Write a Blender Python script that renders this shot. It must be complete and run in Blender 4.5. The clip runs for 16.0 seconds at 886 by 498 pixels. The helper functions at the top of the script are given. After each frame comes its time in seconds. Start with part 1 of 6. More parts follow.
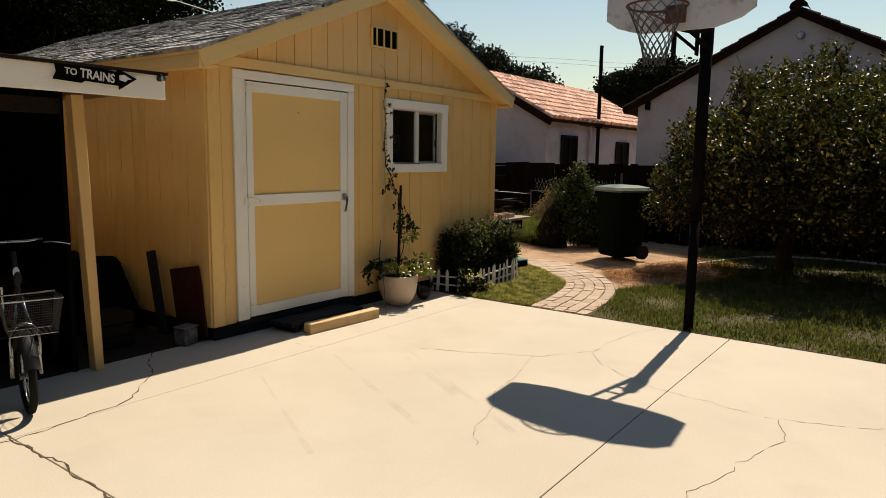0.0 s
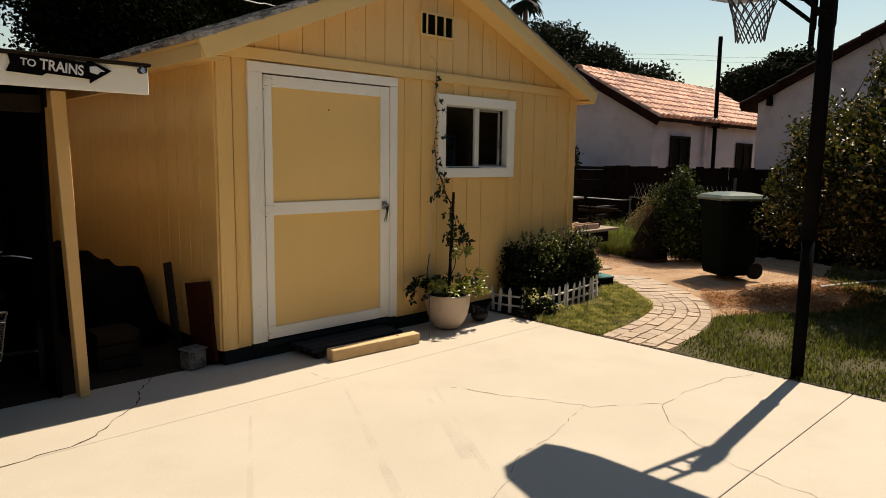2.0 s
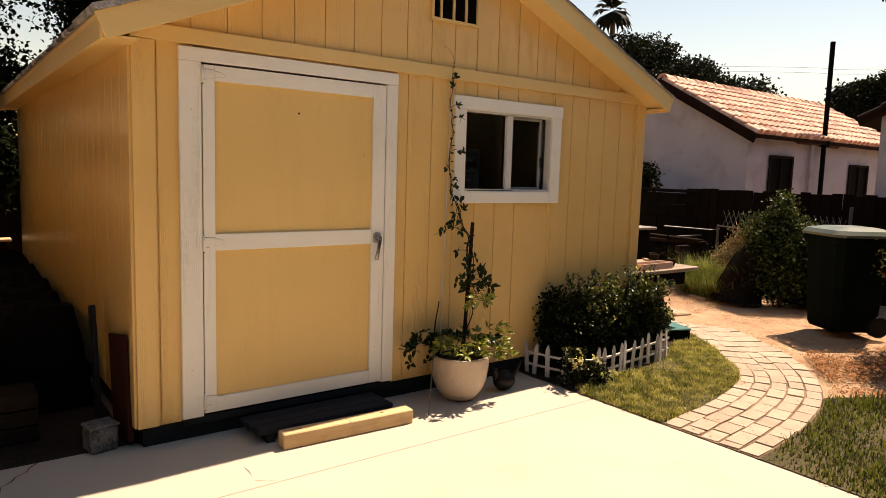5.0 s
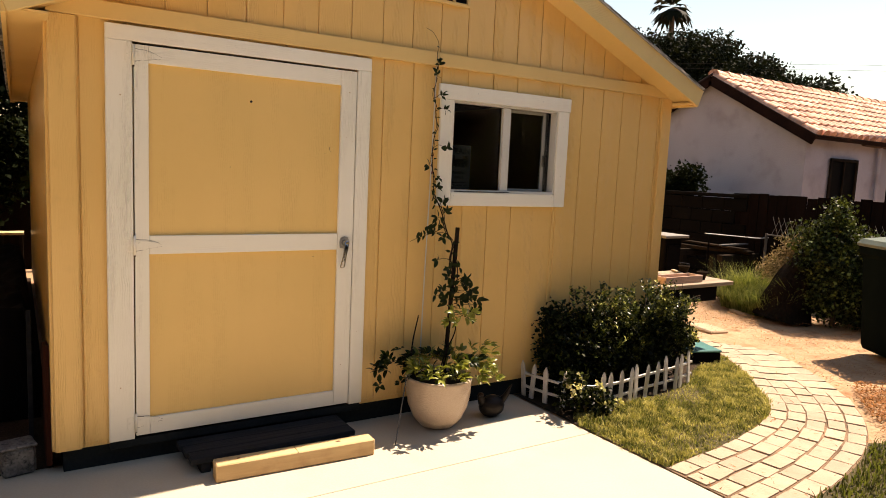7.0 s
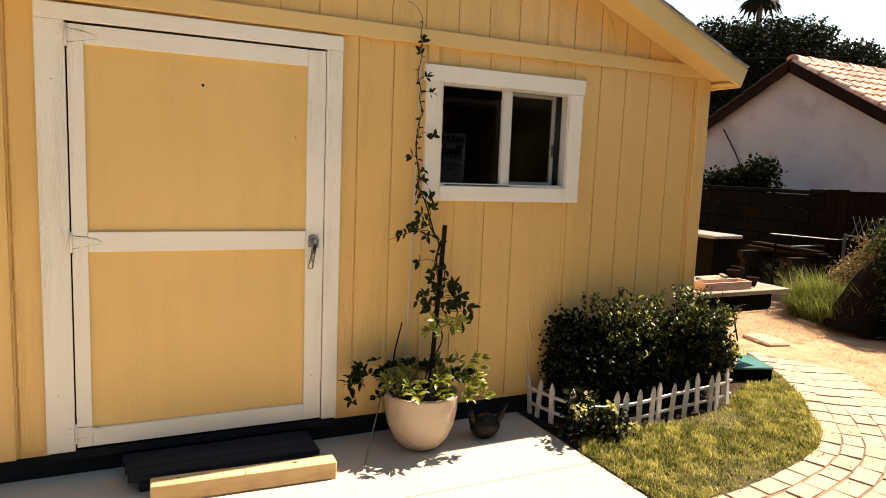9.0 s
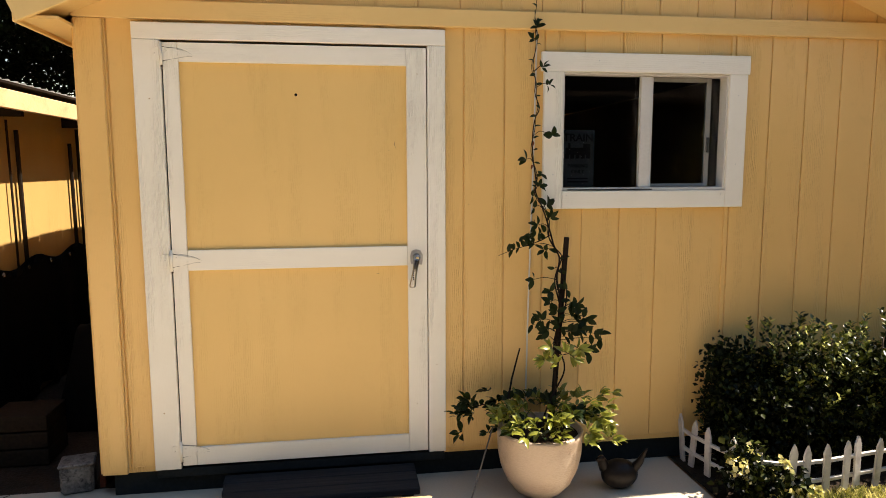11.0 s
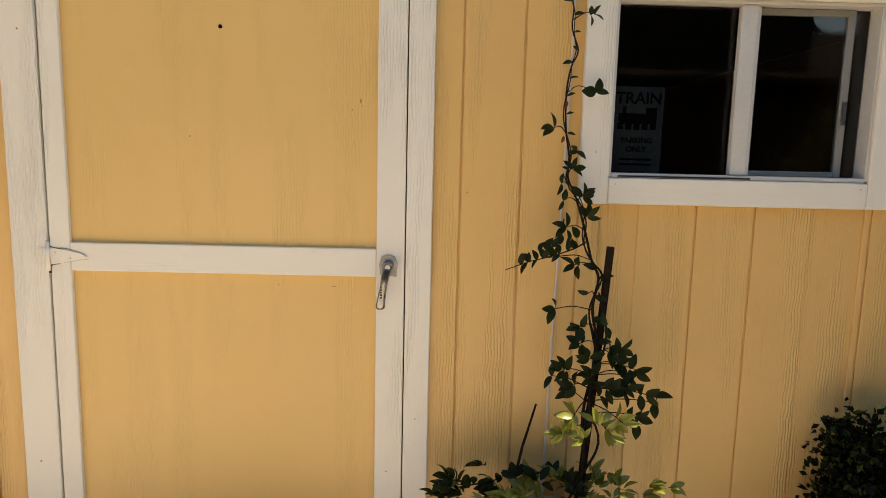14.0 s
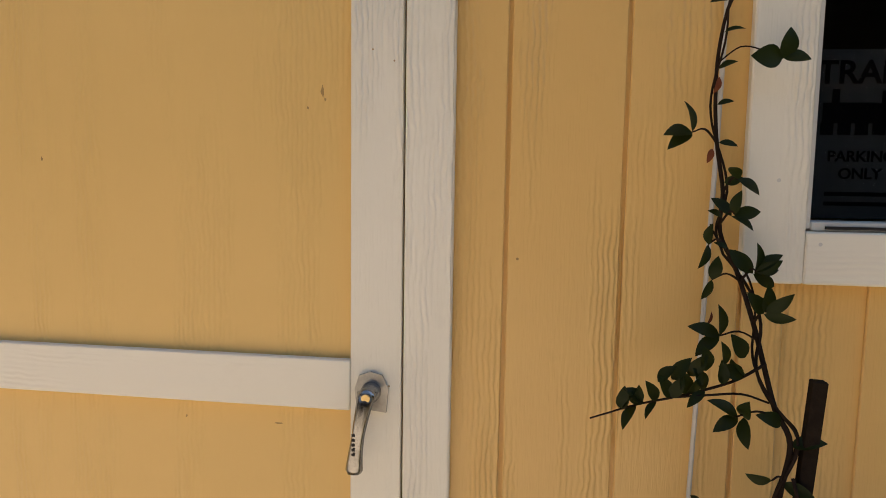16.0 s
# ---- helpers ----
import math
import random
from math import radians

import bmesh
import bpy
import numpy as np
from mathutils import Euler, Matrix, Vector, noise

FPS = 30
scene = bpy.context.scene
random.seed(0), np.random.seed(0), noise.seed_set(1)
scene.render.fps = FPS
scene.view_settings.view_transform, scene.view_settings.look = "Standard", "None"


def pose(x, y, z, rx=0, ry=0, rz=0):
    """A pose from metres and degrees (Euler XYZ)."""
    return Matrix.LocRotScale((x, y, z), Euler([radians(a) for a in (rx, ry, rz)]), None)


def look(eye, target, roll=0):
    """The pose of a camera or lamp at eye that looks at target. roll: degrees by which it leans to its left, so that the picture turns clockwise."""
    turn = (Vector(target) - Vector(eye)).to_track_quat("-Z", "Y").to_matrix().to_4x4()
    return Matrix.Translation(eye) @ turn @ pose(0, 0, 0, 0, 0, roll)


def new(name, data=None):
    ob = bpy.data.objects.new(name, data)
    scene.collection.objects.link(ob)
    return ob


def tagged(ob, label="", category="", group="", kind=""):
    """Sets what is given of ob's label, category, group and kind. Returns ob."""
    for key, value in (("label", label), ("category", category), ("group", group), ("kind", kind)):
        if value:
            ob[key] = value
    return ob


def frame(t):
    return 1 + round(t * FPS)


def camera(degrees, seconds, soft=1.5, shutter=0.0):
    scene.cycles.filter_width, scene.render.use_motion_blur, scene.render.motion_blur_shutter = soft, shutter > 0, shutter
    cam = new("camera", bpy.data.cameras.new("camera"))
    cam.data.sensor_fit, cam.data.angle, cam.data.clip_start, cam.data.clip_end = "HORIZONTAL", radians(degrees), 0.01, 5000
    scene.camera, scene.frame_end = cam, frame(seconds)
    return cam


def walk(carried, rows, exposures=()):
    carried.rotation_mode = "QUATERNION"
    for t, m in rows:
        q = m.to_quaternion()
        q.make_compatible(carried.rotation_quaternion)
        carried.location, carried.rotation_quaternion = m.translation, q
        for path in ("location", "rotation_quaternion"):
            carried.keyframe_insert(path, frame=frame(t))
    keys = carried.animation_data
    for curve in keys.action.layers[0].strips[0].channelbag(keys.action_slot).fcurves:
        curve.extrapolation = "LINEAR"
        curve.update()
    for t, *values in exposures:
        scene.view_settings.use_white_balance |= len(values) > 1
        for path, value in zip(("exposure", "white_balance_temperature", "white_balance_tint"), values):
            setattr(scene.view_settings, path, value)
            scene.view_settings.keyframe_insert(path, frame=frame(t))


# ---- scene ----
# ---------------------------------------------------------------- camera
cam = camera(66.5, 16.0, soft=0.9)
PATH = [
    (0, (-3.724, -4.721, 1.555), (-2.12, -3.557, 1.284), 0.9),
    (0.5, (-3.438, -4.739, 1.566), (-1.945, -3.433, 1.315), 0.5),
    (1, (-3.204, -4.746, 1.553), (-1.736, -3.411, 1.308), 1.3),
    (1.5, (-2.942, -4.634, 1.577), (-1.491, -3.283, 1.314), 1.8),
    (2, (-2.647, -4.602, 1.558), (-1.267, -3.18, 1.292), 0.8),
    (2.5, (-2.397, -4.585, 1.564), (-1.142, -3.05, 1.31), 1.5),
    (3, (-2.149, -4.419, 1.586), (-0.885, -2.894, 1.31), 2.3),
    (3.2, (-2.071, -4.348, 1.605), (-0.784, -2.841, 1.336), 2.5),
    (5.5, (-1.078, -3.86, 1.592), (0.022, -2.202, 1.392), 1.3),
    (6, (-0.899, -3.858, 1.612), (0.073, -2.121, 1.415), 1.5),
    (6.5, (-0.729, -3.846, 1.618), (0.276, -2.129, 1.406), 2.5),
    (7, (-0.57, -3.726, 1.604), (0.495, -2.048, 1.373), 2.6),
    (7.5, (-0.403, -3.674, 1.605), (0.666, -2.0, 1.376), 1.8),
    (8, (-0.183, -3.707, 1.607), (0.788, -1.972, 1.392), 1.2),
    (8.5, (-0.023, -3.71, 1.601), (0.871, -1.935, 1.38), 2.3),
    (9, (0.141, -3.595, 1.582), (1.001, -1.806, 1.337), 2.3),
    (9.5, (0.258, -3.498, 1.587), (0.999, -1.658, 1.331), 1.4),
    (10, (0.407, -3.456, 1.598), (0.943, -1.546, 1.348), -0.1),
    (10.2, (0.475, -3.442, 1.596), (0.945, -1.513, 1.355), -0.2),
    (12.5, (1.006, -2.894, 1.593), (1.157, -0.917, 1.326), 1.0),
    (13, (1.106, -2.757, 1.577), (1.179, -0.778, 1.294), 1.4),
    (13.2, (1.163, -2.679, 1.535), (1.198, -0.699, 1.261), 1.1),
    (13.5, (1.154, -2.531, 1.552), (1.216, -0.553, 1.262), 1.7),
    (14, (1.226, -2.306, 1.539), (1.26, -0.327, 1.254), 1.4),
    (14.5, (1.346, -2.05, 1.546), (1.25, -0.069, 1.288), 0.9),
    (14.9, (1.343, -1.857, 1.569), (1.18, 0.113, 1.264), 1.4),
    (15, (1.356, -1.788, 1.594), (1.152, 0.173, 1.255), 1.4),
    (15.3, (1.361, -1.617, 1.541), (1.134, 0.356, 1.304), 1.4),
    (15.7, (1.333, -1.408, 1.5), (1.108, 0.574, 1.344), 1.1),
    (16, (1.374, -1.217, 1.543), (1.102, 0.753, 1.338), 0.9),
]
EXPOSURES = [(0, 0.53, 7000, 11), (2.5, 0.64, 7050, 12), (3.0, 0.70, 7300, 15), (5.5, 1.16, 8050, 23), (7.5, 1.4, 7900, 18), (9, 1.58, 7600, 15), (10, 1.66, 7100, 14), (12.5, 1.66, 7000, 14), (15, 1.55, 7000, 15), (16, 1.39, 7000, 16)]
walk(cam, [(t, look(eye, target, roll)) for t, eye, target, roll in PATH], EXPOSURES)

# ---------------------------------------------------------------- light
SUN_FROM = Vector((0.65, 0.060, 1.0)).normalized()
world = bpy.data.worlds.new("sky")
scene.world = world
world.use_nodes = True
wn = world.node_tree.nodes
sky = wn.new("ShaderNodeTexSky")
sky.sky_type = "NISHITA"
sky.sun_disc = False
sky.sun_elevation = radians(56.8)
sky.sun_rotation = radians(84.0)
sky.air_density, sky.dust_density, sky.ozone_density = 3.0, 3.0, 1.2
sky.altitude = 5000
world.node_tree.links.new(sky.outputs[0], wn["Background"].inputs[0])
wn["Background"].inputs[1].default_value = 0.066
sun_data = bpy.data.lights.new("sun", "SUN")
sun_data.energy, sun_data.angle, sun_data.color = 5.0, radians(0.45), (1.0, 0.93, 0.82)
sun = new("sun", sun_data)
sun.matrix_world = look(SUN_FROM * 40, (0, 0, 0))

# ---------------------------------------------------------------- materials


def nodes_of(name):
    m = bpy.data.materials.new(name)
    m.use_nodes = True
    nt = m.node_tree
    return m, nt, nt.nodes["Principled BSDF"]


def node(nt, kind, **inputs):
    n = nt.nodes.new(kind)
    for k, v in inputs.items():
        n.inputs[k.replace("_", " ")].default_value = v
    return n


def mixed(nt, fac, a, b, blend="MIX"):
    n = nt.nodes.new("ShaderNodeMix")
    n.data_type, n.blend_type = "RGBA", blend
    for sock, v in ((n.inputs[0], fac), (n.inputs[6], a), (n.inputs[7], b)):
        if isinstance(v, bpy.types.NodeSocket):
            nt.links.new(v, sock)
        elif isinstance(v, (int, float)):
            sock.default_value = v
        else:
            sock.default_value = (*v[:3], 1)
    return n.outputs[2]


def spots(nt, scale, detail=4.0, rough=0.55, stretch=(1, 1, 1), low=0.35, high=0.65, distort=0.0):
    """A noise of the world's metres, spread to 0..1."""
    pos = nt.nodes.new("ShaderNodeNewGeometry").outputs["Position"]
    mp = nt.nodes.new("ShaderNodeMapping")
    mp.inputs["Scale"].default_value = stretch
    nt.links.new(pos, mp.inputs["Vector"])
    nz = node(nt, "ShaderNodeTexNoise", Scale=scale, Detail=detail, Roughness=rough, Distortion=distort)
    nt.links.new(mp.outputs[0], nz.inputs["Vector"])
    r = nt.nodes.new("ShaderNodeMapRange")
    r.inputs["From Min"].default_value, r.inputs["From Max"].default_value = low, high
    nt.links.new(nz.outputs[0], r.inputs["Value"])
    return r.outputs[0]


def bumped(nt, bsdf, height, strength, dist):
    b = nt.nodes.new("ShaderNodeBump")
    b.inputs["Strength"].default_value, b.inputs["Distance"].default_value = strength, dist
    nt.links.new(height, b.inputs["Height"])
    nt.links.new(b.outputs[0], bsdf.inputs["Normal"])


def times(nt, a, b, op="MULTIPLY"):
    n = nt.nodes.new("ShaderNodeMath")
    n.operation = op
    for sock, v in zip(n.inputs, (a, b)):
        if isinstance(v, bpy.types.NodeSocket):
            nt.links.new(v, sock)
        else:
            sock.default_value = v
    return n.outputs[0]


def surface(name, c1, c2, rough=0.6, big=1.5, fine=40.0, bump=0.15, dist=0.003, metal=0.0, stretch=(1, 1, 1), stain=None, amount=0.4, spec=0.25, vary=0.0):
    """Colour between c1 and c2 at two scales, with a fine relief; stain: a third colour in patches; vary: piece by piece."""
    m, nt, bsdf = nodes_of(name)
    a, b = spots(nt, big, stretch=stretch), spots(nt, fine, stretch=stretch)
    col = mixed(nt, times(nt, times(nt, a, 0.6), times(nt, b, 0.4), "ADD"), c1, c2)
    if stain:
        col = mixed(nt, times(nt, spots(nt, big * 2.7, detail=8, low=0.52, high=0.72), amount), col, stain)
    if vary:
        info = nt.nodes.new("ShaderNodeObjectInfo").outputs["Random"]
        isle = nt.nodes.new("ShaderNodeNewGeometry").outputs["Random Per Island"]
        info = times(nt, times(nt, info, isle, "ADD"), 0.0, "FRACT")
        hsv = nt.nodes.new("ShaderNodeHueSaturation")
        nt.links.new(times(nt, times(nt, info, 2 * vary), 1 - vary, "ADD"), hsv.inputs["Value"])
        nt.links.new(col, hsv.inputs["Color"])
        col = hsv.outputs[0]
    nt.links.new(col, bsdf.inputs["Base Color"])
    bsdf.inputs["Roughness"].default_value, bsdf.inputs["Metallic"].default_value = rough, metal
    bsdf.inputs["Specular IOR Level"].default_value = spec
    if bump:
        bumped(nt, bsdf, b, bump, dist)
    return m


def grain_lines(nt, along):
    """Wavy ridges of embossed wood grain about a centimetre apart."""
    across = {"z": (1, 1, 0), "x": (0, 1, 1), "y": (1, 0, 1)}[along]
    axis = {"z": (0, 0, 0.75), "x": (0.75, 0, 0), "y": (0, 0.75, 0)}[along]
    pos = nt.nodes.new("ShaderNodeNewGeometry").outputs["Position"]
    both = nt.nodes.new("ShaderNodeCombineXYZ")
    for k, way in enumerate((across, axis)):
        d = nt.nodes.new("ShaderNodeVectorMath")
        d.operation = "DOT_PRODUCT"
        nt.links.new(pos, d.inputs[0])
        d.inputs[1].default_value = way
        nt.links.new(d.outputs["Value"], both.inputs[k])
    wave = node(nt, "ShaderNodeTexWave", Scale=30.0, Distortion=8.5, Detail=3.0)
    wave.inputs["Detail Scale"].default_value = 0.34
    wave.inputs["Detail Roughness"].default_value = 0.62
    nt.links.new(both.outputs[0], wave.inputs["Vector"])
    r = nt.nodes.new("ShaderNodeMapRange")
    r.inputs["From Min"].default_value, r.inputs["From Max"].default_value = 0.08, 0.92
    nt.links.new(wave.outputs["Fac"], r.inputs["Value"])
    return r.outputs[0]


def painted_wood(name, c1, c2, grain=0.5, dirt=(0.2, 0.12, 0.05), along="z", amount=0.12, gloss=0.5):
    """Paint over embossed wood: streaks of grain in patches, faint brush marks and dirt."""
    m, nt, bsdf = nodes_of(name)
    st = {"z": (1, 1, 0.075), "x": (0.075, 1, 1), "y": (1, 0.075, 1)}[along]
    st2 = {"z": (1, 1, 0.22), "x": (0.22, 1, 1), "y": (1, 0.22, 1)}[along]
    st3 = {"z": (1, 1, 0.10), "x": (0.10, 1, 1), "y": (1, 0.10, 1)}[along]
    lines = grain_lines(nt, along)
    where = spots(nt, 9.0, detail=2, stretch=st3, low=0.48, high=0.66)
    where = times(nt, where, spots(nt, 34.0, detail=3, rough=0.6, stretch=st2, low=0.30, high=0.55))
    fine = spots(nt, 260, detail=2, stretch=st, low=0.3, high=0.7)
    relief = times(nt, times(nt, lines, where), times(nt, fine, 0.08), "ADD")
    col = mixed(nt, spots(nt, 0.9, detail=5), c1, c2)
    col = mixed(nt, times(nt, spots(nt, 7, detail=9, rough=0.7, low=0.56, high=0.8), amount), col, dirt)
    col = mixed(nt, times(nt, times(nt, lines, where), 0.012), col, dirt)
    nt.links.new(col, bsdf.inputs["Base Color"])
    bsdf.inputs["Roughness"].default_value, bsdf.inputs["Specular IOR Level"].default_value = gloss, 0.35
    bumped(nt, bsdf, relief, grain, 0.0065)
    return m


def foliage(name, c1, c2, gloss=0.4, thin=0.35, spec=0.3, rare=1.0):
    m, nt, bsdf = nodes_of(name)
    rnd = nt.nodes.new("ShaderNodeNewGeometry").outputs["Random Per Island"]
    col = mixed(nt, times(nt, rnd, rare, "POWER") if rare != 1.0 else rnd, c1, c2)
    nt.links.new(col, bsdf.inputs["Base Color"])
    bsdf.inputs["Roughness"].default_value, bsdf.inputs["Specular IOR Level"].default_value = gloss, spec
    tr = nt.nodes.new("ShaderNodeBsdfTranslucent")
    nt.links.new(mixed(nt, 0.5, col, (0.25, 0.3, 0.03)), tr.inputs["Color"])
    mx = nt.nodes.new("ShaderNodeMixShader")
    mx.inputs[0].default_value = thin
    nt.links.new(bsdf.outputs[0], mx.inputs[1])
    nt.links.new(tr.outputs[0], mx.inputs[2])
    nt.links.new(mx.outputs[0], nt.nodes["Material Output"].inputs["Surface"])
    return m


YELLOW = painted_wood("yellow_paint", (0.715, 0.459, 0.165), (0.786, 0.506, 0.189), 0.5, gloss=0.28)
YELLOW_DOOR = painted_wood("yellow_door_paint", (0.736, 0.491, 0.177), (0.798, 0.533, 0.198), 0.30, amount=0.05, gloss=0.42)
YELLOW_TRIM = painted_wood("yellow_trim_paint", (0.700, 0.480, 0.188), (0.762, 0.531, 0.216), 0.2, along="x")
PARTITION = painted_wood("shaded_partition_paint", (0.40, 0.255, 0.085), (0.47, 0.30, 0.105), 0.4)
WHITE = painted_wood("white_paint", (0.79, 0.75, 0.635), (0.85, 0.81, 0.705), 0.6, amount=0.10, dirt=(0.35, 0.28, 0.2))
WHITE_X = painted_wood("white_paint_level", (0.79, 0.75, 0.635), (0.85, 0.81, 0.705), 0.2, along="x", amount=0.10, dirt=(0.35, 0.28, 0.2))
CONCRETE = surface("concrete", (0.395, 0.338, 0.258), (0.455, 0.393, 0.305), 0.85, 0.7, 90, 0.12, 0.002, stain=(0.36, 0.30, 0.23), amount=0.35)
CRACK = surface("crack_dirt", (0.04, 0.03, 0.02), (0.10, 0.07, 0.04), 0.95)
DIRT = surface("dry_dirt", (0.29, 0.178, 0.10), (0.42, 0.28, 0.168), 0.95, 1.6, 25, 0.35, 0.015, stain=(0.26, 0.11, 0.045), amount=0.8)
SOIL = surface("lawn_soil", (0.035, 0.03, 0.012), (0.08, 0.06, 0.025), 0.95, 1.5, 30, 0.5, 0.01)
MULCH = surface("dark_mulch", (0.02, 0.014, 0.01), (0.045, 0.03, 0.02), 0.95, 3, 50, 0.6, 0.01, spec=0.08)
BRICK = surface("path_brick", (0.335, 0.25, 0.178), (0.40, 0.31, 0.225), 0.9, 6, 80, 0.45, 0.005, stain=(0.28, 0.185, 0.12), amount=0.4, vary=0.10)
STUCCO = surface("white_stucco", (0.345, 0.333, 0.365), (0.43, 0.417, 0.455), 0.9, 0.8, 60, 0.4, 0.006, stain=(0.21, 0.19, 0.18), amount=0.45)
CLAY = surface("clay_tile", (0.40, 0.175, 0.10), (0.66, 0.37, 0.25), 0.75, 5.0, 30, 0.2, 0.004, stain=(0.76, 0.58, 0.46), amount=0.8, vary=0.45)
CLAY_DARK = surface("clay_edge", (0.010, 0.005, 0.004), (0.024, 0.011, 0.008), 0.9, 2.0, 30, 0.2, 0.004, spec=0.05)
SHINGLE = surface("asphalt_shingle", (0.045, 0.042, 0.038), (0.52, 0.49, 0.45), 0.9, 9.0, 150, 0.6, 0.004, vary=0.75)
FENCE_WOOD = surface("old_fence_wood", (0.006, 0.004, 0.003), (0.011, 0.007, 0.006), 0.9, 2, 40, 0.4, 0.004, stretch=(1, 1, 0.1), vary=0.2, spec=0.01)
BLOCK = surface("shaded_block", (0.005, 0.0045, 0.004), (0.009, 0.008, 0.007), 0.9, 2, 40, 0.4, 0.004, vary=0.15, spec=0.01)
LUMBER = surface("fresh_lumber", (0.46, 0.30, 0.14), (0.60, 0.42, 0.22), 0.75, 3, 60, 0.25, 0.002, stretch=(0.08, 1, 1), stain=(0.26, 0.14, 0.06), amount=0.3)
GREY_WOOD = surface("weathered_wood", (0.07, 0.066, 0.062), (0.12, 0.11, 0.10), 0.85, 3, 60, 0.4, 0.003, stretch=(0.08, 1, 1))
STEP_WOOD = surface("shaded_step_wood", (0.009, 0.010, 0.012), (0.026, 0.026, 0.028), 0.85, 3, 60, 0.4, 0.003, stretch=(0.08, 1, 1), spec=0.1)
DARK_WOOD = surface("dark_wood", (0.012, 0.009, 0.007), (0.028, 0.02, 0.014), 0.8, 3, 50, 0.3, 0.002, spec=0.01)
BASE_TEAL = surface("dark_base_paint", (0.01, 0.013, 0.014), (0.018, 0.022, 0.024), 0.7, 3, 60, 0.2, 0.002, spec=0.08)
RED_BOARD = surface("red_board", (0.03, 0.008, 0.005), (0.05, 0.014, 0.008), 0.8, 3, 60, 0.2, 0.002, spec=0.08)
CHROME = surface("worn_chrome", (0.22, 0.22, 0.22), (0.36, 0.36, 0.36), 0.25, 30, 200, 0.05, 0.0005, metal=1.0)
STEEL_GREY = surface("galvanised_wire", (0.10, 0.10, 0.10), (0.18, 0.175, 0.17), 0.6, 20, 80, 0.05, 0.001)
STEEL_DARK = surface("dark_steel", (0.02, 0.02, 0.02), (0.035, 0.032, 0.03), 0.5, 5, 80, 0.1, 0.001, spec=0.08)
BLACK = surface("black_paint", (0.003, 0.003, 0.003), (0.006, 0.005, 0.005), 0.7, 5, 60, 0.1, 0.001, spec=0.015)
RUBBER = surface("rubber", (0.012, 0.012, 0.012), (0.02, 0.02, 0.02), 0.8, 5, 60, 0.2, 0.001, spec=0.01)
VINYL = surface("window_vinyl", (0.55, 0.53, 0.48), (0.62, 0.60, 0.55), 0.45, 5, 80, 0.05, 0.001)
ROOM = surface("unlit_room_boards", (0.015, 0.012, 0.01), (0.03, 0.024, 0.018), 0.9, 2, 30, spec=0.01)
CERAMIC = surface("pot_glaze", (0.45, 0.345, 0.255), (0.54, 0.425, 0.32), 0.30, 3, 70, 0.35, 0.004, stain=(0.30, 0.21, 0.15), amount=0.45, stretch=(1, 1, 2.2), spec=0.5)
CARD = surface("dimmed_card", (0.022, 0.022, 0.022), (0.036, 0.035, 0.034), 0.8, 6, 60)
PICKET = surface("picket_paint", (0.52, 0.48, 0.44), (0.66, 0.62, 0.57), 0.7, 6, 60, 0.2, 0.002, stain=(0.25, 0.2, 0.15), amount=0.5)
TEAL = surface("teal_plastic", (0.02, 0.10, 0.095), (0.035, 0.15, 0.14), 0.5, 4, 60)
BIN = surface("bin_plastic", (0.003, 0.005, 0.004), (0.006, 0.009, 0.007), 0.8, 4, 90, spec=0.01)
BIN_LID = surface("bin_lid_sheen", (0.07, 0.09, 0.065), (0.12, 0.14, 0.10), 0.4, 4, 90)
STUMP = surface("charred_bark", (0.006, 0.005, 0.004), (0.022, 0.016, 0.011), 0.95, 6, 40, 0.8, 0.02, stretch=(1, 1, 0.3), spec=0.03)
BARK = surface("bark", (0.045, 0.03, 0.02), (0.10, 0.07, 0.05), 0.95, 6, 40, 0.7, 0.01, stretch=(1, 1, 0.3))
STEM = surface("vine_stem", (0.014, 0.009, 0.007), (0.034, 0.021, 0.014), 0.85, 20, 90, spec=0.08)
BOARD = surface("backboard_plastic", (0.50, 0.49, 0.51), (0.60, 0.59, 0.61), 0.5, 3, 60, 0.05, stain=(0.2, 0.15, 0.13), amount=0.8)
RIM = surface("rim_paint", (0.075, 0.03, 0.02), (0.15, 0.06, 0.035), 0.5, 8, 60)
NET = surface("shaded_net_cord", (0.035, 0.035, 0.037), (0.12, 0.115, 0.115), 0.8, 20, 200)
GLAZE_WHITE = surface("white_enamel", (0.55, 0.53, 0.49), (0.68, 0.66, 0.62), 0.5, 4, 50)
TERRACOTTA = surface("terracotta", (0.36, 0.235, 0.18), (0.50, 0.36, 0.28), 0.8, 5, 50)
LEAF_VINE = foliage("jasmine_leaf", (0.003, 0.008, 0.003), (0.011, 0.022, 0.006), 0.4, 0.12, 0.12)
LEAF_POT = foliage("pot_leaf", (0.006, 0.013, 0.002), (0.52, 0.52, 0.075), 0.28, 0.2, 0.4, 1.9)
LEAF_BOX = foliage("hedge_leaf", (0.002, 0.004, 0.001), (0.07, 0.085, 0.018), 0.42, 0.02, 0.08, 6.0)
LEAF_LIT = foliage("hedge_lit_leaf", (0.004, 0.009, 0.002), (0.46, 0.47, 0.12), 0.32, 0.05, 0.16, 5.5)
LEAF_WILD = foliage("wild_leaf", (0.005, 0.008, 0.002), (0.15, 0.20, 0.06), 0.5, 0.08, 0.10, 3.2)
LEAF_CITRUS = foliage("citrus_leaf", (0.003, 0.004, 0.001), (0.44, 0.29, 0.075), 0.42, 0.08, 0.14, 6.0)
LEAF_DARK = foliage("dark_tree_leaf", (0.003, 0.005, 0.002), (0.010, 0.014, 0.005), 0.75, 0.012, 0.02)
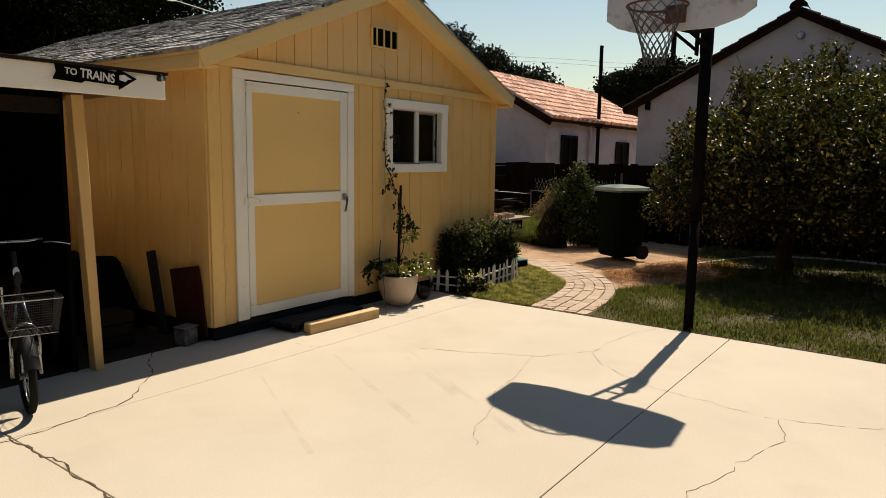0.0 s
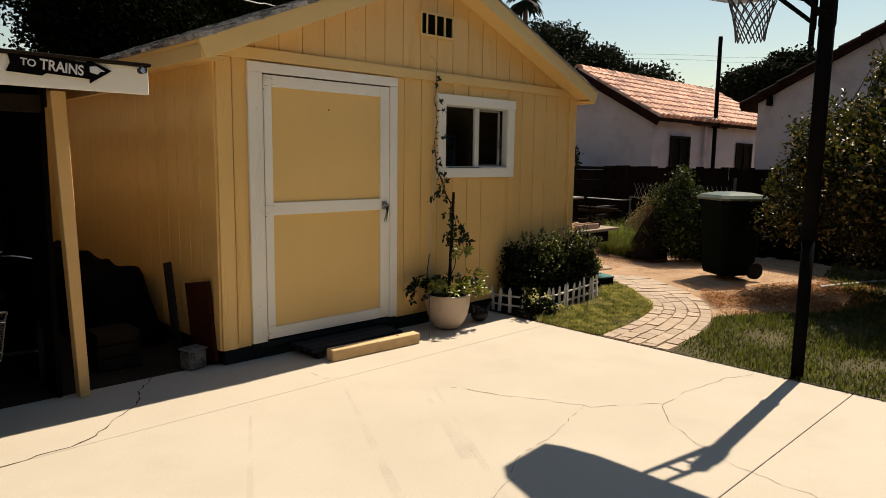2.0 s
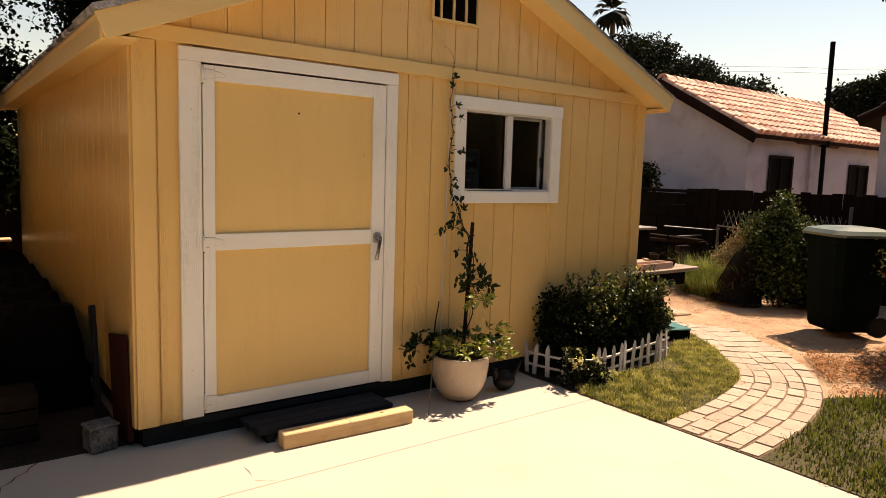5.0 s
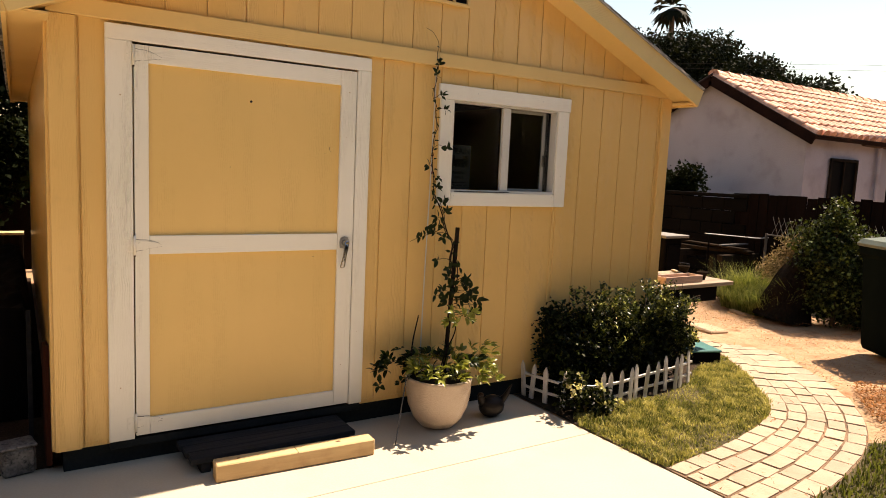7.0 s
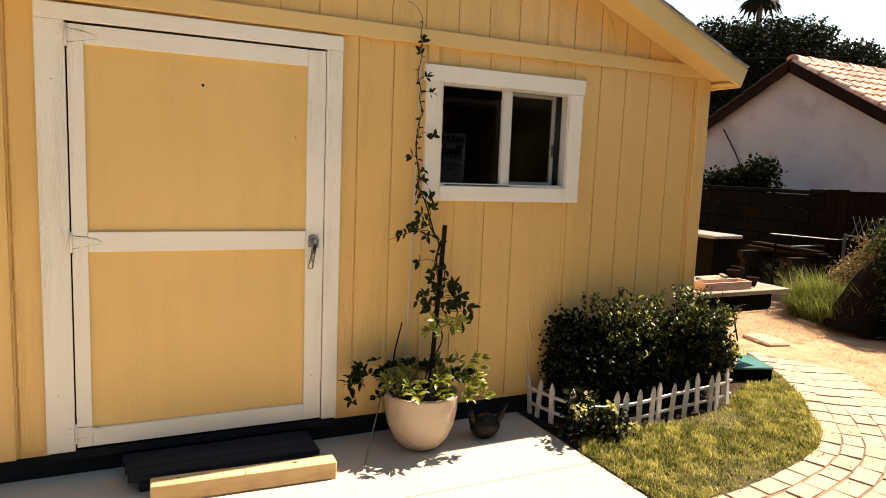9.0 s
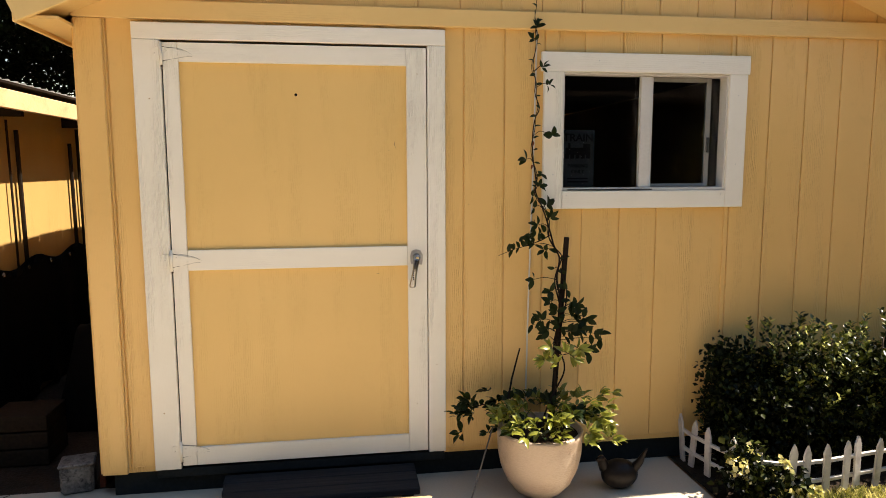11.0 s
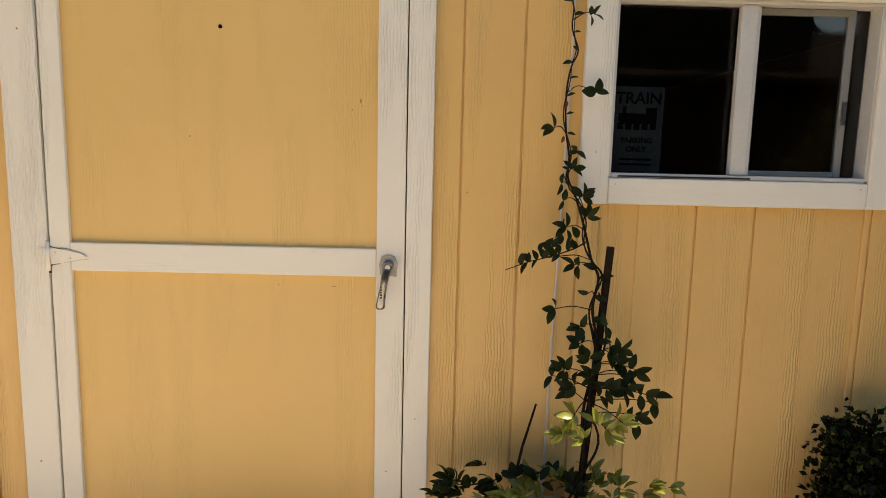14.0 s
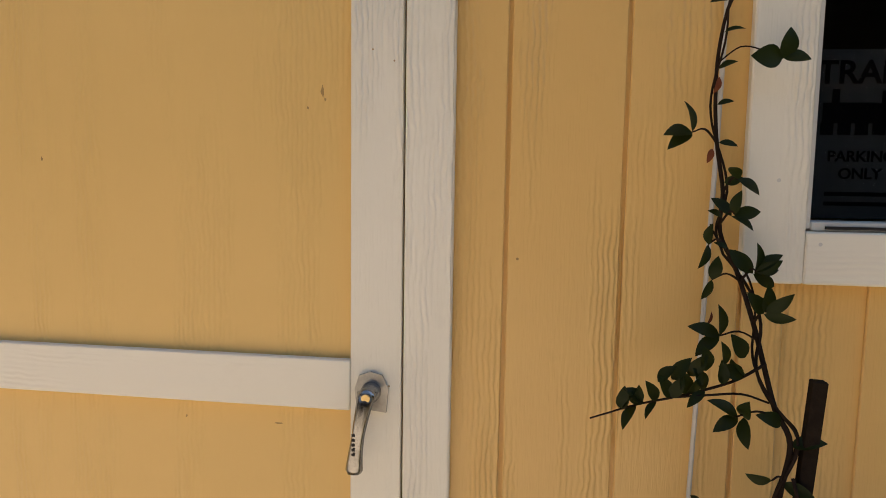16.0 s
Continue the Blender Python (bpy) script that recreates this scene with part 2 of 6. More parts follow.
LEAF_FAR = foliage("far_tree_leaf", (0.003, 0.005, 0.003), (0.010, 0.014, 0.007), 0.7, 0.012, 0.05)
LEAF_YELLOW = foliage("yellow_leaf", (0.55, 0.47, 0.13), (0.85, 0.77, 0.40), 0.5)
def grass_look(name, lush, dry):
    m = foliage(name, lush, dry, 0.7, 0.3, 0.12)
    nt = m.node_tree
    mix = [n for n in nt.nodes if n.type == "MIX"][0]
    rnd = mix.inputs[0].links[0].from_socket
    patch = spots(nt, 8.0, detail=5, low=0.44, high=0.60)
    nt.links.new(times(nt, times(nt, times(nt, rnd, 1.9, "POWER"), 0.62), times(nt, patch, 0.46), "ADD"), mix.inputs[0])
    return m


GRASS = grass_look("grass_blade", (0.014, 0.024, 0.003), (0.74, 0.62, 0.19))
HAY = foliage("hay", (0.10, 0.075, 0.03), (0.56, 0.42, 0.25), 0.8, 0.1, 0.05)
STRAW = foliage("dry_straw", (0.15, 0.058, 0.022), (0.46, 0.25, 0.10), 0.8, 0.1)


def glass(name):
    m, nt, bsdf = nodes_of(name)
    bsdf.inputs["Base Color"].default_value = (0.72, 0.76, 0.76, 1)
    bsdf.inputs["Roughness"].default_value = 0.02
    bsdf.inputs["Transmission Weight"].default_value = 1.0
    bsdf.inputs["IOR"].default_value = 1.45
    bumped(nt, bsdf, spots(nt, 3.0), 0.02, 0.01)
    return m


GLASS = glass("window_glass")

# ---------------------------------------------------------------- building helpers


def thing(name, at, label, category, group="", kind=""):
    ob = new(name)
    ob.location = at
    return tagged(ob, label, category, group, kind)


def under(ob, parent):
    """Hang ob, built in world metres, under a thing or a part."""
    ob.parent = parent
    if parent.type == "EMPTY":
        ob.matrix_parent_inverse = Matrix.Translation(-parent.location)
    return ob


def mesh_of(name, bm, material, smooth=False):
    me = bpy.data.meshes.new(name)
    bm.to_mesh(me)
    bm.free()
    me.materials.append(material)
    if smooth:
        me.polygons.foreach_set("use_smooth", [True] * len(me.polygons))
    return me


def part(name, bm, material, parent=None, label="", smooth=False, kind=""):
    """One bmesh as one mesh object, under a thing or a part."""
    ob = new(name, mesh_of(name, bm, material, smooth))
    if parent:
        under(ob, parent)
    return tagged(ob, label=label, kind=kind)


def piece(name, me, m, parent):
    """One more object on a shared mesh, at the pose m in the world."""
    ob = new(name, me)
    under(ob, parent)
    ob.matrix_basis = m
    return ob


def add_box(bm, x0, x1, y0, y1, z0, z1, bevel=0.0, turn=None):
    got = bmesh.ops.create_cube(bm, size=1)["verts"]
    bmesh.ops.scale(bm, vec=(x1 - x0, y1 - y0, z1 - z0), verts=got)
    if bevel:
        edges = list({e for v in got for e in v.link_edges})
        res = bmesh.ops.bevel(bm, geom=edges, offset=bevel, segments=1, affect="EDGES")
        got = list({v for f in res["faces"] for v in f.verts} | {v for v in got if v.is_valid})
    mid = Vector(((x0 + x1) / 2, (y0 + y1) / 2, (z0 + z1) / 2))
    if turn is not None:
        bmesh.ops.transform(bm, matrix=turn, verts=got)
    bmesh.ops.translate(bm, vec=mid, verts=got)
    return bm


def box(x0, x1, y0, y1, z0, z1, bevel=0.003, turn=None):
    return add_box(bmesh.new(), x0, x1, y0, y1, z0, z1, bevel, turn)


def smooth_line(points, steps=6):
    """A Catmull-Rom line through the points."""
    p = [Vector(q) for q in points]
    p = [2 * p[0] - p[1]] + p + [2 * p[-1] - p[-2]]
    out = []
    for a, b, c, d in zip(p, p[1:], p[2:], p[3:]):
        for k in range(steps):
            t = k / steps
            out.append(0.5 * (2 * b + (c - a) * t + (2 * a - 5 * b + 4 * c - d) * t * t + (3 * b - a - 3 * c + d) * t**3))
    return out + [p[-2]]


def add_tube(bm, points, r0, r1=None, seg=6, closed=False):
    """A tube along points, tapering from r0 to r1."""
    r1 = r0 if r1 is None else r1
    pts = [Vector(p) for p in points]
    n, rings = len(pts), []
    side = None
    for i, p in enumerate(pts):
        if closed:
            way = pts[(i + 1) % n] - pts[i - 1]
        else:
            way = pts[min(i + 1, n - 1)] - pts[max(i - 1, 0)]
        way = way.normalized() if way.length > 1e-9 else Vector((0, 0, 1))
        if side is None:
            side = way.orthogonal().normalized()
        side = (side - way * side.dot(way))
        side = side.normalized() if side.length > 1e-6 else way.orthogonal().normalized()
        up = way.cross(side)
        r = r0 + (r1 - r0) * i / max(n - 1, 1)
        rings.append([bm.verts.new(p + r * (math.cos(a) * side + math.sin(a) * up)) for a in [2 * math.pi * k / seg for k in range(seg)]])
    pairs = list(zip(rings, rings[1:])) + ([(rings[-1], rings[0])] if closed else [])
    for a, b in pairs:
        for k in range(seg):
            bm.faces.new((a[k], a[(k + 1) % seg], b[(k + 1) % seg], b[k]))
    if not closed:
        bm.faces.new(rings[0][::-1])
        bm.faces.new(rings[-1])
    return bm


def tube(points, r0, r1=None, seg=6, closed=False):
    return add_tube(bmesh.new(), points, r0, r1, seg, closed)


def ring(center, radius, axis="z", n=24):
    c = Vector(center)
    out = []
    for k in range(n):
        a = 2 * math.pi * k / n
        u, v = radius * math.cos(a), radius * math.sin(a)
        out.append(c + Vector({"z": (u, v, 0), "x": (0, u, v), "y": (u, 0, v)}[axis]))
    return out


def lathe(profile, center, seg=32):
    """A turned body: profile of (radius, height), closed where the radius is 0."""
    bm, c, rings = bmesh.new(), Vector(center), []
    for r, z in profile:
        rings.append([bm.verts.new(c + Vector((max(r, 1e-4) * math.cos(a), max(r, 1e-4) * math.sin(a), z))) for a in [2 * math.pi * k / seg for k in range(seg)]])
    for a, b in zip(rings, rings[1:]):
        for k in range(seg):
            bm.faces.new((a[k], a[(k + 1) % seg], b[(k + 1) % seg], b[k]))
    return bm


def extruded(outline, thick, m):
    """A flat outline of (x, y) with a thickness, laid by the pose m."""
    bm = bmesh.new()
    low = [bm.verts.new(m @ Vector((x, y, 0))) for x, y in outline]
    high = [bm.verts.new(m @ Vector((x, y, thick))) for x, y in outline]
    bm.faces.new(low[::-1])
    bm.faces.new(high)
    for k in range(len(low)):
        j = (k + 1) % len(low)
        bm.faces.new((low[k], low[j], high[j], high[k]))
    return bm


def raw_mesh(name, verts, faces, material):
    """A large mesh from arrays: verts (n, 3), faces (m, k)."""
    me = bpy.data.meshes.new(name)
    faces = np.asarray(faces, dtype=np.int32)
    m, k = faces.shape
    me.vertices.add(len(verts))
    me.vertices.foreach_set("co", np.asarray(verts, dtype=np.float32).ravel())
    me.loops.add(m * k)
    me.loops.foreach_set("vertex_index", faces.ravel())
    me.polygons.add(m)
    me.polygons.foreach_set("loop_start", np.arange(0, m * k, k, dtype=np.int32))
    me.update(calc_edges=True)
    me.materials.append(material)
    return me


def leaves_mesh(name, spots_at, size, material, rng, up=0.4, slim=0.45):
    """Many small folded leaves, one at each place."""
    n = len(spots_at)
    way = rng.normal(size=(n, 3))
    way /= np.linalg.norm(way, axis=1)[:, None]
    nor = rng.normal(size=(n, 3)) + (0, 0, up * 2)
    side = np.cross(way, nor)
    side /= np.linalg.norm(side, axis=1)[:, None] + 1e-9
    nor = np.cross(side, way)
    s = (size * rng.uniform(0.6, 1.3, n))[:, None]
    p = np.asarray(spots_at)
    v = np.stack([p, p + s * (0.5 * way + slim * side + 0.1 * nor), p + s * (way - 0.12 * nor), p + s * (0.5 * way - slim * side + 0.1 * nor)], 1).reshape(-1, 3)
    f = np.arange(4 * n).reshape(n, 4)
    f = np.concatenate([f[:, [0, 1, 2]], f[:, [0, 2, 3]]])
    return raw_mesh(name, v, f, material)


def crown_places(rng, lobes, clumps, per, spread):
    """Leaf places: clumps near the skin of lobes (centre, radii), uneven, with gaps."""
    weight = np.array([r[0] * r[1] + r[1] * r[2] + r[0] * r[2] for _, r in lobes])
    pick = rng.choice(len(lobes), clumps, p=weight / weight.sum())
    c, r = np.array([lobes[i][0] for i in pick]), np.array([lobes[i][1] for i in pick])
    d = rng.normal(size=(clumps, 3))
    d /= np.linalg.norm(d, axis=1)[:, None]
    at = c + r * d * rng.uniform(0.55, 1.05, clumps)[:, None]
    return (at[:, None] + np.clip(rng.normal(size=(clumps, per, 3)), -1.5, 1.5) * spread * rng.uniform(0.5, 1.4, clumps)[:, None, None]).reshape(-1, 3)


def lettering(name, text, size, m, material, parent, label=""):
    cu = bpy.data.curves.new(name, "FONT")
    cu.body, cu.size, cu.extrude, cu.align_x = text, size, 0.001, "CENTER"
    cu.offset = size * 0.02
    cu.materials.append(material)
    ob = new(name, cu)
    under(ob, parent)
    ob.matrix_basis = m
    return tagged(ob, label=label)

# ---------------------------------------------------------------- ground
bm = bmesh.new()
bmesh.ops.create_grid(bm, x_segments=60, y_segments=60, size=1)
for v in bm.verts:
    v.co.x, v.co.y = v.co.x * abs(v.co.x) ** 2 * 900 + 3, v.co.y * abs(v.co.y) ** 2 * 900
    near = 2.6 < v.co.x < 10 and abs(v.co.y) < 8
    v.co.z = -0.03 + (0.02 * noise.noise(v.co * 1.3) if near else 0.0)
tagged(part("ground", bm, DIRT), "dry sandy dirt yard with scattered straw", "ground", kind="structure")

pavement = thing("pavement", (0, -3, 0), "pale sunlit concrete slabs with thin cracks", "pavement", kind="structure")
XJ, YJ = (-9.0, -2.26, 2.47), (-8.98, -5.97, -3.37, -0.78, 0.12)
for xa, xb in zip(XJ, XJ[1:]):
    for ya, yb in zip(YJ, YJ[1:]):
        part("slab", box(xa + 0.0025, xb - 0.0025, ya + 0.0025, yb - 0.0025, -0.12, 0.0, 0.003), CONCRETE, pavement)
part("shade_dark_floor", box(-9.0, -0.44, 0.124, 6.3, -0.12, -0.002, 0.004), MULCH, pavement)
part("joint_bed", box(-8.99, 2.46, -8.97, 0.11, -0.13, -0.012, 0), CRACK, pavement)


def crack(points, width, seed, broken=0.0):
    """A jagged thin fissure through a few places on the slab."""
    rng = random.Random(seed)
    line = []
    for a, b in zip(points, points[1:]):
        a, b = Vector((*a, 0)), Vector((*b, 0))
        n = max(3, int((b - a).length / 0.05))
        across = Vector((-(b - a).y, (b - a).x, 0)).normalized()
        drift = 0.0
        for k in range(n):
            drift = drift * 0.8 + rng.gauss(0, 0.011)
            line.append(a.lerp(b, k / n) + across * drift)
    bm = bmesh.new()
    rows = []
    for i, p in enumerate(line):
        way = (line[min(i + 1, len(line) - 1)] - line[max(i - 1, 0)]).normalized()
        s = Vector((-way.y, way.x, 0)) * width * rng.uniform(0.2, 1.1)
        rows.append((bm.verts.new(p + s + Vector((0, 0, 0.0015))), bm.verts.new(p - s + Vector((0, 0, 0.0015)))))
    for a, b in zip(rows, rows[1:]):
        if rng.random() > broken:
            bm.faces.new((a[0], a[1], b[1], b[0]))
    part("crack", bm, CRACK, pavement)


crack([(0.5, -1.45), (0.82, -2.04), (0.91, -2.3), (1.31, -2.59), (1.04, -2.76), (0.78, -3.2), (0.66, -4.05), (0.95, -4.7), (1.1, -5.5)], 0.002, 1, 0.10)
crack([(0.66, -4.05), (0.34, -4.17), (-0.23, -4.03), (-0.65, -3.9), (-1.2, -4.1)], 0.002, 2, 0.10)
crack([(0.91, -2.25), (0.1, -2.45), (-0.2, -2.6), (-0.55, -2.69), (-0.79, -2.9)], 0.0015, 3, 0.15)
crack([(1.31, -2.59), (1.9, -2.6), (2.46, -2.75)], 0.0018, 4, 0.10)
crack([(-0.9, 0.1), (-1.19, -0.36), (-1.45, -0.62), (-1.67, -0.76), (-2.26, -0.79), (-3.2, -0.9)], 0.0055, 5)
crack([(-2.26, -0.74), (-2.25, -1.2), (-2.27, -1.9), (-2.22, -2.6)], 0.007, 6)
crack([(-0.02, -0.52), (-0.03, -0.70), (0.12, -0.78)], 0.0025, 7, 0.2)



def streak_look():
    m, nt, bsdf = nodes_of("tyre_streak")
    bsdf.inputs["Base Color"].default_value = (0.20, 0.17, 0.14, 1)
    bsdf.inputs["Roughness"].default_value = 0.9
    clear = nt.nodes.new("ShaderNodeBsdfTransparent")
    mx = nt.nodes.new("ShaderNodeMixShader")
    nt.links.new(times(nt, spots(nt, 3.0, detail=6, low=0.40, high=0.75), 0.11), mx.inputs[0])
    nt.links.new(clear.outputs[0], mx.inputs[1])
    nt.links.new(bsdf.outputs[0], mx.inputs[2])
    nt.links.new(mx.outputs[0], nt.nodes["Material Output"].inputs["Surface"])
    return m


STREAK = streak_look()
for (xa, ya), (xb, yb), w in (((-0.05, -1.0), (-0.75, -2.4), 0.03), ((0.5, -1.25), (-0.5, -2.9), 0.025), ((-0.75, -1.0), (-1.4, -2.2), 0.02), ((0.25, -1.5), (-0.2, -2.3), 0.045)):
    a, b = Vector((xa, ya, 0.0025)), Vector((xb, yb, 0.0025))
    n = Vector((-(b - a).y, (b - a).x, 0)).normalized() * w
    bm = bmesh.new()
    bm.faces.new([bm.verts.new(q) for q in (a - n * 0.4, b - n, b + n, a + n * 0.4)])
    part("tyre_streak", bm, STREAK, pavement)

# ---------------------------------------------------------------- lawn and brick path
LEFT_EDGE = smooth_line([(2.475, -1.36, 0), (3.25, -1.27, 0), (3.94, -1.06, 0), (4.45, -0.61, 0), (4.95, 0.0, 0), (5.3, 0.65, 0)], 8)
RIGHT_EDGE = smooth_line([(2.475, -2.02, 0), (3.35, -1.90, 0), (4.06, -1.67, 0), (4.68, -1.27, 0), (5.16, -0.72, 0), (5.6, -0.05, 0)], 8)


def sheet(outline, z, material, name, label, category):
    bm = bmesh.new()
    bm.faces.new([bm.verts.new((p[0], p[1], z)) for p in outline])
    bmesh.ops.triangulate(bm, faces=bm.faces[:])
    return tagged(part(name, bm, material), label, category, kind="structure")


lawn_small = [(2.475, -1.36), (2.475, -0.66), (2.62, -0.46), (3.2, -0.50), (3.75, -0.44), (4.15, -0.25), (4.46, -0.09), (4.73, -0.11), (4.84, 0.22)] + [(p.x, p.y) for p in LEFT_EDGE[34:0:-1] if p.x < 5.0]
sheet(lawn_small, 0.006, SOIL, "lawn_bed", "short green and straw-coloured lawn beside the path", "lawn")
lawn_big = [(p.x, p.y) for p in RIGHT_EDGE if p.x < 4.0] + [(4.45, -1.95), (5.2, -2.5), (6.5, -2.3), (7.5, -1.7), (9.2, -1.4), (9.2, -10.5), (2.475, -10.5)]
sheet(lawn_big, 0.004, SOIL, "lawn_bed", "patchy lawn in the shade of a citrus tree", "lawn")
sheet([(2.475, -0.66), (2.62, -0.46), (3.2, -0.50), (3.75, -0.44), (4.15, -0.25), (4.6, -0.12), (4.6, 0.3), (3.92, 0.3), (3.92, 0.01), (2.475, 0.01)], 0.005, MULCH, "planting_bed", "dark mulch bed along the shed wall", "ground")


def inside(outline, x, y):
    hit = np.zeros(len(x), bool)
    for (ax, ay), (bx, by) in zip(outline, outline[1:] + outline[:1]):
        cross = ((ay > y) != (by > y)) & (x < (bx - ax) * (y - ay) / ((by - ay) or 1e-9) + ax)
        hit ^= cross
    return hit


def blades(name, outline, count, tall, material, seed, label, thick=0.0035, lay=1.0):
    """Grass: single bent blades, thinner and drier in patches."""
    rng = np.random.default_rng(seed)
    o = np.array(outline)
    lo, hi = o.min(0), o.max(0)
    x, y = rng.uniform(lo[0], hi[0], count * 2), rng.uniform(lo[1], hi[1], count * 2)
    ok = inside(outline, x, y)
    patch = np.sin(x * 5.1 + 1.3 * np.sin(y * 3.7)) + np.sin(y * 6.3 + x * 2.1)
    ok &= rng.uniform(-1.9, 1.2, len(x)) < patch + 0.9
    x, y, patch = x[ok][:count], y[ok][:count], patch[ok][:count]
    n = len(x)
    x, y = x + rng.normal(0, 0.011, n), y + rng.normal(0, 0.011, n)
    h = tall * rng.uniform(0.4, 1.2, n) * (1 + 0.15 * patch)
    h *= 0.8 + 0.45 * np.sin(x * 41 + 2 * np.sin(y * 29)) * np.sin(y * 47 + 2 * np.sin(x * 33))
    a, lean = rng.uniform(0, 6.283, n), rng.uniform(0.1, 0.9, n) * h * lay
    w = thick * rng.uniform(0.6, 1.4, n)
    dx, dy = np.cos(a), np.sin(a)
    base = np.stack([x, y, np.full(n, 0.004)], 1)
    side = np.stack([-dy * w, dx * w, 0 * w], 1)
    midp = base + np.stack([dx * lean * 0.35, dy * lean * 0.35, h * 0.6], 1)
    tip = base + np.stack([dx * lean, dy * lean, h], 1)
    v = np.stack([base + side, base - side, midp - side * 0.7, midp + side * 0.7, tip], 1).reshape(-1, 3)
    k = np.arange(n)[:, None] * 5
    f = np.concatenate([k + [0, 1, 2], k + [0, 2, 3], k + [3, 2, 4]])
    ob = new(name, raw_mesh(name, v, f, material))
    return tagged(ob, label, "grass", kind="stuff")


blades("grass", lawn_small, 42000, 0.034, GRASS, 11, "short sunlit grass with dry tips", 0.0032, 1.3)
near_big = [(2.475, -2.04), (3.35, -1.93), (4.0, -1.73), (4.45, -1.98), (5.2, -2.52), (6.0, -2.6), (6.3, -6.5), (2.475, -6.5)]
GRASS_SHADED = grass_look("shaded_grass_blade", (0.009, 0.018, 0.003), (0.165, 0.135, 0.045))
blades("grass", near_big, 52000, 0.05, GRASS_SHADED, 12, "patchy green grass on the shaded lawn", 0.0045)
far_big = [(5.9, -2.45), (6.5, -2.25), (7.5, -1.65), (9.0, -1.4), (9.0, -8), (6.3, -6.5)]
blades("grass", far_big, 12000, 0.07, GRASS_SHADED, 13, "thin grass under the citrus tree", 0.006)
dry = [(4.4, -1.55), (5.0, -0.95), (5.6, -0.1), (6.3, 0.8), (8.5, 0.8), (8.5, -2.3), (6.2, -2.6), (5.2, -2.5), (4.45, -1.95), (4.1, -1.7)]
blades("dry_grass", dry, 9000, 0.012, STRAW, 14, "trampled reddish dry grass and litter on dirt", 0.0032, 8.0)
LITTER = foliage("leaf_litter", (0.10, 0.03, 0.012), (0.42, 0.18, 0.065), 0.8, 0.1, 0.05)
blades("leaf_litter", [(4.2, -1.72), (4.75, -1.3), (5.3, -0.95), (6.2, -1.3), (7.6, -1.7), (7.4, -2.35), (6.2, -2.62), (5.2, -2.6), (4.5, -2.1)], 15000, 0.014, LITTER, 18, "rusty fallen leaf litter between lawn and bin", 0.006, 5.0)
blades("leaf_litter", [(p.x, p.y) for p in LEFT_EDGE] + [(p.x, p.y) for p in RIGHT_EDGE[::-1]], 700, 0.016, LITTER, 19, "bits of dry leaf lying on the brick path", 0.005, 5.0)
dry2 = [(5.3, 0.7), (6.2, 0.75), (8.5, 0.9), (8.5, 3.5), (5.5, 3.2)]
blades("dry_grass", dry2, 13000, 0.012, STRAW, 15, "trampled reddish dry grass and litter on dirt", 0.0032, 8.0)

brick_path = thing("brick_path", (4, -1, 0), "curved garden path of worn pinkish bricks", "path", kind="structure")
bed = [(p.x, p.y) for p in LEFT_EDGE] + [(p.x, p.y) for p in RIGHT_EDGE[::-1]]
bm = bmesh.new()
bm.faces.new([bm.verts.new((x, y, 0.004)) for x, y in bed])
bmesh.ops.triangulate(bm, faces=bm.faces[:])
part("joint_sand", bm, surface("joint_sand", (0.06, 0.034, 0.02), (0.26, 0.165, 0.10), 0.95, 2.5, 60), brick_path)
brick_me = mesh_of("brick", box(-0.5, 0.5, -0.5, 0.5, -0.5, 0.5, 0.03), BRICK)


def lay_bricks():
    rng = random.Random(21)
    n = len(LEFT_EDGE)
    dist = [0.0]
    mids = [(a + b) / 2 for a, b in zip(LEFT_EDGE, RIGHT_EDGE)]
    for a, b in zip(mids, mids[1:]):
        dist.append(dist[-1] + (b - a).length)

    def at(s, u):
        s = min(max(s, 0), dist[-1] - 1e-4)
        i = max(k for k in range(n - 1) if dist[k] <= s)
        f = (s - dist[i]) / (dist[i + 1] - dist[i])
        lft, rgt = LEFT_EDGE[i].lerp(LEFT_EDGE[i + 1], f), RIGHT_EDGE[i].lerp(RIGHT_EDGE[i + 1], f)
        return lft.lerp(rgt, u)

    lanes = 5
    for lane in range(lanes):
        s = 0.0 if lane % 2 == 0 else -0.10
        while s < dist[-1] - 0.1:
            ln = 0.205 * rng.uniform(0.90, 1.08)
            s0, s1, u = max(s, 0.005), s + ln, (lane + 0.5) / lanes
            if s1 - s0 > 0.05:
                a, b = at(s0, u), at(s1, u)
                w = (at((s0 + s1) / 2, (lane + 1) / lanes) - at((s0 + s1) / 2, lane / lanes)).length
                mid, way = (a + b) / 2, b - a
                turn = math.degrees(math.atan2(way.y, way.x)) + rng.uniform(-3, 3)
                m = pose(mid.x, mid.y, -0.013 + rng.uniform(-0.003, 0.003), rng.uniform(-0.9, 0.9), rng.uniform(-0.9, 0.9), turn) @ Matrix.Diagonal((way.length - rng.uniform(0.010, 0.026), w - rng.uniform(0.009, 0.026), 0.05, 1))
                piece("brick", brick_me, m, brick_path)
            s += ln


# ---------------------------------------------------------------- the shed
shed = thing("shed", (1.7, 3, 0), "yellow painted wooden garden shed with white-trimmed door and window", "shed")
X0, X1, YB = -0.43, 3.885, 6.0
RIDGE_X, EAVE_L, EAVE_R, EAVE_Z, SLOPE = 1.69, -0.61, 3.99, 2.325, 0.417
RIDGE_Z = EAVE_Z + (RIDGE_X - EAVE_L) * SLOPE
W0, W1, WZ0, WZ1 = 1.80, 2.72, 1.455, 2.07
D0, D1, DZ1 = -0.088, 1.142, 2.165


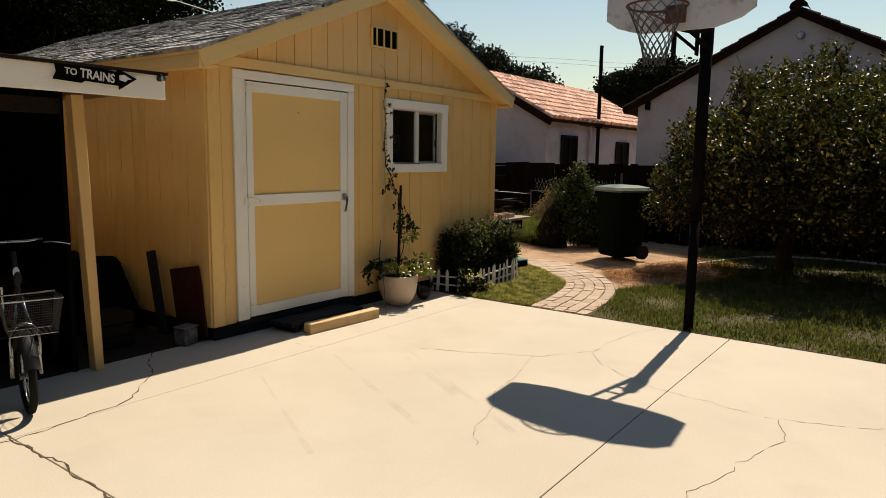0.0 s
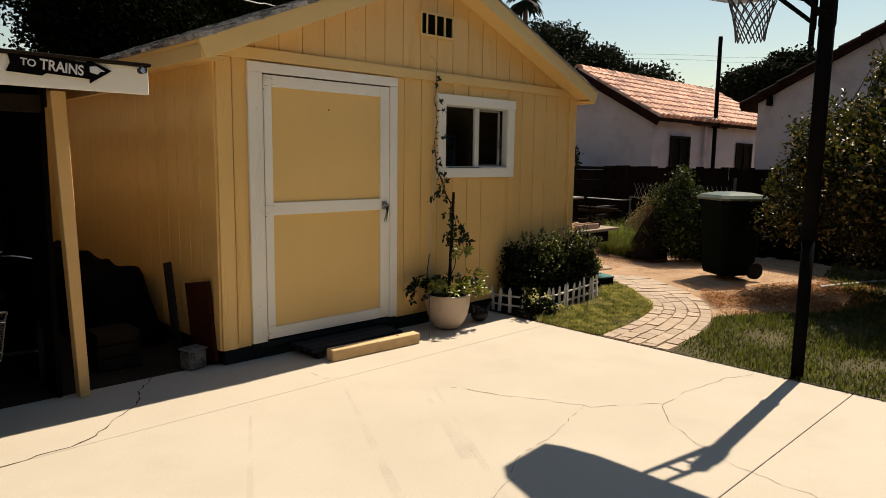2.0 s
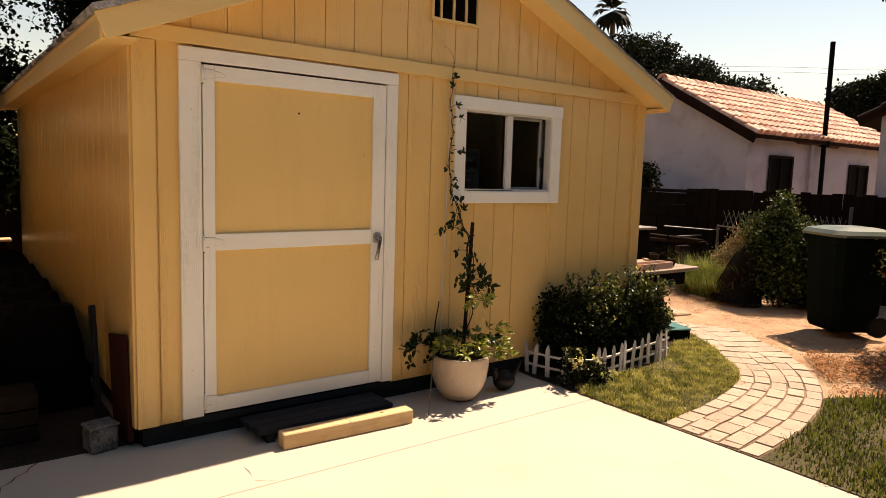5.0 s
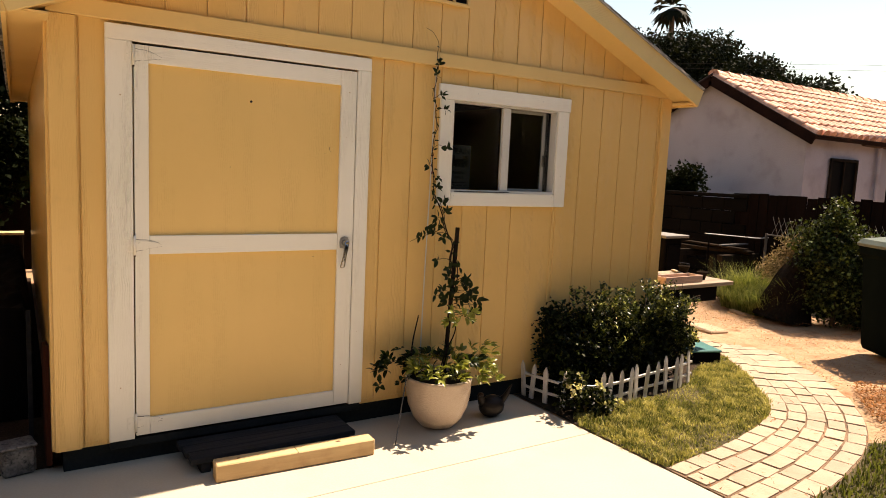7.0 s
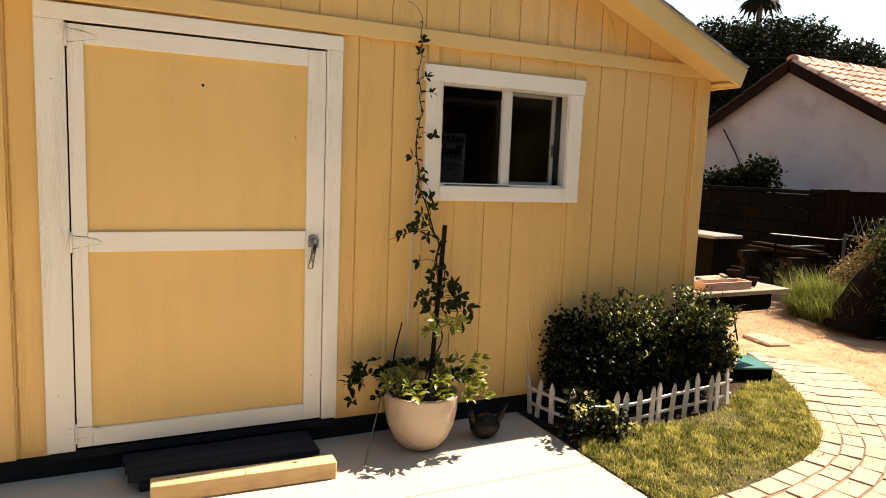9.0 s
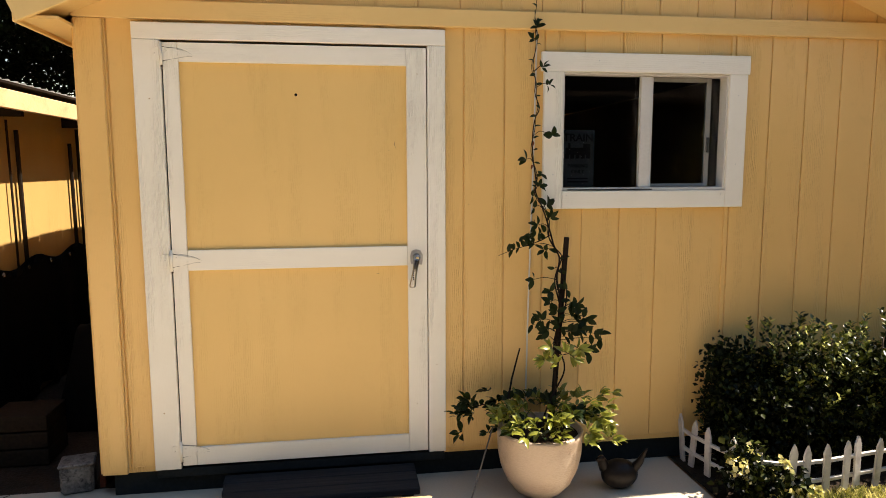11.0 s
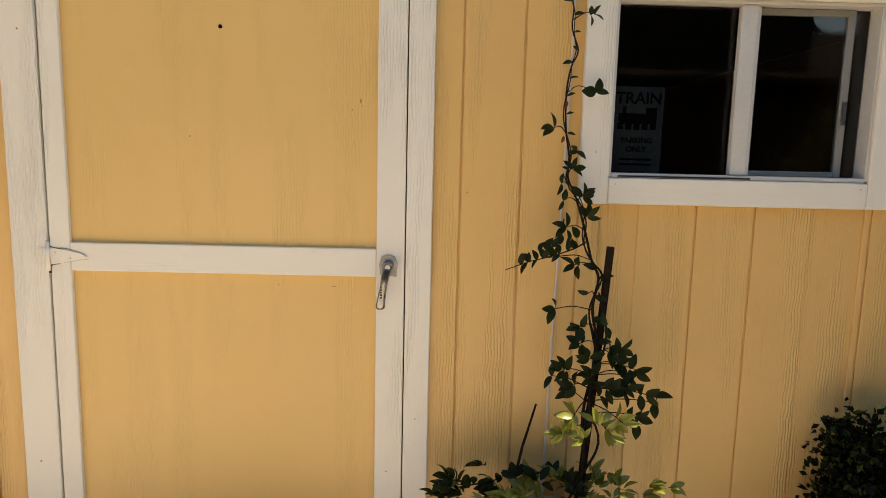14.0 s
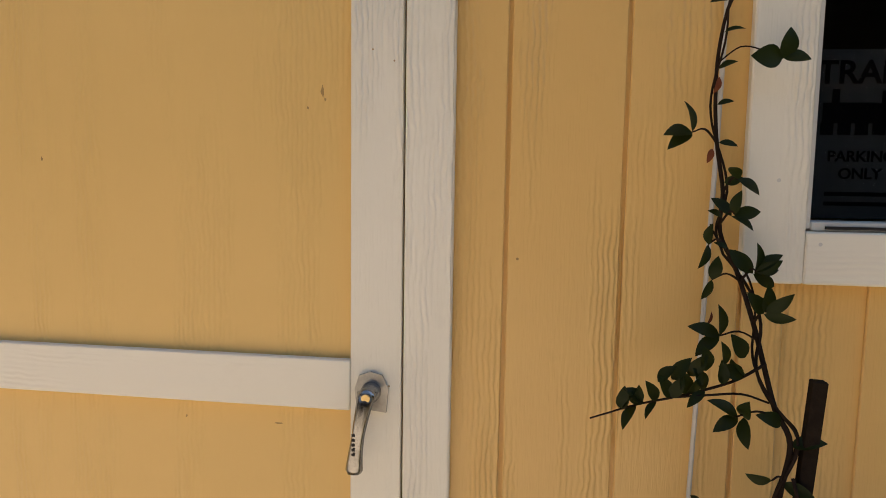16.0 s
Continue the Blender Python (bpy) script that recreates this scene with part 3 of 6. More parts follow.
def roof_under(x):
    return RIDGE_Z - abs(x - RIDGE_X) * SLOPE - 0.10


T = 0.10
for a, b, z0, z1 in ((X0, D0, 0.12, 2.3), (D0, D1, DZ1, 2.3), (D1, W0, 0.12, 2.3), (W0, W1, 0.12, WZ0), (W0, W1, WZ1, 2.3), (W1, X1, 0.12, 2.3)):
    part("wall_panel", box(a, b, 0.0085, T, z0, z1, 0), YELLOW, shed)
gable = [(X0, 2.3), (X1, 2.3), (X1, roof_under(X1)), (RIDGE_X, roof_under(RIDGE_X)), (X0, roof_under(X0))]
for yy in (0.0085, YB - T):
    part("gable_wall", extruded(gable, T - 0.0085, pose(0, yy + T - 0.0085, 0, 90, 0, 0)), YELLOW, shed)
part("wall_back", box(X0, X1, YB - T, YB, 0.12, 2.3, 0), YELLOW, shed)
part("wall_side", box(X0 + 0.012, X0 + T, T, YB - T, 0.12, 2.28, 0), YELLOW, shed)
part("wall_side", box(X1 - T, X1 - 0.012, T, YB - T, 0.12, 2.28, 0), YELLOW, shed)
part("skirt", box(X0 + 0.03, X1 - 0.03, 0.03, YB, 0.0, 0.14, 0), BASE_TEAL, shed, "dark painted base of the shed")
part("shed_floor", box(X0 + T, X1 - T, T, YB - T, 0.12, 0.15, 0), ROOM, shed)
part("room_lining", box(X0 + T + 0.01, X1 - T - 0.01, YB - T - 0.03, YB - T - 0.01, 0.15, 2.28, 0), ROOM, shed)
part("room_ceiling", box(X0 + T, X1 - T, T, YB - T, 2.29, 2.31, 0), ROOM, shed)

# siding boards with open grooves between them
GROOVES = [g for g in (1.32 + 0.2035 * k for k in range(-9, 14)) if X0 + 0.02 < g < X1 - 0.05]


def front_boards():
    edges = [X0] + GROOVES + [X1]
    for a, b in zip(edges, edges[1:]):
        a, b = a + 0.0035, b - 0.0035
        for z0, z1 in ((0.15, 2.26),):
            spans = [(z0, z1)]
            for ox0, ox1, oz0, oz1 in ((D0, D1, 0.0, DZ1), (W0, W1, WZ0, WZ1)):
                if b > ox0 and a < ox1:
                    if a >= ox0 and b <= ox1:
                        spans = [s for lo, hi in spans for s in ((lo, min(hi, oz0)), (max(lo, oz1), hi)) if s[1] - s[0] > 0.03]
                    elif a < ox0:
                        b = ox0
                    else:
                        a = ox1
            for lo, hi in spans:
                part("siding_board", box(a, b, 0.0, 0.0115, lo, hi, 0.002), YELLOW, shed)
    g = 0.285 - 0.2035 * 3
    while g < X1:
        a, b = max(g + 0.0035, X0), min(g + 0.2 - 0.0035 + 0.0035, X1)
        if b - a > 0.03:
            ts = [(x, roof_under(x)) for x in sorted({a, b} | ({RIDGE_X} if a < RIDGE_X < b else set()))]
            out = [(a, 2.30), (b, 2.30)] + ts[::-1]
            if min(t[1] for t in ts) > 2.31:
                part("gable_board", extruded(out, 0.0115, pose(0, 0.0115, 0, 90, 0, 0)), YELLOW, shed)
        g += 0.2035


def side_boards(x, out):
    y = 0.09
    while y < YB - 0.05:
        b = min(y + 0.2035, YB)
        xs = (x, x + 0.0115) if out < 0 else (x - 0.0115, x)
        part("siding_board", box(*xs, y + 0.0035, b - 0.0035, 0.15, 2.27, 0.002), YELLOW, shed)
        y += 0.2035


front_boards()
side_boards(X0, -1)
side_boards(X1, 1)
part("corner_board", box(X0 - 0.006, X0 + 0.11, -0.022, -0.001, 0.125, 2.25, 0.003), YELLOW, shed)
part("corner_board", box(X0 - 0.020, X0 - 0.001, -0.001, 0.09, 0.125, 2.25, 0.003), YELLOW, shed)
part("corner_board", box(X1 - 0.10, X1 + 0.006, -0.022, -0.001, 0.14, 2.25, 0.003), YELLOW, shed)
part("corner_board", box(X1 + 0.001, X1 + 0.020, -0.001, 0.09, 0.14, 2.25, 0.003), YELLOW, shed)
part("band_board", box(X0 - 0.01, X1 + 0.01, -0.026, -0.001, 2.252, 2.335, 0.003), YELLOW_TRIM, shed)

# roof
for side, ex in ((-1, EAVE_L), (1, EAVE_R)):
    ln = math.hypot(ex - RIDGE_X, (ex - RIDGE_X) * SLOPE)
    ang = math.degrees(math.atan(SLOPE))
    mx, mz = (ex + RIDGE_X) / 2, (EAVE_Z + RIDGE_Z) / 2 - 0.018
    t = pose(0, 0, 0, 0, -ang if side < 0 else ang, 0)
    bm = bmesh.new()
    add_box(bm, mx - ln / 2, mx + ln / 2, -0.19, 6.2, mz - 0.012, mz + 0.012, 0, t)
    part("roof_deck", bm, YELLOW_TRIM, shed)
    for y0, y1 in ((-0.215, -0.19), (6.2, 6.225)):
        bm = bmesh.new()
        add_box(bm, mx - ln / 2, mx + ln / 2, y0, y1, mz - 0.123, mz + 0.010, 0.003, t)
        part("rake_board", bm, YELLOW_TRIM, shed)
    bm = bmesh.new()
    add_box(bm, mx - ln / 2 + 0.02, mx + ln / 2 - 0.03, -0.1895, -0.002, mz - 0.112, mz - 0.100, 0, t)
    part("gable_soffit", bm, YELLOW_TRIM, shed)
    bm = bmesh.new()
    add_box(bm, mx - ln / 2 - 0.012, mx + ln / 2, -0.228, 6.235, mz + 0.0125, mz + 0.0185, 0, t)
    part("drip_edge", bm, surface("drip_metal", (0.30, 0.28, 0.25), (0.38, 0.35, 0.31), 0.5), shed)
    part("eave_board", box(min(ex, ex - side * 0.02), max(ex, ex - side * 0.02), -0.188, 6.198, EAVE_Z - 0.135, EAVE_Z - 0.03, 0.003), YELLOW_TRIM, shed)
    xa, xb = sorted((ex - side * 0.021, (X0 if side < 0 else X1) + side * 0.002))
    part("soffit", box(xa, xb, -0.185, 6.19, EAVE_Z - 0.118, EAVE_Z - 0.106, 0), YELLOW_TRIM, shed)

shingle_me = mesh_of("shingle", box(-0.5, 0.5, -0.5, 0.5, -0.5, 0.5, 0), SHINGLE)


def shingles():
    rng = random.Random(5)
    ang = math.degrees(math.atan(SLOPE))
    ux, uz = math.cos(radians(ang)), math.sin(radians(ang))
    rows, made = 26, 0
    step = math.hypot(RIDGE_X - EAVE_L, RIDGE_Z - EAVE_Z) / rows
    rest = bmesh.new()
    for r in range(rows):
        y = -0.23 - (r % 3) * 0.11
        while y < 6.2:
            w = rng.uniform(0.11, 0.28)
            y0, y1 = max(y, -0.232), min(y + w - 0.006, 6.24)
            s = (r + 0.5) * step
            c = (EAVE_L - 0.015 + s * ux, (y0 + y1) / 2, EAVE_Z + s * uz + 0.006 + rng.uniform(0, 0.003))
            m = pose(*c, 0, -ang + 4.5, 0) @ Matrix.Diagonal((step + 0.03, y1 - y0, rng.uniform(0.012, 0.036), 1))
            if y1 - y0 > 0.03:
                if made < 300 and y0 < 5.0:
                    piece("shingle", shingle_me, m, shed)
                    made += 1
                else:
                    got = bmesh.ops.create_cube(rest, size=1)["verts"]
                    bmesh.ops.transform(rest, matrix=m, verts=got)
            y += w
    for r in range(rows):
        s = (r + 0.5) * step
        for j in range(3):
            m = pose(EAVE_R + 0.015 - s * ux, 3.0 + (j - 1) * 2.15, EAVE_Z + s * uz + 0.006, 0, ang - 2.4, 0) @ Matrix.Diagonal((step + 0.03, 2.14, 0.008, 1))
            got = bmesh.ops.create_cube(rest, size=1)["verts"]
            bmesh.ops.transform(rest, matrix=m, verts=got)
    part("shingle_field", rest, SHINGLE, shed, kind="stuff")


# gable vent
vent = part("gable_vent", box(1.49, 1.89, -0.012, -0.001, 2.645, 2.84, 0), BLACK, shed, "small louvred vent with dark openings")
for a, b, c, d in ((1.48, 1.50, 2.635, 2.85), (1.88, 1.90, 2.635, 2.85)):
    part("vent_frame", box(a, b, -0.03, -0.001, c, d, 0.002), YELLOW_TRIM, vent)
for c, d in ((2.635, 2.655), (2.83, 2.85)):
    part("vent_frame", box(1.5, 1.88, -0.03, -0.001, c, d, 0.002), YELLOW_TRIM, vent)
for x in (1.555, 1.665, 1.775):
    part("vent_bar", box(x, x + 0.016, -0.028, -0.012, 2.655, 2.83, 0.002), YELLOW_TRIM, vent)

# door
door = part("door", box(-0.067, 1.134, -0.003, 0.03, 0.150, 2.152, 0), YELLOW_DOOR, shed, "yellow panelled shed door framed in white boards")
part("door_gap_shade", box(D0, D1, 0.04, 0.05, 0.13, DZ1, 0), BLACK, shed)
F0, F1 = -0.021, -0.003
part("stile", box(-0.067, 0.0, F0, F1, 0.150, 2.152, 0.002), WHITE, door)
part("stile", box(1.038, 1.134, F0, F1, 0.150, 2.152, 0.002), WHITE, door)
part("rail", box(0.001, 1.037, F0, F1, 2.067, 2.152, 0.002), WHITE_X, door)
part("rail", box(0.001, 1.037, F0, F1, 1.108, 1.204, 0.002), WHITE_X, door)
part("rail", box(0.001, 1.037, F0, F1, 0.150, 0.239, 0.002), WHITE_X, door)
part("casing", box(-0.195, -0.074, -0.024, -0.001, 0.135, 2.163, 0.003), WHITE, shed, "white door trim")
part("casing", box(1.1385, 1.226, -0.024, -0.001, 0.140, 2.163, 0.003), WHITE, shed, "white door trim")
part("casing", box(-0.195, 1.226, -0.025, -0.001, 2.164, 2.238, 0.003), WHITE_X, shed, "white door trim")
part("threshold", box(-0.19, 1.22, -0.01, 0.10, 0.09, 0.134, 0.003), BASE_TEAL, shed)
part("knot_hole", lathe([(0.0, 0.0), (0.007, 0.0)], (0, 0, 0), 10), BLACK, door).matrix_basis = pose(0.519, -0.0045, 1.927, 90, 0, 0)

for hz in (2.10, 1.157, 0.225):
    h = part("hinge", tube([(-0.070, -0.030, hz - 0.05), (-0.070, -0.030, hz + 0.05)], 0.007, seg=8), WHITE, door, "white painted strap hinge", smooth=True)
    out = [(-0.065, hz - 0.03), (-0.02, hz - 0.022), (0.04, hz - 0.010), (0.055, hz), (0.04, hz + 0.010), (-0.02, hz + 0.022), (-0.065, hz + 0.03)]
    part("strap", extruded(out, 0.004, pose(0, -0.0215, 0, 90, 0, 0)), WHITE, h)
    part("leaf_plate", box(-0.11, -0.077, -0.028, -0.024, hz - 0.03, hz + 0.03, 0.001), WHITE, h)
    for dz, bow in ((0.024, 0.006), (-0.020, -0.004)):
        line = smooth_line([(-0.066, -0.0225, hz + dz), (-0.02, -0.0225, hz + dz * 0.9 + bow), (0.03, -0.0225, hz + dz * 0.5 + bow * 0.6), (0.062, -0.0225, hz + dz * 0.2 - 0.006)], 4)
        part("grime_line", tube(line, 0.0009, 0.0004, 4), CRACK, h)
    for up in (-1, 1):
        part("grime_patch", extruded([(-0.067, hz + up * 0.036), (-0.064, hz + up * 0.024), (-0.030, hz + up * 0.026), (-0.058, hz + up * 0.031)][::up], 0.0012, pose(0, -0.0215, 0, 90, 0, 0)), CRACK, h)
    part("rust_spot", box(-0.073, -0.064, -0.0245, -0.0235, hz - 0.058, hz - 0.044, 0), CRACK, h)
    for k, (sx, sz) in enumerate(((-0.05, 0.012), (0.0, -0.006), (-0.098, 0.0))):
        part("screw", lathe([(0.0, 0.003), (0.004, 0.002), (0.005, 0.0)], (0, 0, 0), 8), WHITE, h).matrix_basis = pose(sx, -0.0285 if sx < -0.09 else -0.0258, hz + sz, 90, 0, 0)

PLATE = surface("worn_zinc_plate", (0.30, 0.29, 0.27), (0.50, 0.48, 0.44), 0.4, 25, 120, 0.15, 0.001, metal=0.6)
handle = part("door_handle", extruded([(-0.026, -0.028), (0.030, -0.034), (0.034, 0.012), (0.022, 0.036), (0.0, 0.042), (-0.022, 0.034), (-0.030, 0.008)], 0.006, pose(1.078, -0.022, 1.145, 90, 0, 0)), PLATE, door, "chrome lever handle on a faceted plate")
part("hub", lathe([(0.019, 0.0), (0.018, 0.018), (0.016, 0.022), (0.016, 0.034), (0.012, 0.040), (0.0, 0.041)], (0, 0, 0), 20), CHROME, handle, smooth=True).matrix_basis = pose(1.080, -0.028, 1.150, 90, 0, 0)
lever = [(1.080, -0.060, 1.158), (1.076, -0.070, 1.135), (1.068, -0.074, 1.09), (1.060, -0.070, 1.04), (1.056, -0.064, 1.005)]
bm = bmesh.new()
rows = []
for i, p in enumerate(smooth_line(lever, 5)):
    f = i / 20
    w = 0.0195 - 0.008 * math.sin(min(f * 1.25, 1) * math.pi * 0.55) + (0.0055 * max(0, (f - 0.55) / 0.45)) - (0.004 if f > 0.96 else 0)
    th = 0.006
    rows.append([bm.verts.new(p + Vector((dx * w, dy * th, 0))) for dx, dy in ((-1, 0.6), (-0.7, -0.7), (0, -1), (0.7, -0.7), (1, 0.6), (0, 1))])
for a, b in zip(rows, rows[1:]):
    for k in range(6):
        bm.faces.new((a[k], a[(k + 1) % 6], b[(k + 1) % 6], b[k]))
bm.faces.new(rows[0][::-1])
bm.faces.new(rows[-1])
part("lever", bm, CHROME, handle, smooth=True)
part("lock_core", lathe([(0.008, 0.0), (0.008, 0.004), (0.0, 0.004)], (0, 0, 0), 14), surface("brass", (0.55, 0.40, 0.18), (0.65, 0.5, 0.25), 0.3, metal=1.0), handle).matrix_basis = pose(1.080, -0.068, 1.150, 90, 0, 0)
for k in range(5):
    part("stamped_mark", box(1.0565, 1.0625, -0.0792, -0.0785, 1.045 + k * 0.009, 1.050 + k * 0.009, 0), STEEL_DARK, handle)

# small chips, dents and nail heads in the paint
CHIP = surface("paint_chip", (0.30, 0.18, 0.075), (0.44, 0.28, 0.11), 0.9, 40, 120)
CHIPS = random.Random(3)
for x, z, w, h in ((0.98, 1.70, 0.0035, 0.012), (0.985, 1.685, 0.002, 0.004), (0.952, 1.67, 0.0018, 0.003), (0.41, 1.57, 0.0025, 0.005), (0.89, 1.068, 0.009, 0.0018), (0.70, 1.07, 0.002, 0.003)):
    rim = [(w * math.cos(a) * CHIPS.uniform(0.5, 1.1), h * math.sin(a) * CHIPS.uniform(0.5, 1.1)) for a in (k * math.pi / 5 for k in range(10))]
    part("paint_chip", extruded(rim, 0.0008, pose(x, -0.0030, z, 90, 0, 0)), CHIP, door)
for x, z, r in ((1.078, 1.77, 0.0015), (1.112, 1.16, 0.0014), (1.117, 1.75, 0.0014), (1.09, 2.03, 0.0025), (1.08, 0.40, 0.0025)):
    part("nail_head", lathe([(0.0, 0.0009), (r, 0.0006), (r * 1.2, 0.0)], (0, 0, 0), 8), CHIP, door).matrix_basis = pose(x, -0.0209, z, 90, 0, 0)
for x, z, r in ((-0.14, 0.42, 0.003), (-0.13, 1.9, 0.003), (1.18, 0.6, 0.002), (1.342, 1.405, 0.0022)):
    part("nail_head", lathe([(0.0, 0.0009), (r, 0.0006), (r * 1.2, 0.0)], (0, 0, 0), 8), CHIP, shed).matrix_basis = pose(x, -0.0239, z, 90, 0, 0)

# window
window = part("window_frame", box(W0, W1, 0.03, 0.05, WZ0, WZ0 + 0.012, 0), VINYL, shed, "sliding window in pale vinyl with dark panes behind white trim")
part("window_trim", box(1.705, 2.815, -0.026, -0.001, 2.056, 2.149, 0.003), WHITE_X, window)
part("window_trim", box(1.718, 1.818, -0.024, -0.001, 1.377, 2.055, 0.003), WHITE, window)
part("window_trim", box(2.705, 2.806, -0.024, -0.001, 1.377, 2.055, 0.003), WHITE, window)
part("window_trim", box(1.819, 2.704, -0.024, -0.001, 1.377, 1.466, 0.003), WHITE_X, window)
for b in ((1.819, 1.828, 1.47, 2.055), (2.695, 2.704, 1.47, 2.055)):
    part("jamb", box(b[0], b[1], -0.012, 0.06, b[2], b[3], 0.001), VINYL, window)
part("head", box(1.828, 2.695, -0.012, 0.06, 2.044, 2.055, 0.001), VINYL, window)
part("track", box(1.828, 2.695, -0.015, 0.06, 1.467, 1.482, 0.002), VINYL, window)
part("track_lip", box(1.85, 2.30, -0.019, -0.015, 1.470, 1.475, 0), STEEL_DARK, window)
part("meeting_stile", box(2.236, 2.292, 0.0, 0.03, 1.483, 2.043, 0.003), VINYL, window)
VINYL_IN = surface("shaded_vinyl", (0.20, 0.195, 0.18), (0.26, 0.25, 0.23), 0.5, 5, 80, 0.05, 0.001)
sash = part("sash", box(2.293, 2.306, 0.012, 0.034, 1.483, 2.043, 0.002), VINYL, window)
part("sash_rail", box(2.306, 2.612, 0.034, 0.056, 2.020, 2.043, 0.002), VINYL_IN, sash)
part("sash_rail", box(2.306, 2.612, 0.034, 0.056, 1.483, 1.500, 0.002), VINYL_IN, sash)
part("sash_stile", box(2.612, 2.638, 0.034, 0.056, 1.483, 2.043, 0.002), VINYL_IN, sash)
for a, b, yy in ((1.829, 2.236, 0.040), (2.306, 2.612, 0.042), (2.64, 2.694, 0.050)):
    p = part("pane", box(a, b, yy, yy + 0.004, 1.484, 2.043, 0), GLASS, window)
    p.visible_shadow = False
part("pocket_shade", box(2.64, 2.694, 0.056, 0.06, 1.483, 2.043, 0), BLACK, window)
part("sash_catch", box(2.618, 2.632, 0.026, 0.034, 1.66, 1.74, 0.002), CHROME, sash)

for x, z in ((1.842, 1.445), (2.68, 1.445), (1.77, 1.55), (1.77, 1.98), (2.755, 1.6), (2.755, 1.95), (2.0, 2.11), (2.55, 2.11)):
    part("nail_head", lathe([(0.0, 0.0009), (0.003, 0.0006), (0.0036, 0.0)], (0, 0, 0), 8), VINYL, window).matrix_basis = pose(x, -0.0258 if z > 2.06 else -0.0238, z, 90, 0, 0)
poster = tagged(part("poster", box(1.838, 2.012, 0.0505, 0.0525, 1.486, 1.775, 0), CARD), "card dimmed for the dark room, with dark lettering behind the window pane", "poster")
lettering("lettering", "TRAIN", 0.055, pose(1.925, 0.0500, 1.718, 90, 0, 0), BLACK, poster)
lettering("lettering", "PARKING", 0.026, pose(1.925, 0.0500, 1.585, 90, 0, 0), BLACK, poster)
lettering("lettering", "ONLY", 0.026, pose(1.925, 0.0500, 1.555, 90, 0, 0), BLACK, poster)
bm = bmesh.new()
add_box(bm, 1.858, 1.960, 0.0492, 0.0502, 1.65, 1.685)
add_box(bm, 1.952, 1.990, 0.0492, 0.0502, 1.65, 1.705)
add_box(bm, 1.872, 1.884, 0.0492, 0.0502, 1.68, 1.708)
for k in range(5):
    add_box(bm, 1.856 + k * 0.028, 1.877 + k * 0.028, 0.0492, 0.0502, 1.630, 1.652)
part("engine_picture", bm, BLACK, poster)
for zz in (1.525, 1.508):
    part("text_bar", box(1.87, 1.98, 0.0495, 0.0502, zz, zz + 0.007, 0), BLACK, poster)

# ---------------------------------------------------------------- in front of the door
step = thing("door_step", (0.62, -0.2, 0), "low dark weathered plank platform before the door", "step")
for k in range(3):
    part("plank", box(0.15 - 0.01 * k, 1.06, -0.30 + k * 0.095, -0.21 + k * 0.095, 0.055, 0.088, 0.004), STEP_WOOD, step)
for x in (0.2, 0.6, 0.98):
    part("bearer", box(x, x + 0.05, -0.29, -0.02, 0.0, 0.055, 0.003), STEP_WOOD, step)
bm = box(-0.43, 0.43, -0.047, 0.047, 0, 0.092, 0.006)
KNOT = surface("dark_knot", (0.10, 0.045, 0.02), (0.17, 0.085, 0.04), 0.8, 30, 90)
beam = part("timber_beam", bm, LUMBER)
beam.matrix_basis = pose(0.672, -0.410, 0.0, 0, 0, -2.6)
for kx, kr in ((-0.31, 0.006), (0.23, 0.009)):
    part("knot", lathe([(0.0, 0.0012), (kr, 0.001), (kr * 1.15, 0.0)], (0, 0, 0), 10), KNOT, beam).matrix_basis = pose(kx, 0.005, 0.0918) @ Matrix.Diagonal((1.5, 1, 1, 1))
part("saw_cut", box(-0.012, -0.009, -0.0478, 0.047, 0.0895, 0.0925, 0), KNOT, beam)
tagged(beam, "short squared pale lumber beam lying on the concrete", "timber")

# ---------------------------------------------------------------- potted jasmine
pot = thing("potted_vine", (1.655, -0.25, 0), "jasmine vine on a stake in a cream glazed pot", "potted plant")
part("pot", lathe([(r * 0.94, z * 0.97) for r, z in ((0.0, 0.004), (0.085, 0.0), (0.12, 0.015), (0.168, 0.070), (0.201, 0.145), (0.217, 0.225), (0.22, 0.31), (0.225, 0.325), (0.22, 0.337), (0.205, 0.335), (0.20, 0.30), (0.0, 0.29))], (1.655, -0.24, 0), 40), CERAMIC, pot, "cream glazed round pot", smooth=True)
part("potting_soil", lathe([(0.0, 0.305), (0.188, 0.298)], (1.655, -0.24, 0), 24), MULCH, pot)
part("stake", box(-0.011, 0.011, -0.010, 0.010, 0.0, 0.98, 0.002), DARK_WOOD, pot, "dark wooden plant stake").matrix_basis = pose(1.735, -0.17, 0.27, -1.5, 4.2, 0)
RNG = random.Random(31)
stem_main = smooth_line([(1.70, -0.2, 0.3), (1.745, -0.19, 0.5), (1.735, -0.19, 0.7), (1.775, -0.17, 0.9), (1.755, -0.16, 1.04), (1.774, -0.14, 1.14), (1.755, -0.12, 1.19), (1.74, -0.10, 1.256), (1.725, -0.085, 1.32), (1.702, -0.06, 1.40), (1.676, -0.045, 1.463), (1.678, -0.04, 1.53), (1.664, -0.04, 1.61), (1.658, -0.04, 1.685), (1.659, -0.04, 1.755), (1.67, -0.04, 1.825), (1.69, -0.04, 1.875), (1.667, -0.04, 1.945), (1.669, -0.04, 2.01), (1.658, -0.03, 2.08), (1.672, -0.03, 2.18), (1.66, -0.045, 2.30), (1.665, -0.05, 2.38), (1.62, -0.055, 2.44), (1.565, -0.06, 2.46)], 5)
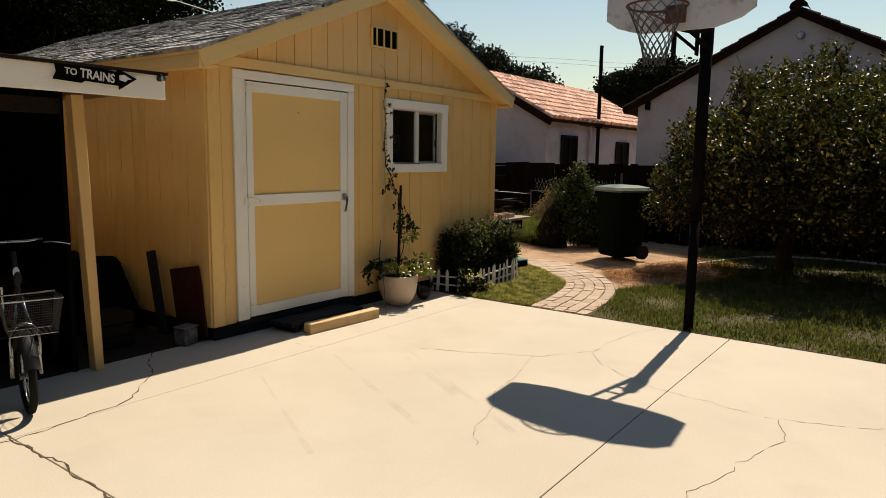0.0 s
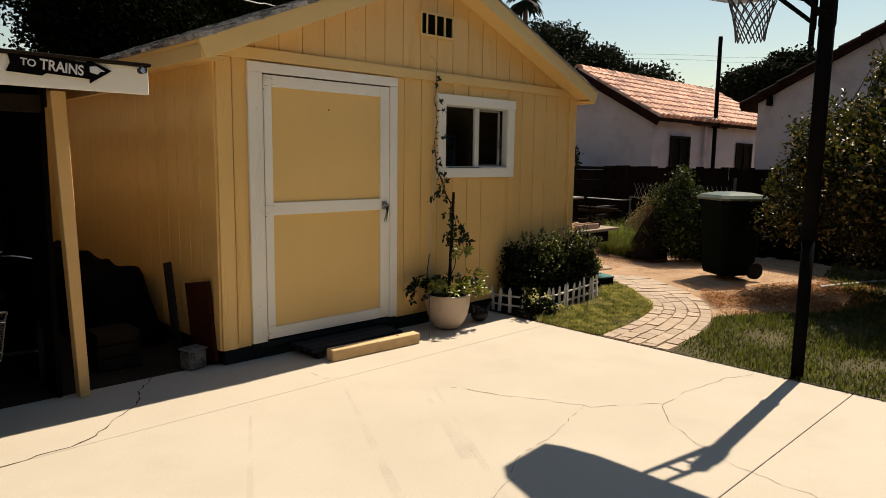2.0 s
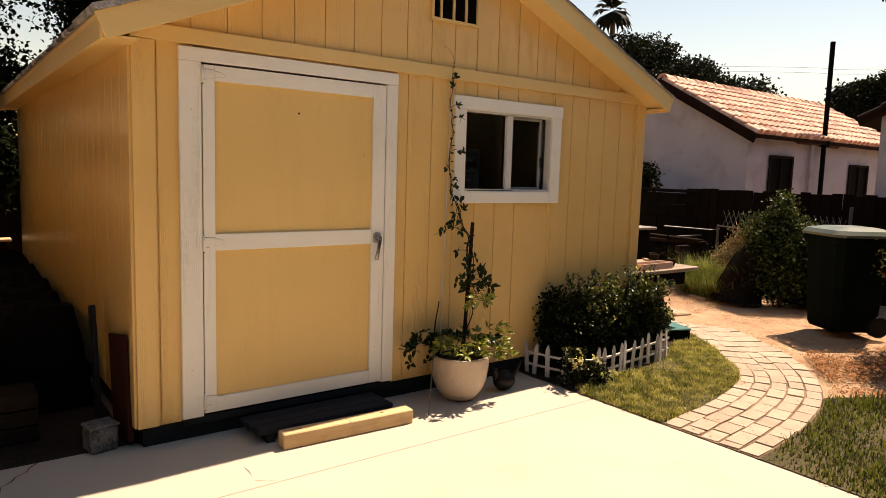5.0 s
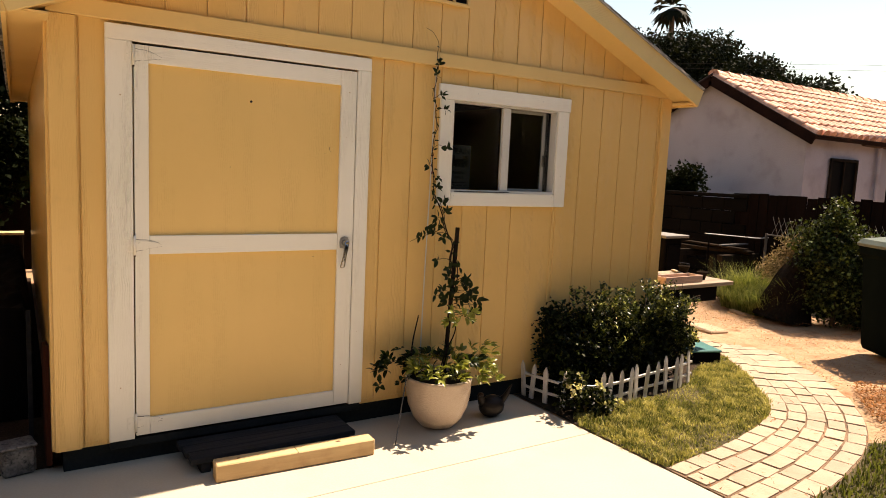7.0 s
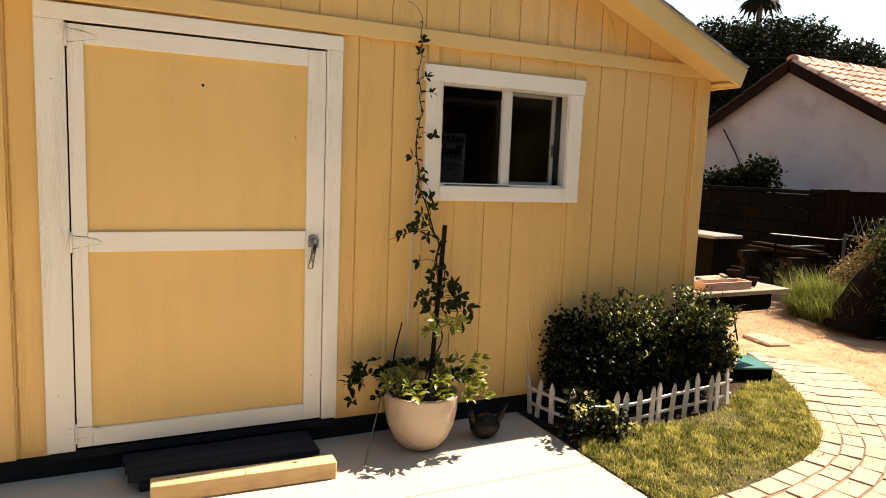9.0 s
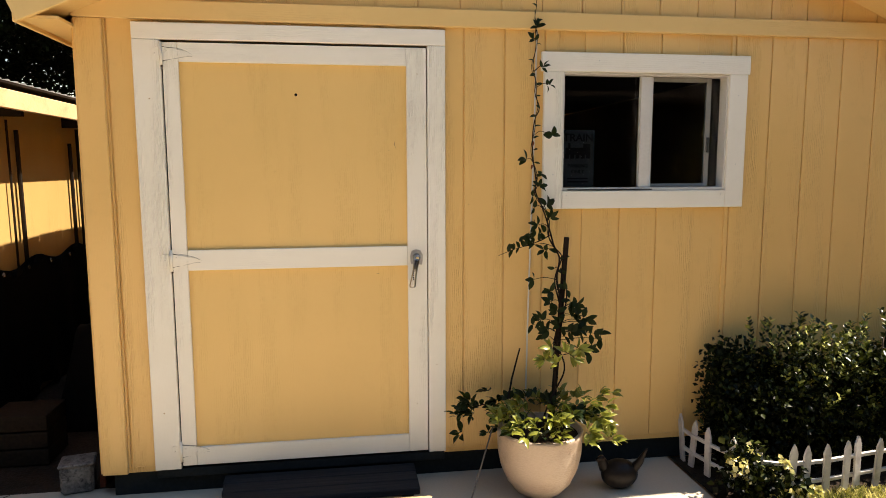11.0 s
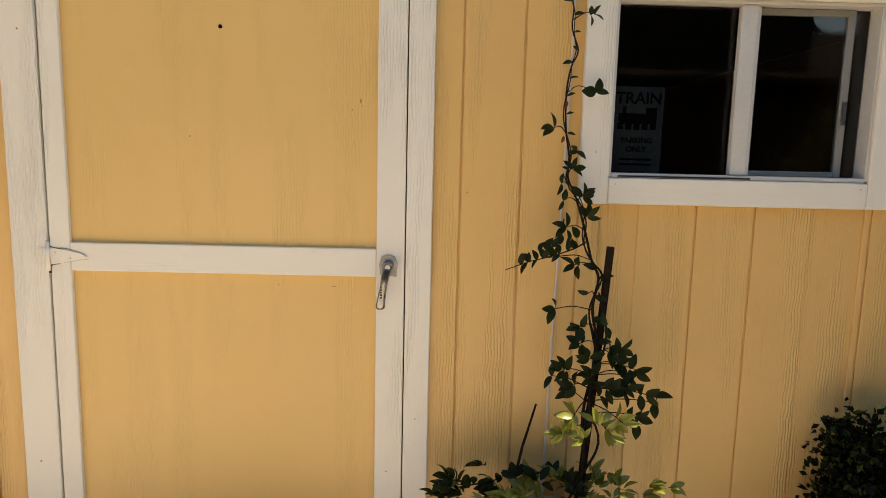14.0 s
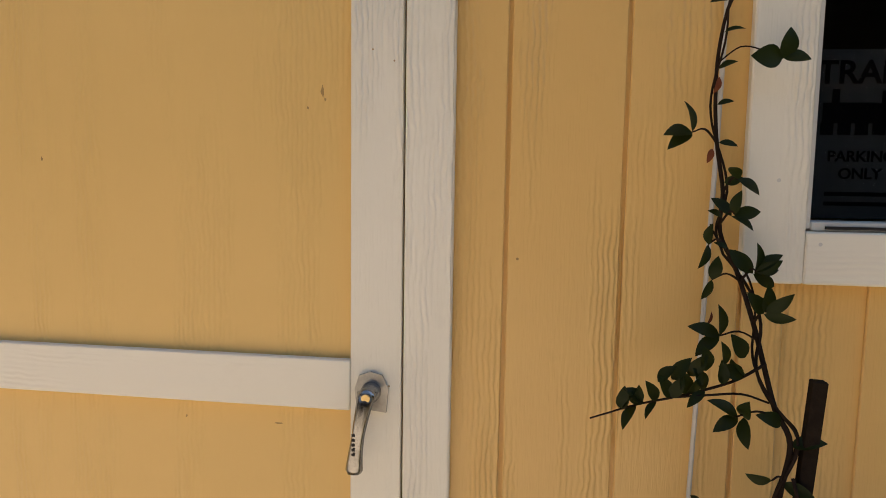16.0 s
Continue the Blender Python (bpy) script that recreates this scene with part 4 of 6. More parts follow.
stem_two = [p + Vector(((0.012 if i < 40 else 0.006) * math.sin(i * 0.42), -0.008 * math.cos(i * 0.4), 0)) for i, p in enumerate(stem_main[8:108])]
stem_three = smooth_line([(1.66, -0.22, 0.3), (1.72, -0.2, 0.45), (1.79, -0.2, 0.6), (1.75, -0.2, 0.75), (1.80, -0.18, 0.95), (1.77, -0.17, 1.1)], 5)
part("stem", tube(stem_main, 0.0054, 0.0011, 6), STEM, pot, smooth=True)
part("stem", tube(stem_two, 0.0034, 0.0010, 5), STEM, pot, smooth=True)
stem_four = [p + Vector((0.015 * math.cos(i * 0.37 + 1), -0.010 * math.sin(i * 0.4), 0)) for i, p in enumerate(stem_main[12:52])]
part("stem", tube(stem_four, 0.0032, 0.0016, 5), STEM, pot, smooth=True)
part("stem", tube(stem_three, 0.005, 0.003, 5), STEM, pot, smooth=True)


def leaf_mesh(name, material, slim=0.24):
    """A pointed leaf one unit long, folded along its rib and drooping at the tip."""
    bm = bmesh.new()
    along = [k / 7 for k in range(8)]
    bend = [0.10 * math.sin(f * 2.6) - 0.10 * f * f for f in along]
    rib = [bm.verts.new((0, f, h)) for f, h in zip(along, bend)]
    for s in (-1, 1):
        edge = []
        for f, h in zip(along[1:-1], bend[1:-1]):
            w = math.sin(math.pi * f ** 0.85) ** 0.85
            edge.append(bm.verts.new((s * slim * w, f, 0.07 * w + h)))
        faces = [(rib[0], rib[1], edge[0]), (rib[-2], rib[-1], edge[-1])]
        faces += [(rib[k + 1], rib[k + 2], edge[k + 1], edge[k]) for k in range(len(edge) - 1)]
        for q in faces:
            bm.faces.new(q if s > 0 else q[::-1])
    return mesh_of(name, bm, material, True)


VINE_LEAVES = [leaf_mesh("leaf", LEAF_VINE, w) for w in (0.20, 0.235, 0.27)]
ROUND_LEAF = leaf_mesh("leaf", LEAF_VINE, 0.36)
POT_LEAVES = [leaf_mesh("leaf", LEAF_POT, w) for w in (0.16, 0.21)]


def sprig(at, way, count, size, meshes, parent, spread=1.0):
    """A few leaves in a fan at the end of a twig."""
    way = Vector(way).normalized()
    for k in range(count):
        d = (way + spread * Vector((RNG.gauss(0, 0.7), RNG.gauss(0, 0.55), RNG.gauss(0.05, 0.5)))).normalized()
        q = d.to_track_quat("Y", "Z").to_matrix().to_4x4() @ pose(0, 0, 0, 0, RNG.uniform(-50, 50), 0)
        s = size * RNG.uniform(0.7, 1.2)
        piece("leaf", RNG.choice(meshes), Matrix.Translation(Vector(at) + 0.012 * d) @ q @ Matrix.Scale(s, 4), parent)


def laid(at, way, size, mesh):
    """One leaf along way, its face turned to the open side of the wall."""
    face = Vector((RNG.gauss(0, 0.45), -0.8, 0.45 + RNG.gauss(0, 0.35)))
    side = way.cross(face).normalized()
    m = Matrix((side, way, side.cross(way))).transposed().to_4x4()
    piece("leaf", mesh, Matrix.Translation(at) @ m @ Matrix.Scale(size * RNG.uniform(0.85, 1.15), 4), pot)


def spray(x, z, n, size, out=0.03, meshes=None):
    """A thin twig from the stem to (x, z), ending in a fan of leaves with pairs below it."""
    root = min(stem_main, key=lambda p: (p.x - x) ** 2 + 1.6 * (p.z - z + 0.02) ** 2)
    tip = Vector((x, root.y - out, z))
    mid = root.lerp(tip, 0.55) + Vector((0, -0.008, 0.012))
    line = smooth_line([root, mid, tip], 4)
    part("twig", tube(line, 0.0022, 0.0014, 4), STEM, pot)
    way = tip - root
    way = Vector((way.x, 0, way.z)) if math.hypot(way.x, way.z) > 0.015 else Vector((RNG.uniform(-1, 1), 0, 0.5))
    base = math.atan2(way.z, way.x)
    for k in range(n):
        f = (k - (n - 1) / 2) / max(n - 1, 1)
        a = base + f * 2.7 + RNG.gauss(0, 0.22)
        d = Vector((math.cos(a), RNG.gauss(-0.25, 0.3), math.sin(a))).normalized()
        back = min(abs(f) * 1.3, 0.6)
        laid(tip.lerp(root, back * 0.35 if n > 3 else 0), d, size, RNG.choice(meshes or VINE_LEAVES))


# upper vine along the wall: place and number of leaves of each spray
UPPER = ((1.668, 2.26, 6, 0.040), (1.652, 2.20, 5, 0.040), (1.705, 2.07, 4, 0.040), (1.734, 1.985, 4, 0.036), (1.618, 1.625, 3, 0.050), (1.692, 1.55, 2, 0.045), (1.690, 1.495, 4, 0.045),
         (1.650, 1.445, 2, 0.040), (1.655, 1.39, 2, 0.040), (1.722, 1.405, 6, 0.046), (1.734, 1.345, 4, 0.048), (1.665, 1.305, 3, 0.046), (1.685, 1.185, 4, 0.050), (1.735, 1.10, 1, 0.045))
for x, z, n, size in UPPER:
    spray(x, z, n, size)
# fuller growth round the stake
LOWER = ((1.622, 1.053, 3, 0.050), (1.70, 0.992, 4, 0.050), (1.786, 0.999, 2, 0.045), (1.645, 0.86, 6, 0.054), (1.683, 0.811, 5, 0.055), (1.806, 0.911, 5, 0.052), (1.848, 0.932, 4, 0.050), (1.831, 0.876, 4, 0.055),
         (1.902, 0.857, 4, 0.055), (1.95, 0.777, 5, 0.055), (1.914, 0.709, 4, 0.055), (1.812, 0.796, 5, 0.055), (1.861, 0.806, 5, 0.055), (1.735, 0.90, 4, 0.050), (1.75, 0.84, 5, 0.052), (1.70, 0.94, 4, 0.050))
for x, z, n, size in LOWER:
    spray(x, z, n, size, 0.05)
    if z < 0.9:
        spray(x + RNG.uniform(-0.03, 0.02), z - 0.03, 2, size * 0.9, 0.02)
# the long side branch with leaves above it
branch = smooth_line([(1.74, -0.11, 1.26), (1.685, -0.125, 1.232), (1.605, -0.13, 1.206), (1.541, -0.13, 1.188), (1.469, -0.13, 1.161)], 6)
part("twig", tube(branch, 0.0028, 0.0014, 5), STEM, pot)
part("twig", tube(smooth_line([(1.745, -0.12, 1.20), (1.70, -0.13, 1.215), (1.65, -0.135, 1.212), (1.60, -0.13, 1.204)], 4), 0.002, seg=4), STEM, pot)
for k in (4, 7, 9, 11, 13, 15, 17, 18, 20):
    for s in (0, 1):
        a = math.pi * 0.5 + RNG.uniform(-0.5, 1.2) if s or k % 3 else -0.5 * math.pi + RNG.uniform(-0.9, 0.2)
        laid(branch[k], Vector((math.cos(a), -0.3, math.sin(a))).normalized(), 0.042, RNG.choice(VINE_LEAVES))
    if k < 16:
        laid(branch[k] + Vector((0, 0, 0.03)), Vector((RNG.uniform(-0.8, 0.8), -0.3, 0.9)).normalized(), 0.044, RNG.choice(VINE_LEAVES))
# a curling tendril with three leaves over the window trim
tendril = smooth_line([(1.66, -0.04, 1.74), (1.69, -0.05, 1.762), (1.72, -0.06, 1.755), (1.738, -0.06, 1.742), (1.752, -0.06, 1.742)], 5)
part("twig", tube(tendril, 0.0018, 0.0014, 4), STEM, pot)
for way in ((0.15, -0.2, 0.95), (-0.9, -0.2, 0.05), (0.95, -0.2, -0.05)):
    laid(tendril[-1], Vector(way).normalized(), 0.047, ROUND_LEAF)
DEAD_LEAF = leaf_mesh("leaf", surface("dead_leaf", (0.10, 0.02, 0.008), (0.22, 0.06, 0.02), 0.8), 0.22)
for x, z in ((1.655, 1.60), (1.66, 1.715), (1.668, 1.33)):
    laid(Vector((x, -0.05, z)), Vector((-0.3, -0.2, -0.9)).normalized(), 0.026, DEAD_LEAF)
for k in range(48, 112, 4):
    laid(stem_main[k] + Vector((0, -0.012, 0)), Vector((RNG.choice((-1, 1)), -0.3, RNG.uniform(-0.3, 0.8))).normalized(), RNG.uniform(0.026, 0.042), VINE_LEAVES[k % 3])
for k in range(10, 30, 3):
    laid(stem_main[k], Vector((RNG.choice((-1, 1)), -0.4, RNG.uniform(-0.5, 0.5))).normalized(), 0.048, VINE_LEAVES[1])
for x, z, n in ((1.63, 0.70, 8), (1.70, 0.68, 6), (1.785, 0.70, 8), (1.665, 0.75, 6), (1.745, 0.73, 5), (1.82, 0.735, 6)):
    spray(x, z, n, 0.056, 0.17, POT_LEAVES)
for k in range(66):
    a = RNG.uniform(0, 6.283)
    r = RNG.uniform(0.08, 0.235)
    sprig((1.655 + r * math.cos(a), -0.275 + r * math.sin(a), RNG.uniform(0.35, 0.45)), (math.cos(a), math.sin(a), 0.35), 7, 0.058, POT_LEAVES if k % 4 else VINE_LEAVES, pot)
for k in range(20):
    sprig((RNG.uniform(1.82, 1.99), RNG.uniform(-0.47, -0.3), RNG.uniform(0.30, 0.52)), (0.6, -0.4, 0.1), 7, 0.058, POT_LEAVES, pot)
    sprig((RNG.uniform(1.27, 1.48), RNG.uniform(-0.2, -0.08), RNG.uniform(0.28, 0.50)), (-0.6, -0.4, 0.2), 6, 0.055, VINE_LEAVES, pot)
part("twig", tube(smooth_line([(1.6, -0.2, 0.32), (1.45, -0.15, 0.42), (1.33, -0.13, 0.40)], 4), 0.003, seg=4), STEM, pot)
part("twig", tube([(1.52, -0.1, 0.36), (1.56, -0.06, 0.52), (1.605, -0.04, 0.67)], 0.006, 0.004, 5), STEM, pot)
tagged(part("cord", tube([(1.645, -0.012, 0.30), (1.655, -0.010, 0.9), (1.672, -0.008, 1.6), (1.682, -0.008, 2.26)], 0.0042, seg=6), VINYL), "thin pale cable running up the shed wall", "cable")
tagged(part("garden_rod", tube([(1.26, -0.42, 0.0), (1.42, -0.24, 0.34)], 0.004, seg=5), GREY_WOOD), "thin rod leaning behind the flower pot", "rod")

# ---------------------------------------------------------------- ornament, hedge, picket fence
bm = bmesh.new()
bmesh.ops.create_uvsphere(bm, u_segments=16, v_segments=10, radius=0.082, matrix=pose(2.06, -0.27, 0.073) @ Matrix.Diagonal((1.15, 0.85, 0.9, 1)))
add_tube(bm, smooth_line([(1.99, -0.26, 0.10), (1.965, -0.27, 0.15), (1.955, -0.29, 0.17), (1.925, -0.30, 0.165)], 4), 0.03, 0.006, 8)
add_tube(bm, smooth_line([(2.12, -0.28, 0.09), (2.15, -0.30, 0.14), (2.165, -0.31, 0.18), (2.18, -0.32, 0.215)], 4), 0.026, 0.004, 8)
tagged(part("garden_ornament", bm, surface("dull_metal", (0.004, 0.0035, 0.003), (0.012, 0.009, 0.008), 0.45, spec=0.15), smooth=True), "small dark metal bird ornament on the concrete", "ornament")


def bush(name, at, label, lobes, clumps, per, spread, size, material, seed, stems, group="", category="shrub", up=0.4, slim=0.45, stem_mat=None):
    rng = np.random.default_rng(seed)
    ob = thing(name, at, label, category, group)
    crown = new("foliage", leaves_mesh("foliage", crown_places(rng, lobes, clumps, per, spread), size, material, rng, up, slim))
    tagged(under(crown, ob), kind="stuff")
    for line, r0, r1 in stems:
        part("branch", tube(smooth_line(line, 4), r0, r1, 6), stem_mat or BARK, ob, smooth=True)
    return ob


def shoots_mesh(name, roots, tall, size, material, rng, lean=0.5, slim=0.3, gap=0.016):
    """Upright shoots: leaf pairs up each stem, from its root."""
    places, ways = [], []
    for root in roots:
        d = np.array([rng.normal(0, lean), rng.normal(0, lean), 1.0])
        d /= np.linalg.norm(d)
        h, turn = tall * rng.uniform(0.5, 1.2), rng.uniform(0, 6.28)
        for j in range(int(h / gap)):
            for half in (0, math.pi):
                a = turn + j * 1.57 + half
                places.append(np.asarray(root) + d * j * gap)
                ways.append(np.array([math.cos(a), math.sin(a), 0.2]) * 0.75 + d * rng.uniform(0.4, 0.9))
    p, way = np.array(places), np.array(ways)
    way /= np.linalg.norm(way, axis=1)[:, None]
    side = np.cross(way, rng.normal(size=p.shape) * 0.4 + (0, 0, 1))
    side /= np.linalg.norm(side, axis=1)[:, None] + 1e-9
    nor = np.cross(side, way)
    s = (size * rng.uniform(0.6, 1.25, len(p)))[:, None]
    v = np.stack([p, p + s * (0.5 * way + slim * side + 0.1 * nor), p + s * (way - 0.08 * nor), p + s * (0.5 * way - slim * side + 0.1 * nor)], 1).reshape(-1, 3)
    f = np.arange(4 * len(p)).reshape(-1, 4)
    return raw_mesh(name, v, np.concatenate([f[:, [0, 1, 2]], f[:, [0, 2, 3]]]), material)


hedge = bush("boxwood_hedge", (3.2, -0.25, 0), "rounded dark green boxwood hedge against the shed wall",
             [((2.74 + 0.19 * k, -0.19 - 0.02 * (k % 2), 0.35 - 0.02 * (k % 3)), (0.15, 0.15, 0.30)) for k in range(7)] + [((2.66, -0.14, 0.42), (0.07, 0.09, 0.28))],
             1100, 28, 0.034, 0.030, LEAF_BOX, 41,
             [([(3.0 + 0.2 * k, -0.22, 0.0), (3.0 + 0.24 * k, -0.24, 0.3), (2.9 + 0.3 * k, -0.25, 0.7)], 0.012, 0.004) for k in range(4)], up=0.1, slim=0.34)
hrng = np.random.default_rng(46)
tips = []
for k in range(300):
    x = 2.72 + 1.28 * hrng.uniform(0, 1) ** 0.7
    tips.append((x, hrng.uniform(-0.36, -0.07), 0.53 + 0.06 * math.sin(x * 9) + hrng.uniform(-0.24, 0.13) - 0.12 * max(0, x - 3.55)))
tagged(under(new("lit_tips", shoots_mesh("lit_tips", tips, 0.17, 0.034, LEAF_LIT, hrng, 0.28)), hedge), kind="stuff", label="upright leaf tips coloured bright for the sunlight")
bush("flowering_plant", (2.62, -0.5, 0), "low bush with small pale yellow flowers at the fence end",
     [((2.62, -0.48, 0.15), (0.13, 0.12, 0.13)), ((2.78, -0.54, 0.08), (0.12, 0.1, 0.08))], 60, 14, 0.03, 0.035, LEAF_BOX, 42, [([(2.62, -0.48, 0), (2.62, -0.48, 0.2)], 0.006, 0.003)])
bush("yellow_flowers", (2.64, -0.54, 0), "small pale yellow blossoms over dark leaves", [((2.64, -0.565, 0.20), (0.15, 0.09, 0.15)), ((2.80, -0.61, 0.10), (0.11, 0.06, 0.08))], 26, 7, 0.012, 0.026, LEAF_YELLOW, 43, [([(2.64, -0.52, 0), (2.64, -0.52, 0.15)], 0.004, 0.002)], category="flowers")
bush("yellow_flowers", (4.08, -0.2, 0), "yellow-green sprigs beside the picket fence", [((4.03, -0.25, 0.30), (0.07, 0.07, 0.15))], 20, 7, 0.02, 0.035, LEAF_YELLOW, 44, [([(4.05, -0.2, 0), (4.05, -0.2, 0.3)], 0.005, 0.002)], category="flowers")

bush("young_sprout", (4.02, -0.16, 0), "thin upright sprout with a few leaves beside the hedge", [((4.03, -0.16, 0.72), (0.03, 0.03, 0.08)), ((4.06, -0.18, 0.55), (0.03, 0.03, 0.05)), ((4.0, -0.14, 0.45), (0.04, 0.03, 0.05))], 12, 5, 0.02, 0.05, LEAF_POT, 45,
     [([(4.02, -0.16, 0), (4.03, -0.16, 0.4), (4.03, -0.16, 0.78)], 0.005, 0.002), ([(4.12, -0.12, 0), (4.10, -0.12, 0.4), (4.18, -0.14, 0.62), (4.27, -0.16, 0.66)], 0.005, 0.003)], category="plant", slim=0.2)
fence = thing("picket_fence", (3.3, -0.45, 0), "low white picket edging with worn paint round the hedge", "fence")
LINE = smooth_line([(2.525, -0.025, 0), (2.535, -0.14, 0), (2.60, -0.37, 0), (2.74, -0.50, 0), (2.98, -0.515, 0), (3.30, -0.465, 0), (3.55, -0.44, 0), (3.80, -0.405, 0), (3.98, -0.36, 0)], 10)
bm = bmesh.new()
out = [(-0.018, 0), (0.018, 0), (0.018, 0.225), (0.009, 0.252), (0, 0.27), (-0.009, 0.252), (-0.018, 0.225)]
tmp = extruded(out, 0.012, pose(0, 0.006, 0, 90, 0, 0))
picket_me = mesh_of("picket", tmp, PICKET)
walked, last, nxt, rnd = 0.0, LINE[0], 0.012, random.Random(8)
for p in LINE[1:]:
    d = (p - last).length
    while walked + d > nxt:
        f = (nxt - walked) / d
        q = last.lerp(p, f)
        a = math.degrees(math.atan2((p - last).y, (p - last).x))
        piece("picket", picket_me, pose(q.x, q.y, rnd.uniform(-0.012, 0.022), rnd.uniform(-4, 4), rnd.uniform(-3.5, 3.5), a), fence)
        nxt += rnd.choice((0.118, 0.128, 0.136, 0.14, 0.125, 0.075))
    walked, last = walked + d, p
for z in (0.08, 0.175):
    part("rail", tube([p + Vector((0, 0.012, z)) for p in LINE], 0.011, seg=4), PICKET, fence)

valve = thing("valve_box", (4.638, 0.114, 0), "low teal-lidded plastic box on the lawn edge", "box")
part("body", box(-0.155, 0.155, -0.165, 0.165, 0, 0.098, 0.008), BLACK, valve).matrix_basis = pose(4.638, 0.114, 0, 0, 0, -20)
part("lid", box(-0.162, 0.162, -0.172, 0.172, 0.099, 0.122, 0.008), TEAL, valve, "teal lid").matrix_basis = pose(4.638, 0.114, 0, 0, 0, -20)

# ---------------------------------------------------------------- carport
carport = thing("carport", (-3.4, 2, 0), "low open carport with white fascia and yellow posts beside the shed", "carport")
CX = -1.06
part("fascia", box(-7.0, CX, -0.45, -0.425, 1.905, 2.065, 0.004), WHITE_X, carport, "white painted fascia board")
part("fascia", box(CX - 0.125, CX - 0.10, -0.424, 5.0, 1.93, 2.04, 0.004), LUMBER, carport)
part("roof_panel", box(-7.0, CX - 0.09, -0.475, 5.02, 2.066, 2.084, 0.003), DARK_WOOD, carport)
bm = bmesh.new()
for k in range(50):
    add_tube(bm, [(-7.0, -0.20 + k * 0.105, 2.088), (CX - 0.12, -0.20 + k * 0.105, 2.088)], 0.016, seg=6)
part("roof_ribs", bm, surface("corrugated_sheet", (0.12, 0.11, 0.10), (0.2, 0.18, 0.16), 0.6), carport)
part("fascia_cap", box(CX - 0.089, CX + 0.01, -0.475, -0.40, 2.066, 2.084, 0.003), DARK_WOOD, carport)
part("header", box(-7.0, -1.50, 0.092, 0.16, 1.80, 1.904, 0.003), DARK_WOOD, carport)
POST_PAINT = painted_wood("shade_toned_post_paint", (0.60, 0.375, 0.145), (0.68, 0.43, 0.17), 0.4)
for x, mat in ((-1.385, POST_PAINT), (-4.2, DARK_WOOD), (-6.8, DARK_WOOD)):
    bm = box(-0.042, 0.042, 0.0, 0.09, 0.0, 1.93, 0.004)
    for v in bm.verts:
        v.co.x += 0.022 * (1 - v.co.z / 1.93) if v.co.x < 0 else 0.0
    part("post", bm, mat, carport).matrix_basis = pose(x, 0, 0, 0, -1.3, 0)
for y in (1.2, 2.5, 3.8):
    part("joist", box(-7.0, CX - 0.13, y, y + 0.04, 1.90, 2.05, 0), DARK_WOOD, carport)
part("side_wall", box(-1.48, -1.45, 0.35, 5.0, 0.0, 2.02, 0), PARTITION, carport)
part("shade_lining", box(-1.51, -1.481, 0.095, 5.0, 0.0, 2.02, 0), BLACK, carport)
part("shade_back", box(-7.0, -1.511, 1.3, 1.35, 0.0, 2.02, 0), BLACK, carport)
part("end_wall", box(-7.05, -7.0, -0.40, 5.0, 0.0, 2.02, 0), DARK_WOOD, carport)
lamp = thing("flood_lamp", (-1.10, -0.46, 2.03), "small round outdoor lamp at the end of the fascia", "lamp")
part("housing", lathe([(0.0, 0.034), (0.014, 0.032), (0.02, 0.014), (0.024, -0.014), (0.021, -0.018)], (0, 0, 0), 16), STEEL_DARK, lamp, smooth=True).matrix_basis = pose(-1.10, -0.47, 2.045, 75, 0, 20) @ Matrix.Scale(-1, 4)
part("lens", lathe([(0.0, 0.0), (0.018, 0.0), (0.019, 0.005)], (0, 0, 0), 16), CHROME, lamp).matrix_basis = pose(-1.105, -0.492, 2.04, 75, 0, 20)

sign = thing("arrow_sign", (-1.52, -0.46, 2.0), "black arrow sign with white lettering on the fascia", "sign")
out = [(-1.775, 2.085), (-1.395, 2.052), (-1.395, 2.075), (-1.268, 2.022), (-1.385, 1.945), (-1.385, 1.968), (-1.60, 1.98), (-1.62, 1.965), (-1.785, 1.975), (-1.765, 2.02)]
part("board", extruded(out, 0.012, pose(0, -0.452, 0, 90, 0, 0)), BLACK, sign)
WHITE_INK = surface("white_ink", (0.62, 0.60, 0.56), (0.72, 0.70, 0.66), 0.7)
lettering("lettering", "TO", 0.052, pose(-1.685, -0.4655, 2.010, 90, 4.5, 0), WHITE_INK, sign)
lettering("lettering", "TRAINS", 0.076, pose(-1.525, -0.4655, 1.992, 90, 4.5, 0) @ Matrix.Diagonal((0.84, 1, 1, 1)), WHITE_INK, sign)
part("pointing_mark", extruded([(-1.385, 2.035), (-1.35, 2.04), (-1.305, 2.015), (-1.33, 2.012), (-1.345, 1.995), (-1.385, 2.005)], 0.0015, pose(0, -0.4645, 0, 90, 0, 0)), WHITE_INK, sign)

# things kept along the shed's side wall
plank = part("plank", box(-0.06, 0.06, -0.012, 0.012, 0, 0.72, 0.003), STEP_WOOD)
plank.matrix_basis = pose(-0.53, 0.57, 0.004, 0, 12, 90)
tagged(plank, "dark grey plank leaning against the shed side wall", "plank")
board = part("board", box(-0.20, 0.20, -0.014, 0.014, 0, 0.60, 0.004), RED_BOARD)
board.matrix_basis = pose(-0.46, 0.235, 0.006, 0, 10, 90)
tagged(board, "dark reddish board leaning against the shed corner", "board")
bucket = thing("paint_can", (-0.60, 0.16, 0), "white square can spattered with dark paint", "can")
SPLASH = surface("splashed_white", (0.06, 0.058, 0.054), (0.20, 0.19, 0.18), 0.6, 16, 90, stain=(0.01, 0.01, 0.01), amount=1.0)
part("body", box(-0.075, 0.075, -0.065, 0.065, 0, 0.14, 0.015), SPLASH, bucket).matrix_basis = pose(-0.60, 0.13, 0, 0, 0, 12)
